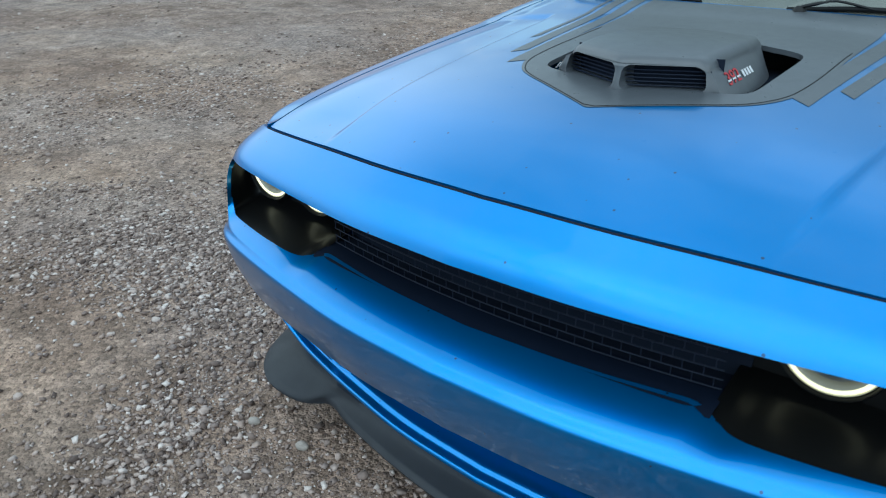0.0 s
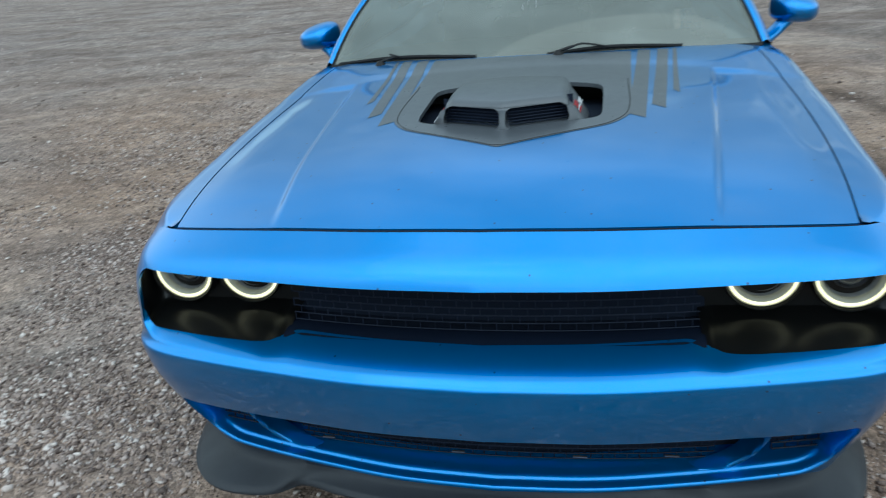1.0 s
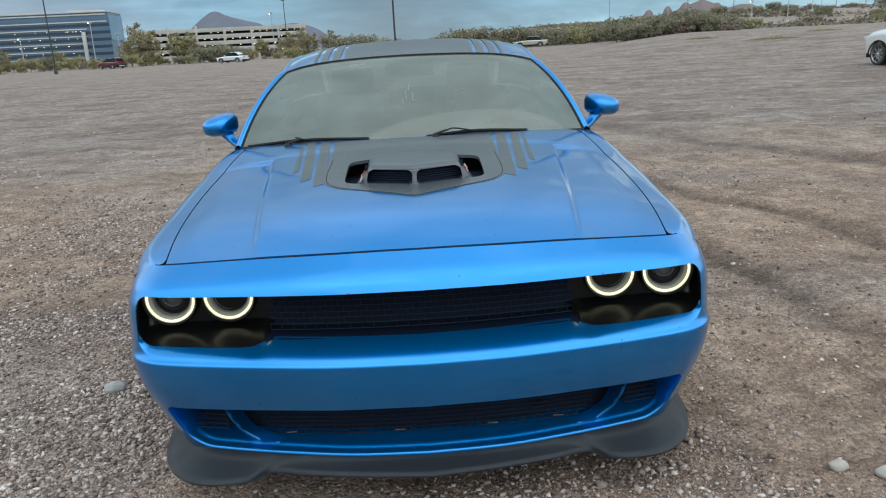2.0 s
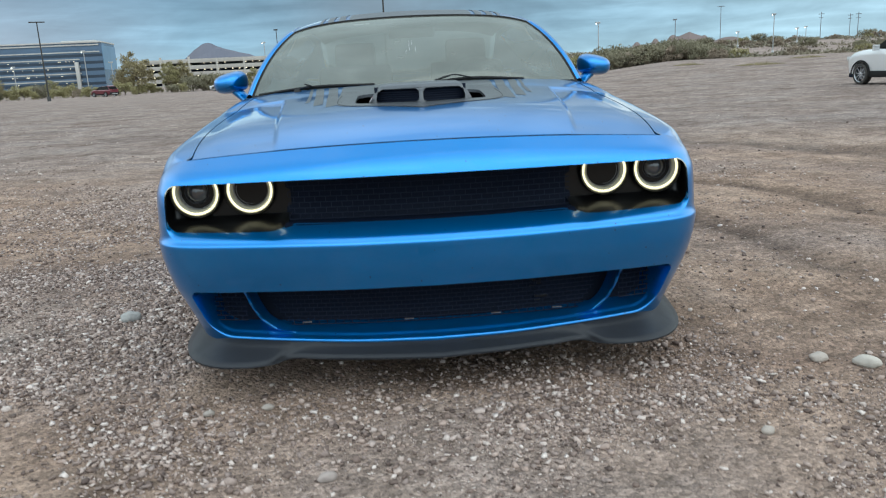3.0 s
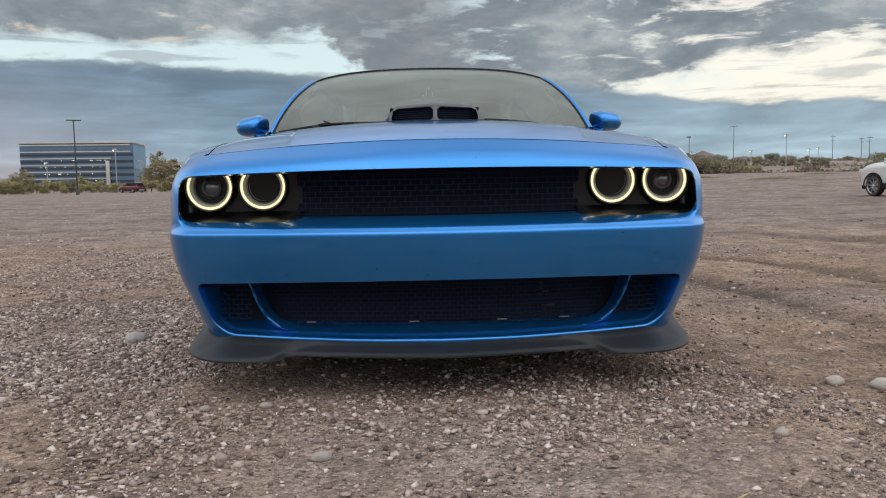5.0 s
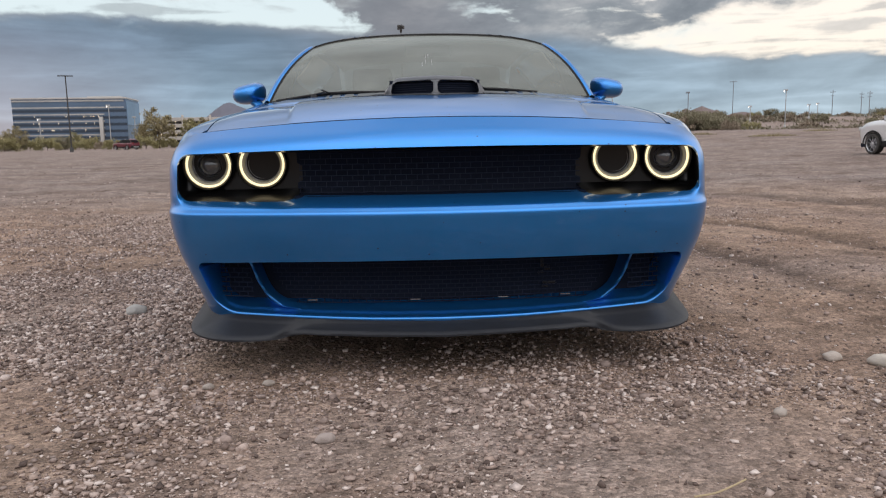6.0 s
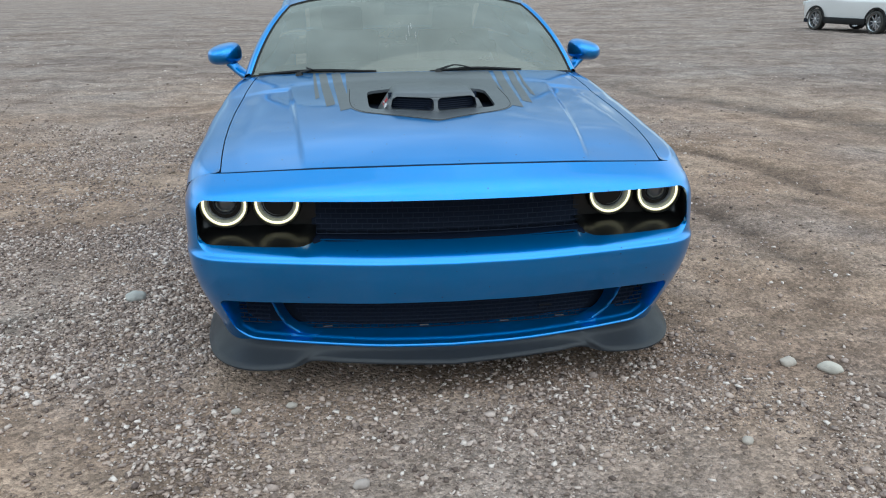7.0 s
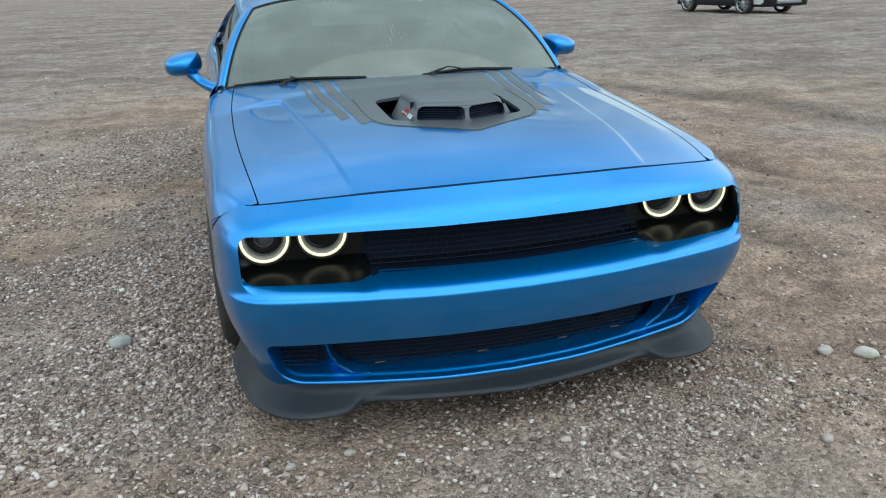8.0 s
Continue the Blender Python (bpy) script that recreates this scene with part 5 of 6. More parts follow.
patch = tex("ShaderNodeTexNoise", Scale=0.45, Detail=6.0, Roughness=0.6)
clump = tex("ShaderNodeTexNoise", Scale=2.6, Detail=8.0, Roughness=0.65)
sand = tex("ShaderNodeTexNoise", Scale=45.0, Detail=6.0, Roughness=0.8)
peb = tex("ShaderNodeTexVoronoi", Scale=60.0)
peb2 = tex("ShaderNodeTexVoronoi", Scale=140.0)
streak = node(t, "ShaderNodeTexNoise", Scale=1.0, Detail=7.0, Roughness=0.62)
squeeze = node(t, "ShaderNodeMapping")
squeeze.inputs["Scale"].default_value = (0.38, 0.80, 1.0)
squeeze.inputs["Rotation"].default_value = (0, 0, radians(12))
t.links.new(where, squeeze.inputs["Vector"])
t.links.new(squeeze.outputs[0], streak.inputs["Vector"])
dirt = mix_colour(t, ramp_node(t, clump.outputs[0], [(0.32, 0.0), (0.70, 1.0)]), (0.264, 0.176, 0.126), (0.481, 0.342, 0.258))
grey = mix_colour(t, ramp_node(t, sand.outputs[0], [(0.35, 0.0), (0.68, 1.0)]), (0.206, 0.157, 0.132), (0.478, 0.376, 0.330))
base = mix_colour(t, ramp_node(t, patch.outputs[0], [(0.45, 0.0), (0.66, 1.0)]), dirt, grey)
base = mix_colour(t, math_node(t, "MULTIPLY", ramp_node(t, streak.outputs[0], [(0.38, 1.0), (0.54, 0.0)]), 0.42), base, (0.112, 0.068, 0.055))
base = mix_colour(t, math_node(t, "MULTIPLY", ramp_node(t, streak.outputs[0], [(0.55, 0.0), (0.70, 1.0)]), 0.28), base, (0.36, 0.31, 0.27))
mottle = tex("ShaderNodeTexNoise", Scale=1.5, Detail=8.0, Roughness=0.72, Distortion=0.6)
base = mix_colour(t, 0.8, base, ramp_node(t, mottle.outputs[0], [(0.36, 0.62), (0.47, 0.94), (0.56, 1.0), (0.70, 1.22)]), "MULTIPLY")
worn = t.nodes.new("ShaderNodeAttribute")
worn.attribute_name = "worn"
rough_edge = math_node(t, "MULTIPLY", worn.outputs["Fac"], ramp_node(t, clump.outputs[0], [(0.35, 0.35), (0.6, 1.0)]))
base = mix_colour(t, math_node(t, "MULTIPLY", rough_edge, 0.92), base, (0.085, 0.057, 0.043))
bare = t.nodes.new("ShaderNodeAttribute")
bare.attribute_name = "bare"
soil = mix_colour(t, ramp_node(t, clump.outputs[0], [(0.34, 0.0), (0.66, 1.0)]), (0.161, 0.132, 0.123), (0.331, 0.280, 0.260))
soil = mix_colour(t, math_node(t, "MULTIPLY", ramp_node(t, streak.outputs[0], [(0.40, 1.0), (0.57, 0.0)]), 0.48), soil, (0.090, 0.057, 0.048))
base = mix_colour(t, math_node(t, "MULTIPLY", bare.outputs["Fac"], 0.70), base, soil)
tint = ramp_node(t, peb.outputs["Color"], [(0.1, 0.45), (0.5, 1.0), (0.9, 1.6)])
base = mix_colour(t, 0.55, base, tint, "MULTIPLY")
lump = tex("ShaderNodeTexNoise", Scale=7.0, Detail=7.0, Roughness=0.7)
base = mix_colour(t, 0.75, base, ramp_node(t, lump.outputs[0], [(0.32, 0.60), (0.50, 1.0), (0.68, 1.42)]), "MULTIPLY")
tint2 = ramp_node(t, peb2.outputs["Color"], [(0.1, 0.7), (0.9, 1.35)])
base = mix_colour(t, 0.6, base, tint2, "MULTIPLY")
t.links.new(base, p.inputs["Base Color"])
h = math_node(t, "ADD", math_node(t, "MULTIPLY", math_node(t, "SUBTRACT", 0.6, peb.outputs["Distance"]), 0.8), math_node(t, "MULTIPLY", sand.outputs[0], 0.6))
h = math_node(t, "ADD", h, math_node(t, "MULTIPLY", math_node(t, "SUBTRACT", 0.6, peb2.outputs["Distance"]), 0.35))
bump = node(t, "ShaderNodeBump", Strength=1.0, Distance=0.018)
t.links.new(h, bump.inputs["Height"])
t.links.new(bump.outputs[0], p.inputs["Normal"])

radii = np.concatenate([np.linspace(0, 9, 161), np.geomspace(9, 50, 130)[1:], np.geomspace(50, 4200, 70)[1:]])
spokes = 480
verts, faces = [(0, 0, ground_z(0, 0))], []
for r in radii[1:]:
    for k in range(spokes):
        a = 2 * math.pi * k / spokes
        x, y = r * math.cos(a), r * math.sin(a)
        verts.append((x, y, ground_z(x, y)))
for k in range(spokes):
    faces.append((0, 1 + k, 1 + (k + 1) % spokes))
for i in range(len(radii) - 2):
    b = 1 + i * spokes
    for k in range(spokes):
        k2 = (k + 1) % spokes
        faces.append((b + k, b + spokes + k, b + spokes + k2, b + k2))
lot = raw_mesh("ground", verts, faces, GROUND, smooth=True)
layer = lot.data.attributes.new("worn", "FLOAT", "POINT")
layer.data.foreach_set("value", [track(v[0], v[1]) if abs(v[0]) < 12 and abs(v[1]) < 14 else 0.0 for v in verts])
layer = lot.data.attributes.new("bare", "FLOAT", "POINT")
layer.data.foreach_set("value", [step((math.hypot(v[0], v[1] + 1) - 5.0 + 2.0 * noise.noise(Vector((v[0] * 0.25, v[1] * 0.25, 7.0)))) / 9.0) for v in verts])
tagged(lot, "brown dirt lot with loose grey gravel and worn tyre tracks", "ground", kind="structure")

# ---- loose stones ----
STONE = bpy.data.materials.new("loose_gravel_stone")
STONE.use_nodes = True
t = STONE.node_tree
p = t.nodes["Principled BSDF"]
p.inputs["Roughness"].default_value = 0.85
p.inputs["Specular IOR Level"].default_value = 0.3
geo = t.nodes.new("ShaderNodeNewGeometry")
where = t.nodes.new("ShaderNodeTexCoord").outputs["Object"]
grain = node(t, "ShaderNodeTexNoise", Scale=90.0, Detail=5.0, Roughness=0.7)
t.links.new(where, grain.inputs["Vector"])
kind_c = ramp_node(t, geo.outputs["Random Per Island"], [(0.0, (0.100, 0.072, 0.062)), (0.22, (0.203, 0.146, 0.122)), (0.45, (0.301, 0.237, 0.210)), (0.62, (0.387, 0.288, 0.240)), (0.85, (0.478, 0.384, 0.341)), (1.0, (0.664, 0.574, 0.526))])
t.links.new(mix_colour(t, 0.5, kind_c, ramp_node(t, grain.outputs[0], [(0.25, 0.55), (0.75, 1.45)]), "MULTIPLY"), p.inputs["Base Color"])
b = node(t, "ShaderNodeBump", Strength=0.4, Distance=0.003)
t.links.new(grain.outputs[0], b.inputs["Height"])
t.links.new(b.outputs[0], p.inputs["Normal"])


def pebble_shapes(n, level, rng):
    shapes = []
    for k in range(n):
        q = bmesh.new()
        if level == 0:
            bmesh.ops.create_cube(q, size=1.25)
            bmesh.ops.triangulate(q, faces=q.faces)
        else:
            bmesh.ops.create_icosphere(q, subdivisions=level, radius=1.0)
        pts = np.array([v.co[:] for v in q.verts])
        fs = np.array([[v.index for v in f.verts] for f in q.faces])
        q.free()
        pts = pts * (1 + rng.uniform(-0.30, 0.30, (len(pts), 1))) + (rng.normal(0, 0.16, pts.shape) if level == 0 else 0)
        pts *= np.array([1.0, rng.uniform(0.55, 0.95), rng.uniform(0.30, 0.65)])
        shapes.append((pts, fs))
    return shapes


def scatter(name, spots, sizes, label, level=1, seed=3):
    """Joins many small stones, one at each spot, into a single mesh."""
    rng = np.random.default_rng(seed)
    shapes = pebble_shapes(24, level, rng)
    vs_, fs_, base_ = [], [], 0
    for (x, y), s in zip(spots, sizes):
        pts, fs = shapes[rng.integers(24)]
        a, tilt = rng.uniform(0, 6.283), rng.normal(0, 0.5 if level == 0 else 0.25)
        c, d = math.cos(a), math.sin(a)
        q = pts * s
        q = np.stack([q[:, 0], q[:, 1] * math.cos(tilt) - q[:, 2] * math.sin(tilt), q[:, 1] * math.sin(tilt) + q[:, 2] * math.cos(tilt)], 1)
        vs_.append(np.stack([q[:, 0] * c - q[:, 1] * d + x, q[:, 0] * d + q[:, 1] * c + y, q[:, 2] + ground_z(x, y) + s * 0.30], 1))
        fs_.append(fs + base_)
        base_ += len(pts)
    me = bpy.data.meshes.new(name)
    v_, f_ = np.concatenate(vs_), np.concatenate(fs_)
    me.vertices.add(len(v_))
    me.vertices.foreach_set("co", v_.ravel())
    me.loops.add(f_.size)
    me.loops.foreach_set("vertex_index", f_.ravel().astype(np.int32))
    me.polygons.add(len(f_))
    me.polygons.foreach_set("loop_start", np.arange(0, f_.size, 3, dtype=np.int32))
    me.update(calc_edges=True)
    me.validate()
    me.materials.append(STONE)
    return tagged(new(name, me), label, "gravel", kind="stuff")


def grit(x, y):
    """How thickly gravel lies: in drifts beside the car, thin on the driven dirt."""
    n1, n2 = noise.noise(Vector((x * 0.55 + 3, y * 0.55, 0))), noise.noise(Vector((x * 1.9, y * 1.9, 5)))
    g_ = 0.12 + 0.85 * n1 + 0.45 * n2
    g_ += 0.50 * step((-0.50 - x) / 0.55) * step((y + 0.75) / 0.5) * (0.65 + 0.6 * n2)
    g_ += 0.45 * math.exp(-((x + 2.2) / 0.65) ** 2 - ((y - 0.35) / 0.40) ** 2) + 0.35 * math.exp(-((x + 0.85) / 0.30) ** 2 - ((y + 0.22) / 0.25) ** 2)
    g_ -= (0.75 + 0.5 * n2) * math.exp(-((x + 1.38) / 0.32) ** 2 - ((y + 0.12) / 0.32) ** 2) + 0.6 * math.exp(-((x + 2.85) / 0.5) ** 2 - ((y - 1.2) / 0.35) ** 2)
    g_ -= 0.9 * math.exp(-((x + 1.25) / 0.45) ** 2 - ((y + 1.0) / 0.5) ** 2)
    g_ += 0.30 * math.exp(-((x + 0.1) / 0.9) ** 2 - ((y + 0.15) / 0.35) ** 2)
    g_ += (-0.10 + 0.40 * n2) * step((-0.25 - y) / 0.4) * step((1.3 - abs(x)) / 0.5)
    g_ -= 0.50 * step((x + 0.15) / 0.6) * step((-0.22 - y) / 0.35) * (1 - 0.9 * n2)
    g_ -= 0.22 * step((x - 0.8) / 0.5) * step((y + 0.3) / 0.4)
    g_ *= 1 - 0.8 * track(x, y)
    return min(max(g_, 0.04), 1.0)


rng = np.random.default_rng(11)
spots, sizes = [], []
while len(spots) < 138000:
    x, y = rng.normal(-0.2, 2.0), rng.uniform(-2.5, 6.0)
    if rng.random() < grit(x, y) * (1.0 if y < 2.5 else 0.5):
        spots.append((x, y))
        sizes.append(min((0.0026 + 0.0015 * step((-0.4 - x) / 0.5)) * math.exp(rng.exponential(0.47)), 0.014))
scatter("gravel", spots, sizes, "loose angular grey and brown gravel on the dirt lot", 0)
spots, sizes = [], []
while len(spots) < 9000:
    x, y = rng.normal(-0.2, 2.3), rng.uniform(-2.4, 6.5)
    if rng.random() < grit(x, y) + 0.10:
        spots.append((x, y))
        sizes.append(min(0.0056 * math.exp(rng.exponential(0.36)), 0.020))
scatter("pebbles", spots, sizes, "scattered larger pebbles on the dirt lot", 1, 5)
spots, sizes = [], []
while len(spots) < 16000:
    a, r = rng.uniform(0, 6.283), 5.0 + 24 * rng.random() ** 1.3
    x, y = r * math.cos(a), r * math.sin(a)
    if y > -3 and rng.random() < grit(x * 0.5, y * 0.5):
        spots.append((x, y))
        sizes.append(min(0.006 * math.exp(rng.exponential(0.42)), 0.022))
scatter("far_gravel", spots, sizes, "gravel scattered over the far lot", 0, 7)


def cobble(x, y, sx, sy, sz, turn, colour, label, seed):
    q = bmesh.new()
    bmesh.ops.create_icosphere(q, subdivisions=3, radius=1.0)
    for v in q.verts:
        k = 1 + 0.20 * noise.noise(v.co * 1.3 + Vector((seed, 0, 0))) + 0.03 * noise.noise(v.co * 4 + Vector((seed, 2, 0)))
        v.co = Vector((v.co.x * sx * k, v.co.y * sy * k, v.co.z * sz * k))
    ob = part("stone", q, material("river_stone", colour, rough=0.8, vary=0.6, scale=25, bump=0.3, bump_scale=120))
    ob.matrix_basis = pose(x, y, ground_z(x, y) + sz * 0.62, 0, 0, turn)
    return tagged(ob, label, "stone", "stones on the lot")


cobble(-1.36, 0.985, 0.046, 0.032, 0.028, 10, (0.37, 0.36, 0.34), "smooth grey river stone lying in the gravel", 1)
cobble(1.450, -0.020, 0.043, 0.030, 0.024, -35, (0.50, 0.45, 0.39), "large pale rounded stone beside the tyre track", 2)
cobble(1.318, 0.045, 0.034, 0.026, 0.018, 20, (0.43, 0.37, 0.32), "small pale rounded stone", 3)
cobble(-0.566, -0.044, 0.020, 0.015, 0.010, 0, (0.40, 0.345, 0.30), "small flat pale pebble", 4)
cobble(-0.327, -0.519, 0.026, 0.018, 0.014, 15, (0.36, 0.30, 0.27), "small brown rounded stone", 5)
cobble(0.905, -0.44, 0.022, 0.017, 0.013, 40, (0.40, 0.345, 0.30), "small grey stone on bare dirt", 6)
cobble(-0.752, -0.059, 0.018, 0.014, 0.010, 30, (0.38, 0.33, 0.29), "small grey pebble beside the splitter", 7)
bm = bmesh.new()
rod(bm, spline([(0.495, -0.91, 0.008), (0.54, -0.905, 0.012), (0.585, -0.885, 0.016), (0.624, -0.866, 0.022)], 14), [0.0022] * 14, 6)
twig = part("twig", bm, material("dry_straw", (0.42, 0.33, 0.20), rough=0.8, vary=0.4, scale=60))
tagged(twig, "dry straw-coloured twig on the dirt", "twig")

# ---- plants ----
# leaf colours brightened and greyed, with distance haze included in them
LEAF = []
for k, c in enumerate(((0.290, 0.240, 0.125), (0.235, 0.212, 0.135), (0.310, 0.275, 0.130), (0.290, 0.228, 0.165))):
    LEAF.append(material("hazy_desert_leaf", c, rough=0.75, vary=0.8, scale=1.2, second=tuple(q * 0.6 for q in c)))
BARK = material("grey_brown_bark", (0.13, 0.10, 0.08), rough=0.9, vary=0.6, scale=6, bump=0.5, bump_scale=20)
DRY = material("dry_grass", (0.30, 0.25, 0.14), rough=0.9, vary=0.6, scale=3)


def crown(spread, height, low, clumps, leaves, size, seed):
    """Many small leaf blades in uneven clumps; returns vertices and faces."""
    g = np.random.default_rng(seed)
    vs_, fs_ = [], []
    for _ in range(clumps):
        a, r = g.uniform(0, 6.283), spread * math.sqrt(g.random()) * 0.85
        c = np.array([r * math.cos(a), r * math.sin(a), low + (height - low) * g.beta(1.6, 1.5) * (1 - 0.45 * (r / spread) ** 2)])
        rad = spread * g.uniform(0.14, 0.32)
        for _ in range(leaves):
            d = g.normal(0, 1, 3)
            q = c + d / np.linalg.norm(d) * rad * g.random() ** 0.4 * np.array([1, 1, 0.75])
            u_, w_ = g.normal(0, 1, 3), g.normal(0, 1, 3)
            u_ /= np.linalg.norm(u_)
            w_ = w_ - u_ * (w_ @ u_)
            w_ /= np.linalg.norm(w_)
            s = size * g.uniform(0.5, 1.3)
            n0 = len(vs_)
            vs_ += [tuple(q + u_ * s), tuple(q + w_ * s * 0.45), tuple(q - u_ * s), tuple(q - w_ * s * 0.45)]
            fs_.append((n0, n0 + 1, n0 + 2, n0 + 3))
    return vs_, fs_


def tree(name, label, spread, height, low, leaf, seed, clumps=60, leaves=60, size=0.14):
    top = thing(name, label, "tree" if low > 0.8 else "bush")
    g = np.random.default_rng(seed)
    bm_ = bmesh.new()
    lean = g.normal(0, 0.12)
    rod(bm_, [(0, 0, -0.2), (lean * 0.3, 0, height * 0.2), (lean, 0.1, height * 0.42), (lean * 1.4, 0.1, height * 0.62)], [0.045 * height * 0.5, 0.035 * height * 0.5, 0.025 * height * 0.5, 0.008 * height], 8)
    for k in range(7):
        a, z0 = g.uniform(0, 6.283), height * g.uniform(0.15, 0.45)
        r = spread * g.uniform(0.5, 0.85)
        rod(bm_, [(lean * z0 / height, 0, z0), (r * 0.45 * math.cos(a), r * 0.45 * math.sin(a), z0 + height * 0.18), (r * math.cos(a), r * math.sin(a), z0 + height * g.uniform(0.28, 0.45))], [0.012 * height, 0.008 * height, 0.003 * height], 6)
    part("trunk", bm_, BARK, top)
    vs_, fs_ = crown(spread, height, low, clumps, leaves, size, seed)
    raw_mesh("crown", vs_, fs_, leaf, top)
    return top


def away(dx, dy, d):
    k = d / math.hypot(dx, dy)
    return dx * k, dy * k - 2.4


def put_copy(ob, x, y, turn, scale=1.0):
    ob2 = copy_thing(ob, pose(x, y, ground_z(x, y), 0, 0, turn))
    ob2.scale = (scale, scale, scale)
    return ob2


tall = tree("desert_tree", "olive green desert tree at the edge of the lot", 2.6, 5.6, 1.2, LEAF[0], 21, 70, 70)
tall2 = tree("desert_tree", "thin brownish desert tree at the edge of the lot", 2.0, 5.4, 1.3, LEAF[2], 22, 60, 60)
shrub = tree("shrub", "yellow-green desert shrub at the edge of the lot", 2.3, 2.3, 0.2, LEAF[2], 23, 50, 60)
shrub2 = tree("shrub", "dark green rounded desert shrub at the edge of the lot", 2.6, 3.1, 0.3, LEAF[1], 24, 60, 60)
shrub3 = tree("shrub", "grey-brown dry desert shrub", 2.0, 2.0, 0.1, LEAF[3], 25, 40, 60)
kinds = (tall, tall2, shrub, shrub2, shrub3)
x, y = away(-0.318, 0.947, 138)
tall.matrix_basis = pose(x, y, 0, 0, 0, 30) @ Matrix.Diagonal((1.25, 1.25, 1.25, 1))
x, y = away(-0.283, 0.96, 138)
tall2.matrix_basis = pose(x, y, 0, 0, 0, 80)
x, y = away(-0.47, 0.88, 132)
shrub.matrix_basis = pose(x, y, 0, 0, 0, 10)
x, y = away(-0.24, 0.97, 134)
shrub2.matrix_basis = pose(x, y, 0, 0, 0, 120)
x, y = away(0.40, 0.915, 118)
shrub3.matrix_basis = pose(x, y, 0, 0, 0, 160)
g = np.random.default_rng(5)
# left belt in front of the buildings
for dx in np.linspace(-0.62, -0.10, 46):
    d = g.uniform(126, 150)
    k = kinds[g.choice([2, 2, 2, 3, 4])]
    x, y = away(dx + g.normal(0, 0.004), math.sqrt(1 - dx * dx), d)
    put_copy(k, x, y, g.uniform(0, 360), g.uniform(0.45, 0.95))
for dx, d, s, k in ((-0.333, 142, 0.8, tall), (-0.272, 140, 0.95, tall), (-0.405, 146, 0.6, tall2), (-0.46, 140, 0.75, tall), (-0.49, 138, 0.6, tall2), (-0.155, 140, 0.8, tall), (-0.185, 142, 0.7, tall2), (-0.13, 138, 0.9, tall), (-0.10, 140, 0.8, tall),
                    (-0.21, 140, 0.75, shrub2), (-0.228, 136, 0.95, shrub2)):
    x, y = away(dx, math.sqrt(1 - dx * dx), d)
    put_copy(k, x, y, g.uniform(0, 360), s)
# hidden middle and the right belt
for dx in np.linspace(-0.08, 0.27, 34):
    x, y = away(dx + g.normal(0, 0.004), math.sqrt(1 - dx * dx), g.uniform(112, 135))
    put_copy(kinds[g.choice([2, 3, 3, 4])], x, y, g.uniform(0, 360), g.uniform(0.6, 1.15))
# a thick clump of olive bushes behind the crest
for dx in np.linspace(0.262, 0.388, 20):
    for d, size in ((g.uniform(84, 92), 0.95), (g.uniform(93, 104), 1.12)):
        x, y = away(dx + g.normal(0, 0.003), math.sqrt(1 - dx * dx), d)
        put_copy(kinds[g.choice([3, 4, 3])], x, y, g.uniform(0, 360), size * g.uniform(0.58, 0.92) * (1 - 0.45 * max(0, (dx - 0.36) / 0.028)))
for dx in np.linspace(0.37, 0.75, 60):
    d = g.uniform(112, 260)
    x, y = away(dx + g.normal(0, 0.006), math.sqrt(max(1 - dx * dx, 0.1)), d)
    put_copy(kinds[g.choice([2, 3, 4, 4, 3])], x, y, g.uniform(0, 360), g.uniform(0.35, 0.85))
for dx in np.linspace(0.40, 0.72, 30):
    x, y = away(dx + g.normal(0, 0.006), math.sqrt(max(1 - dx * dx, 0.1)), g.uniform(205, 300))
    put_copy(kinds[g.choice([3, 4, 3, 4])], x, y, g.uniform(0, 360), g.uniform(0.6, 1.1))


def scrub():
    """Low dry desert scrub all over the slope beyond the lot."""
    q = np.random.default_rng(77)
    vs_, fs_ = [], []
    while len(fs_) < 42000:
        dx, d = q.uniform(0.12, 0.78), q.uniform(112, 320)
        x_, y_ = away(dx, math.sqrt(1 - dx * dx), d)
        if noise.noise(Vector((x_ * 0.05, y_ * 0.05, 3.0))) < -0.12:
            continue
        z_, s = ground_z(x_, y_), q.uniform(0.25, 0.75)
        for _ in range(12):
            p_ = np.array([x_, y_, z_]) + q.normal(0, 1, 3) * np.array([s, s, s * 0.35]) + np.array([0, 0, s * 0.4])
            u_, w_ = q.normal(0, 1, 3), q.normal(0, 1, 3)
            u_ *= 0.30 / np.linalg.norm(u_)
            w_ *= 0.20 / np.linalg.norm(w_)
            n0 = len(vs_)
            vs_ += [tuple(p_ + u_), tuple(p_ + w_), tuple(p_ - u_), tuple(p_ - w_)]
            fs_.append((n0, n0 + 1, n0 + 2, n0 + 3))
    ob = raw_mesh("desert_scrub", vs_, fs_, material("dry_scrub_leaf", (0.22, 0.18, 0.13), rough=0.9, vary=0.9, scale=0.3, second=(0.13, 0.125, 0.085)))
    return tagged(ob, "low dry brown scrub covering the slope beyond the lot", "scrub", kind="stuff")


scrub()


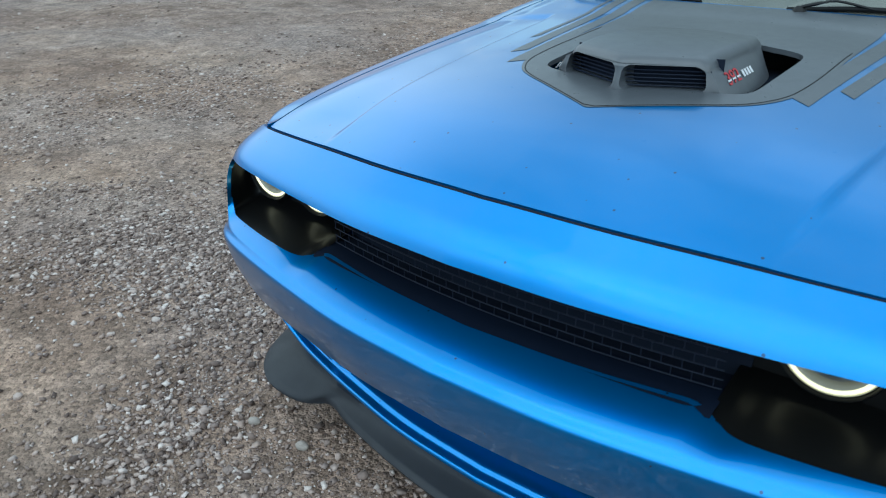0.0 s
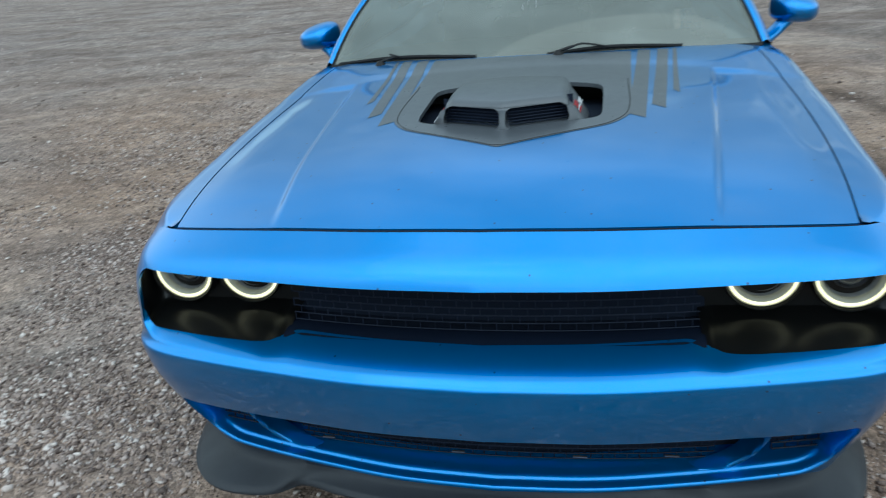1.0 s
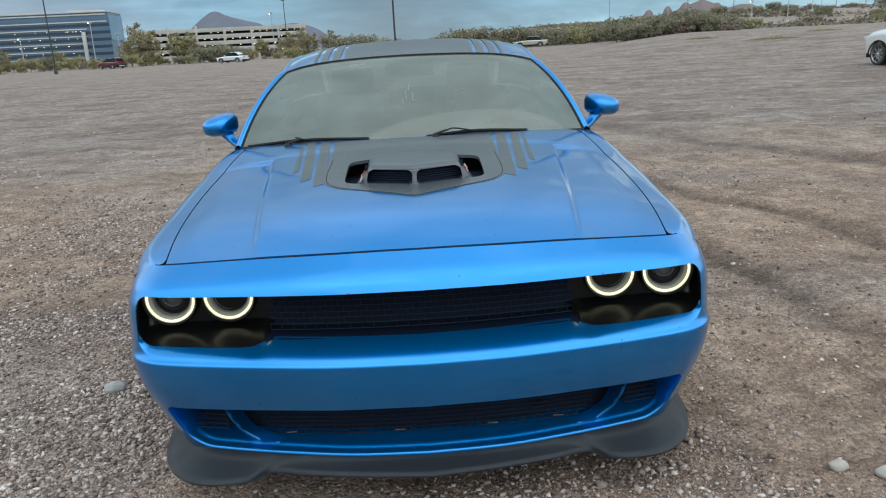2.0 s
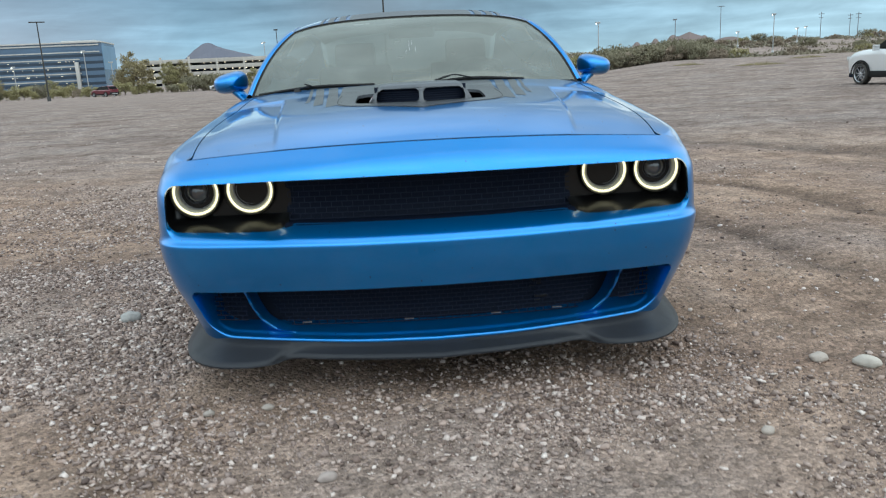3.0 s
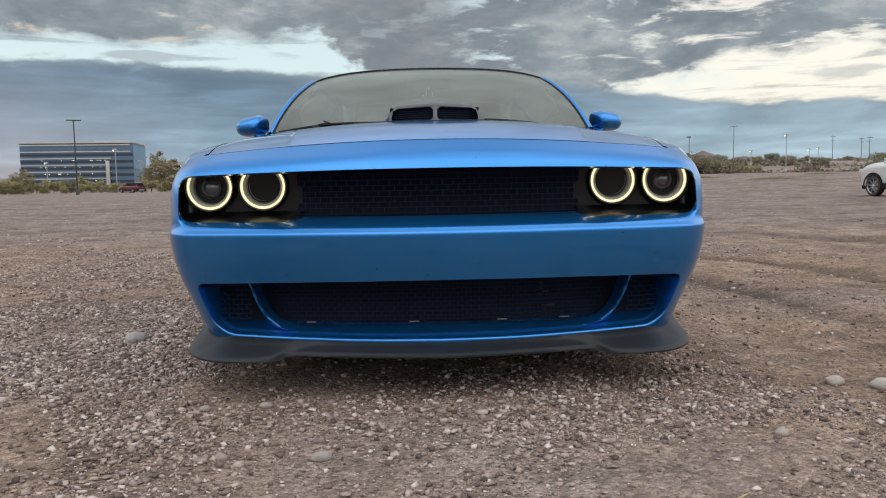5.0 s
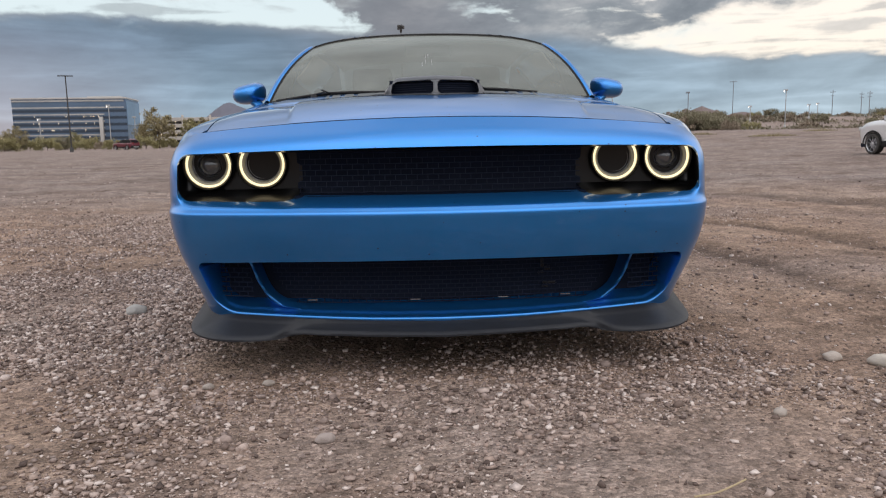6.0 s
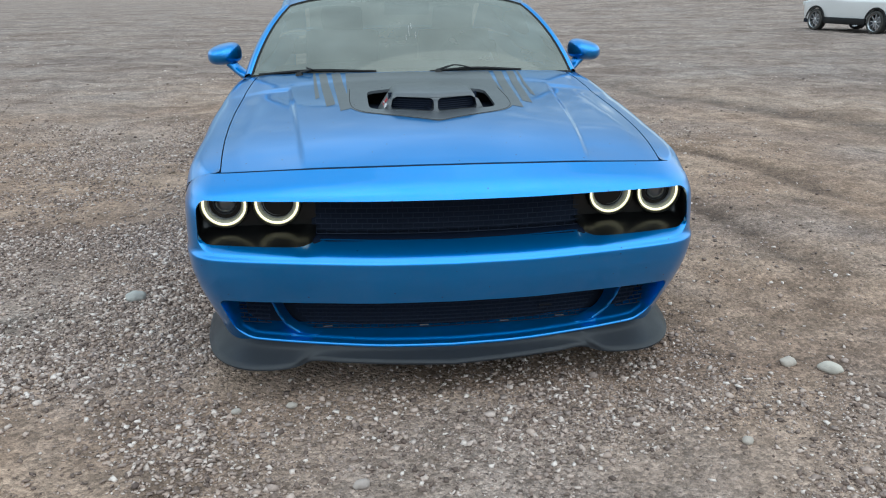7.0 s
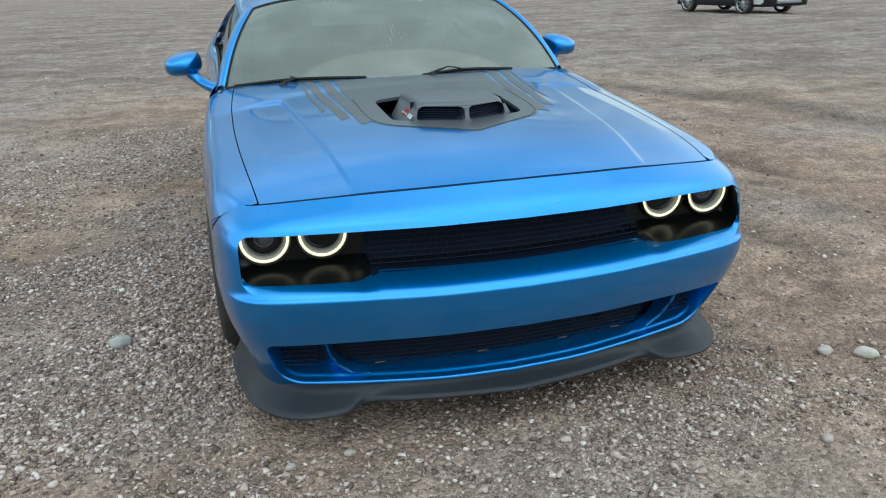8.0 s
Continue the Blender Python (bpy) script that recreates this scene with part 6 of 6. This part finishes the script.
def tuft(x, y, spread, n, seed):
    q = np.random.default_rng(seed)
    vs_, fs_ = [], []
    for _ in range(n):
        a, r = q.uniform(0, 6.283), spread * math.sqrt(q.random())
        px, py, hh = r * math.cos(a) * 1.6, r * math.sin(a), q.uniform(0.08, 0.26) * (1.2 - r / spread)
        b = q.uniform(0, 6.283)
        w = 0.02
        k = len(vs_)
        vs_ += [(px - w * math.cos(b), py - w * math.sin(b), 0), (px + w * math.cos(b), py + w * math.sin(b), 0), (px + q.normal(0, 0.08), py + q.normal(0, 0.08), hh)]
        fs_.append((k, k + 1, k + 2))
    ob = raw_mesh("grass_tuft", vs_, fs_, DRY)
    ob["kind"] = "stuff"
    ob.matrix_basis = pose(x, y, ground_z(x, y))
    return tagged(ob, "low tuft of dry yellow grass on the dirt", "grass", "grass tufts")


x, y = away(0.425, 0.905, 53)
tuft(x, y, 1.1, 900, 1)
x, y = away(0.35, 0.937, 57)
tuft(x, y, 0.7, 400, 2)
x, y = away(0.47, 0.883, 60)
tuft(x, y, 0.8, 400, 3)

# ---- buildings ----
WALL = material("pale_precast_band", (0.52, 0.50, 0.47), rough=0.8, vary=0.4, scale=0.6, bump=0.1, bump_scale=4)
CURTAIN = material("blue_curtain_glass", (0.085, 0.140, 0.220), rough=0.18, vary=0.5, scale=0.4, spec=0.9)
CURTAIN_DARK = material("dark_curtain_glass", (0.022, 0.034, 0.056), rough=0.15, vary=0.5, scale=0.3, spec=0.8)
CONCRETE = material("cast_concrete", (0.44, 0.41, 0.37), rough=0.85, vary=0.5, scale=0.8, bump=0.15, bump_scale=5)
LAMPLIT = material("lit_lamp_lens", (1, 0.9, 0.7), rough=0.4, emit=(1.0, 0.86, 0.62), emit_power=1.6, vary=0.02)
LAMPCOOL = material("lit_street_lamp_lens", (1, 1, 1), rough=0.4, emit=(1.0, 0.97, 0.9), emit_power=4.0, vary=0.02)
GALV = material("galvanised_pole", (0.42, 0.42, 0.42), rough=0.5, metal=0.4, vary=0.3, scale=3)
# dark pole colour lightened to grey to stand in for distance haze
GREYPOLE = material("hazed_grey_pole", (0.17, 0.17, 0.18), rough=0.6, vary=0.3, scale=3)
DARKPOLE = material("dark_bronze_pole", (0.03, 0.028, 0.026), rough=0.5, vary=0.3, scale=3)


def office(x, y, turn, length, depth, height):
    top = thing("office_building", "six-storey glass office building with pale floor bands", "building", at=(x, y, 0), turn=turn)
    bm_ = bmesh.new()
    block(bm_, 0, length, 0, depth, -1, height)
    part("wall", bm_, CURTAIN, top)
    n = 7
    for k in range(1, n + 1):
        z = height * k / n
        b_ = bmesh.new()
        x0 = 0
        block(b_, x0, length * (0.80 if k < n - 1 else 0.98), -0.5, 0.0 - 0.02, z - (1.10 if k < n else 1.2), z - 0.60, 0.05)
        part("floor_band", b_, WALL, top)
        b_ = bmesh.new()
        block(b_, 0.02, length - 0.02, -0.12, -0.02, z - height / n + 0.2, z - 1.8)
        part("window_strip", b_, CURTAIN_DARK if k < n else CURTAIN, top)
    b_ = bmesh.new()
    block(b_, length + 0.02, length + 0.3, 0.2, depth, height * 0.45, height - 1.2)
    part("glass_end", b_, material("pale_blue_glass", (0.16, 0.27, 0.40), rough=0.1, vary=0.4, scale=0.3, spec=0.9), top)
    b_ = bmesh.new()
    block(b_, length * 0.76, length * 0.79, -2.5, -0.6, -1, height * 0.62, 0.1)
    part("stair_wall", b_, WALL, top)
    b_ = bmesh.new()
    block(b_, -0.3, length + 0.3, -0.7, depth + 0.3, height + 0.02, height + 0.7, 0.1)
    block(b_, length * 0.62, length * 0.92, depth * 0.3, depth * 0.8, height + 0.7, height + 1.7, 0.1)
    part("parapet", b_, WALL, top)
    b_ = bmesh.new()
    q = np.random.default_rng(9)
    for _ in range(34):
        lx, k = q.uniform(9, length * 0.75), q.integers(2, 6)
        z = height * k / n - 1.9
        block(b_, lx, lx + q.uniform(0.25, 0.55), -0.30, -0.22, z, z + 0.16)
    part("office_light", b_, LAMPLIT, top)
    return top


office(-198, 379, 8, 53, 28, 23.4)


def garage(x, y, turn, length, levels, storey):
    top = thing("parking_garage", "open concrete parking garage with lit decks", "building", at=(x, y, 0), turn=turn)
    depth = 40
    # near-black block filling the decks, in place of their inner shade
    b_ = bmesh.new()
    block(b_, 0.5, length - 0.5, 6, depth, -1, levels * storey - 1)
    part("shade_core", b_, VOID, top)
    lit = np.random.default_rng(4)
    for k in range(levels + 1):
        z = k * storey
        b_ = bmesh.new()
        block(b_, 0, length, 0, depth, z - 0.45, z, 0.02)
        block(b_, 0, length, -0.1, 0.25, z - 0.6, z + 1.15, 0.03)
        part("deck", b_, CONCRETE, top)
        if k < levels:
            b_ = bmesh.new()
            for q in np.arange(2, length, 3.2):
                if lit.random() < 0.75:
                    yy = lit.uniform(1.5, 5)
                    block(b_, q, q + 0.55, yy, yy + 0.4, z + storey - 0.95, z + storey - 0.72)
            part("deck_light", b_, LAMPLIT, top)
    for q in np.arange(0, length + 1, length / 6):
        b_ = bmesh.new()
        block(b_, q - 0.5, q + 0.5, -0.4, 0.3, -1, levels * storey + (1.2 if int(q) % 2 else 2.2), 0.05)
        part("column", b_, CONCRETE, top)
    return top


garage(-122, 357, 13, 74, 4, 2.9)
low = garage(-262, 392, 5, 60, 2, 2.9)
low["label"] = "low concrete parking deck beside the office"


def mast(name, label, dx, dy, d, height, colour, head="bar", lit=False, radius=0.09):
    x_, y_ = away(dx, dy, d)
    height = max(height - max(ground_z(x_, y_), 0.0), 3.0)
    top = thing(name, label, "street lamp" if head != "cross" else "utility pole", "poles round the lot", at=(x_, y_, ground_z(x_, y_)), turn=math.degrees(math.atan2(-dx, dy)))
    b_ = bmesh.new()
    rod(b_, [(0, 0, -0.3), (0, 0, height * 0.5), (0, 0, height)], [radius, radius * 0.85, radius * 0.7], 10)
    turned(b_, [(radius * 2.4, -0.2), (radius * 2.4, 0.5), (radius * 2.0, 0.55), (radius * 0.9, 0.56)], 16)
    part("pole", b_, colour, top)
    b_ = bmesh.new()
    if head == "bar":
        block(b_, -0.85, 0.85, -0.12, 0.12, height - 0.02, height + 0.10, 0.03)
    elif head == "lamp":
        block(b_, -0.45, 0.30, -0.18, 0.18, height - 0.02, height + 0.22, 0.05)
    elif head == "cross":
        block(b_, -0.9, 0.9, -0.05, 0.05, height - 0.8, height - 0.62, 0.02)
        block(b_, -0.7, 0.7, -0.05, 0.05, height - 2.0, height - 1.85, 0.02)
    else:
        for a in range(4):
            block(b_, -0.12, 0.12, 0.10, 0.55, height - 0.30 + 0.22 * (a % 2), height - 0.02 + 0.22 * (a % 2), 0.04, pose(0, 0, 0, 0, 0, 45 + 90 * a))
        block(b_, -0.16, 0.16, -0.16, 0.16, height - 0.6, height + 0.25, 0.04)
    part("lamp_head" if head != "cross" else "cross_arm", b_, colour, top)
    if lit:
        b_ = bmesh.new()
        bmesh.ops.create_uvsphere(b_, u_segments=12, v_segments=8, radius=0.075)
        bmesh.ops.translate(b_, verts=b_.verts, vec=(-0.3, -0.25, height - 0.08))
        part("lamp_lens", b_, LAMPCOOL, top)
    return top


mast("street_lamp", "dark lamp post with a flat crossbar head", -0.4085, 0.9105, 103, 9.0, DARKPOLE, "bar")
mast("street_lamp", "pale lamp post with a lit head", -0.369, 0.929, 150, 7.6, GALV, "lamp", True)
mast("street_lamp", "pale lamp post with a lit head", -0.437, 0.899, 160, 5.6, GALV, "lamp", True)
mast("street_lamp", "short pale lamp post without light", -0.343, 0.939, 150, 5.6, GALV, "lamp")
mast("street_lamp", "pale lamp post with a lit head", -0.170, 0.985, 150, 8.0, GALV, "lamp", True)
mast("street_lamp", "slim dark lamp post", -0.154, 0.988, 150, 10.2, DARKPOLE, "lamp")
mast("floodlight_mast", "tall dark mast with a cluster of floodlights", -0.0195, 1.0, 100, 15.0, DARKPOLE, "cluster", radius=0.13)
mast("street_lamp", "pale lamp post with a lit head", 0.247, 0.969, 120, 7.0, GALV, "lamp", True)
mast("street_lamp", "slim grey lamp post", 0.335, 0.942, 150, 8.2, GREYPOLE, "lamp")
mast("street_lamp", "tall slim grey lamp post", 0.383, 0.922, 200, 13.0, GREYPOLE, "bar")
mast("street_lamp", "pale lamp post with a lit head", 0.437, 0.899, 150, 8.0, GALV, "lamp", True)
mast("utility_pole", "distant wooden utility pole with crossarms", 0.481, 0.876, 300, 14.8, GREYPOLE, "cross", radius=0.13)
mast("utility_pole", "distant wooden utility pole with crossarms", 0.507, 0.862, 330, 15.0, GREYPOLE, "cross", radius=0.13)
mast("utility_pole", "distant wooden utility pole with crossarms", 0.514, 0.858, 300, 14.0, GREYPOLE, "cross", radius=0.13)
for dx, d, hgt in ((0.402, 170, 4.2), (0.46, 190, 5.2), (0.468, 200, 6.2)):
    mast("street_lamp", "small far lamp post with a lit head", dx, math.sqrt(1 - dx * dx), d, hgt, GALV, "lamp", True)

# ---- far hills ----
# desert rock with the blue-grey of distance haze mixed into its colour
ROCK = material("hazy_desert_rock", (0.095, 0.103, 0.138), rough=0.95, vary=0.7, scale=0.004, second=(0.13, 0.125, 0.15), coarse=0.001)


def ridge(name, label, dx0, dx1, dist, profile, seed, rock=ROCK):
    """A hill mass with spurs; profile gives its height along the ridge."""
    f = profile if callable(profile) else ease(profile)
    nn, mm = 90, 18
    vs_, fs_ = [], []
    for i in range(nn + 1):
        s = i / nn
        dx = dx0 + (dx1 - dx0) * s
        for j in range(mm + 1):
            q = j / mm
            d = dist * (0.82 + 0.36 * q)
            x_, y_ = away(dx, math.sqrt(1 - dx * dx), d)
            fall = max(0.0, 1 - abs(q - 0.5) * 2) ** 0.9
            z_ = f(s) * fall * (1 + 0.22 * noise.fractal(Vector((x_ * 0.004, y_ * 0.004, seed)), 1.0, 2.0, 5))
            vs_.append((x_, y_, z_ - 3))
    for i in range(nn):
        for j in range(mm):
            k = i * (mm + 1) + j
            fs_.append((k, k + mm + 1, k + mm + 2, k + 1))
    return tagged(raw_mesh(name, vs_, fs_, rock), label, "mountain")


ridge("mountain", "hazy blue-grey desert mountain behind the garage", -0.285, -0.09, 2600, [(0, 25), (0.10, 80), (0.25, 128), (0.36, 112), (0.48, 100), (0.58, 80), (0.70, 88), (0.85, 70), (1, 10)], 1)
BUTTE = material("red_brown_desert_rock", (0.185, 0.125, 0.110), rough=0.95, vary=0.7, scale=0.01, second=(0.13, 0.10, 0.095), coarse=0.003)
DOMES = ((0.10, 0.10, 33), (0.17, 0.05, 40), (0.29, 0.045, 41), (0.40, 0.06, 45), (0.50, 0.08, 36), (0.59, 0.05, 42), (0.74, 0.17, 37))
ridge("mountain", "red-brown domed desert buttes on the horizon", 0.262, 0.44, 1500, lambda s_: max([12.0 * min(s_, 1 - s_) * 8] + [h_ * math.sqrt(max(0.0, 1 - ((s_ - c_) / w_) ** 2)) for c_, w_, h_ in DOMES]) if 0.01 < s_ < 0.97 else 2.0, 5, BUTTE)
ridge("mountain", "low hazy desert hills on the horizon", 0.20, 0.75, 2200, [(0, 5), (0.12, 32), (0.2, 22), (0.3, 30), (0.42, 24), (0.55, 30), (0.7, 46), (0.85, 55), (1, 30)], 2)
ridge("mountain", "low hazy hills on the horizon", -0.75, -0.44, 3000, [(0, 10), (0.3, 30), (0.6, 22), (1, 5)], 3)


# ---- other vehicles ----
def vehicle(name, label, length, width, height, body_mat, x, y, turn, tall=False, wheel_r=0.33, rims=ALLOY):
    """A parked car, nose along its own +y, resting on the ground."""
    top = thing(name, label, "car", "other parked vehicles", at=(x, y, ground_z(x, y)), turn=turn)
    L, W = length / 2, width / 2
    belt = 0.64 if tall else 0.62
    hood = ease([(-1, 0.62 * height), (-0.9, belt * height), (-0.3, belt * height), (0.4, (belt + (0.02 if tall else -0.01)) * height), (0.62, (0.645 if tall else 0.56) * height), (0.86, (0.575 if tall else 0.51) * height), (0.96, (0.49 if tall else 0.45) * height), (1.0, 0.38 * height)])
    wide = ease([(-1, 0.82), (-0.93, 0.92), (-0.6, 1.0), (0.5, 1.0), (0.85, 0.93), (0.95, 0.82), (1, 0.66)])
    foot_ = 0.30 if tall else 0.22
    ax = (-0.58, 0.60)

    def side_(s, q, side_sign):
        y_ = q * L
        z_ = foot_ + (hood(q) - foot_) * s
        x_ = W * wide(q) * (1 - 0.10 * (1 - s) ** 2 - 0.10 * max(0, s - 0.85) / 0.15)
        return Vector((side_sign * x_, y_, z_))

    def arch(x_, y_, z_):
        return min(math.hypot(y_ - a * L, z_ - wheel_r) for a in ax) - wheel_r * 1.14
    bm_ = bmesh.new()
    for sg in (-1, 1):
        b2, rim2 = skin(lambda q, s: side_(s, q, sg), np.linspace(-1, 1, 81), np.linspace(0, 1, 18), arch)
        sleeve(b2, rim2, (0.3, 1.0), lambda p_, s: Vector((p_.x - sg * 0.12 * s, p_.y, p_.z)))
        tmp = bpy.data.meshes.new("tmp")
        b2.to_mesh(tmp)
        b2.free()
        bm_.from_mesh(tmp)
        bpy.data.meshes.remove(tmp)
    qs = np.linspace(-1, 1, 41)
    loft(bm_, [[Vector((k * W * wide(q) * 0.9, q * L + 0.03 * L * (1 - k * k) * (q > 0.9), hood(q) + 0.02 * (1 - k * k))) for k in np.linspace(-1, 1, 13)] for q in qs])
    for q, sg in ((-1, -1), (1, 1)):
        loft(bm_, [[Vector((k * W * wide(q) * (0.9 + 0.1 * math.sin(s * 3)), q * L + sg * 0.06 * (1 - k * k), foot_ + (hood(q) - foot_) * s)) for k in np.linspace(-1, 1, 13)] for s in np.linspace(0, 1, 8)])
    bmesh.ops.remove_doubles(bm_, verts=bm_.verts, dist=0.01)
    part("body", bm_, body_mat, top, sharp=60)
    # cabin
    y0, y1, y2, y3 = (-0.95, -0.78, 0.06, 0.46) if tall else (-0.80, -0.45, 0.10, 0.48)
    cab = [(y0, belt), (y1, 0.97), ((y1 + y2) / 2, 1.0), (y2, 0.965), (y3, belt - 0.01)]
    rf = ease([(a * L, b * height) for a, b in cab])
    ys = np.linspace(y0 * L, y3 * L, 41)
    bm_ = bmesh.new()
    loft(bm_, [[Vector((k * W * (0.92 - 0.20 * (rf(y_) - belt * height) / ((1 - belt) * height)), y_, rf(y_) - 0.05 * abs(k) ** 4)) for k in np.linspace(-1, 1, 17)] for y_ in ys])
    part("roof", bm_, body_mat, top, sharp=70)
    for sg in (-1, 1):
        bm_ = bmesh.new()
        rows = []
        for y_ in np.linspace(y0 * L * 0.97, y3 * L * 0.95, 31):
            hi = rf(y_) - 0.05
            lo = min(belt * height - 0.01, hi)
            xa, xb = W * 0.905, W * (0.92 - 0.20 * (rf(y_) - belt * height) / ((1 - belt) * height))
            rows.append([Vector((sg * (xa + (xb - xa) * s + 0.004), y_, lo + (hi - lo) * s)) for s in np.linspace(0, 1, 6)])
        loft(bm_, rows)
        part("side_window", bm_, SIDE_GLASS, top)
        bm_ = bmesh.new()
        for q in (-0.50, 0.02):
            block(bm_, sg * W * 0.93 - 0.02, sg * W * 0.93 + 0.02, q * L * 0.6 - 0.03, q * L * 0.6 + 0.03, belt * height - 0.02, height * 0.93, 0.01, Matrix.Translation((-sg * 0.09 * W, 0, 0)))
        part("window_post", bm_, BLACK, top)
        bm_ = bmesh.new()
        block(bm_, sg * W * 1.0 - 0.02, sg * W * 1.0 + 0.13 * sg, 0.24 * L, 0.24 * L + 0.09, belt * height + 0.02, belt * height + 0.13, 0.03)
        part("door_mirror", bm_, body_mat, top)
        bm_ = bmesh.new()
        for a in ax:
            ang = np.linspace(-0.1, math.pi + 0.1, 20)
            loft(bm_, [[(sg * (W * 0.985 + d), a * L + wheel_r * k * math.cos(v), wheel_r + wheel_r * k * math.sin(v)) for v in ang] for k, d in ((1.12, 0.0), (1.13, 0.012), (1.28, 0.012), (1.30, -0.01))])
        block(bm_, sg * W * 0.95 - 0.03, sg * W * 0.95 + 0.03, ax[0] * L + wheel_r * 1.2, ax[1] * L - wheel_r * 1.2, foot_ - 0.06, foot_ + 0.12, 0.02)
        if tall:
            part("cladding", bm_, BLACK, top, "black plastic sill and arch cladding")
        else:
            part("sill", bm_, BLACK, top)
        for a in ax:
            w_ = wheel(sg * (W - 0.11), a * L, rims, r=0.355, width=0.22, spokes=9, parent=top)
            k = wheel_r / 0.355
            w_.matrix_basis = Matrix.Translation((0, a * L * (1 - k), 0)) @ Matrix.Diagonal((1, k, k, 1))
    bm_ = bmesh.new()
    block(bm_, -W * 0.86, W * 0.86, -L * 0.93, L * 0.9, foot_ - 0.08, foot_ + 0.05, 0.02)
    part("underbody", bm_, VOID, top)
    for q, m_, nm in ((-1, material("red_tail_lens", (0.28, 0.012, 0.014), rough=0.2, coat=1.0, vary=0.1), "tail_lamp"), (1, material("pale_lamp_lens", (0.6, 0.6, 0.6), rough=0.15, vary=0.1), "head_lamp")):
        for sg in (-1, 1):
            bm_ = bmesh.new()
            zl = 0.12 * height if tall and q < 0 else 0.0
            block(bm_, sg * W * 0.62 - 0.12, sg * W * 0.62 + 0.12, q * L - 0.08, q * L + 0.06, 0.46 * height + zl, 0.54 * height + zl, 0.03)
            part(nm, bm_, m_, top)
    bm_ = bmesh.new()
    block(bm_, -W * 0.86, W * 0.86, -L * 1.035, -L * 0.90, foot_ - 0.06, foot_ + (0.30 if tall else 0.20), 0.05)
    part("rear_valance", bm_, BLACK, top)
    if tall:
        bm_ = bmesh.new()
        block(bm_, -W * 0.55, W * 0.55, -L * 1.045, -L * 1.0, foot_ + 0.02, foot_ + 0.15, 0.02)
        part("skid_plate", bm_, ALLOY, top, "silver skid plate")
    bm_ = bmesh.new()
    loft(bm_, [[Vector((k * W * 0.72, ya * L + (-0.02 if ya < 0 else 0.012), za)) for k in np.linspace(-1, 1, 9)] for ya, za in ((y0 * 0.99, belt * height + 0.04), (y1 * 1.02, 0.945 * height))])
    part("rear_window", bm_, SIDE_GLASS, top)
    bm_ = bmesh.new()
    loft(bm_, [[Vector((k * W * 0.74, ya * L, za + 0.012)) for k in np.linspace(-1, 1, 9)] for ya, za in ((y3 * 0.96, belt * height + 0.02), ((y2 + y3) / 2, rf((y2 + y3) / 2 * L)), (y2 * 1.15, 0.955 * height))])
    part("windscreen", bm_, SIDE_GLASS, top)
    return top


WHITE = car_paint("white_paint", (0.70, 0.71, 0.72), (0.62, 0.63, 0.64), 0.1)
RED = car_paint("dark_red_paint", (0.13, 0.012, 0.026), (0.09, 0.01, 0.018), 0.2)
TAN = car_paint("pale_gold_paint", (0.46, 0.43, 0.36), (0.38, 0.35, 0.30), 0.2)
vehicle("compact_suv", "white compact SUV with black cladding parked on the gravel", 4.28, 1.78, 1.62, WHITE, 15.42, 20.30, 7.5, True, 0.33)
x, y = away(-0.354, 0.935, 124)
vehicle("hatchback", "dark red hatchback parked by the bushes", 4.2, 1.78, 1.52, RED, x, y, 60, True, 0.31)
x, y = away(-0.221, 0.975, 116)
vehicle("sedan", "white sedan parked by the bushes", 4.5, 1.80, 1.45, WHITE, x, y, 70, False, 0.31)
x, y = away(0.151, 0.988, 110)
vehicle("sedan", "pale gold sedan parked at the far edge of the lot", 4.7, 1.82, 1.45, TAN, x, y, 80, False, 0.31)
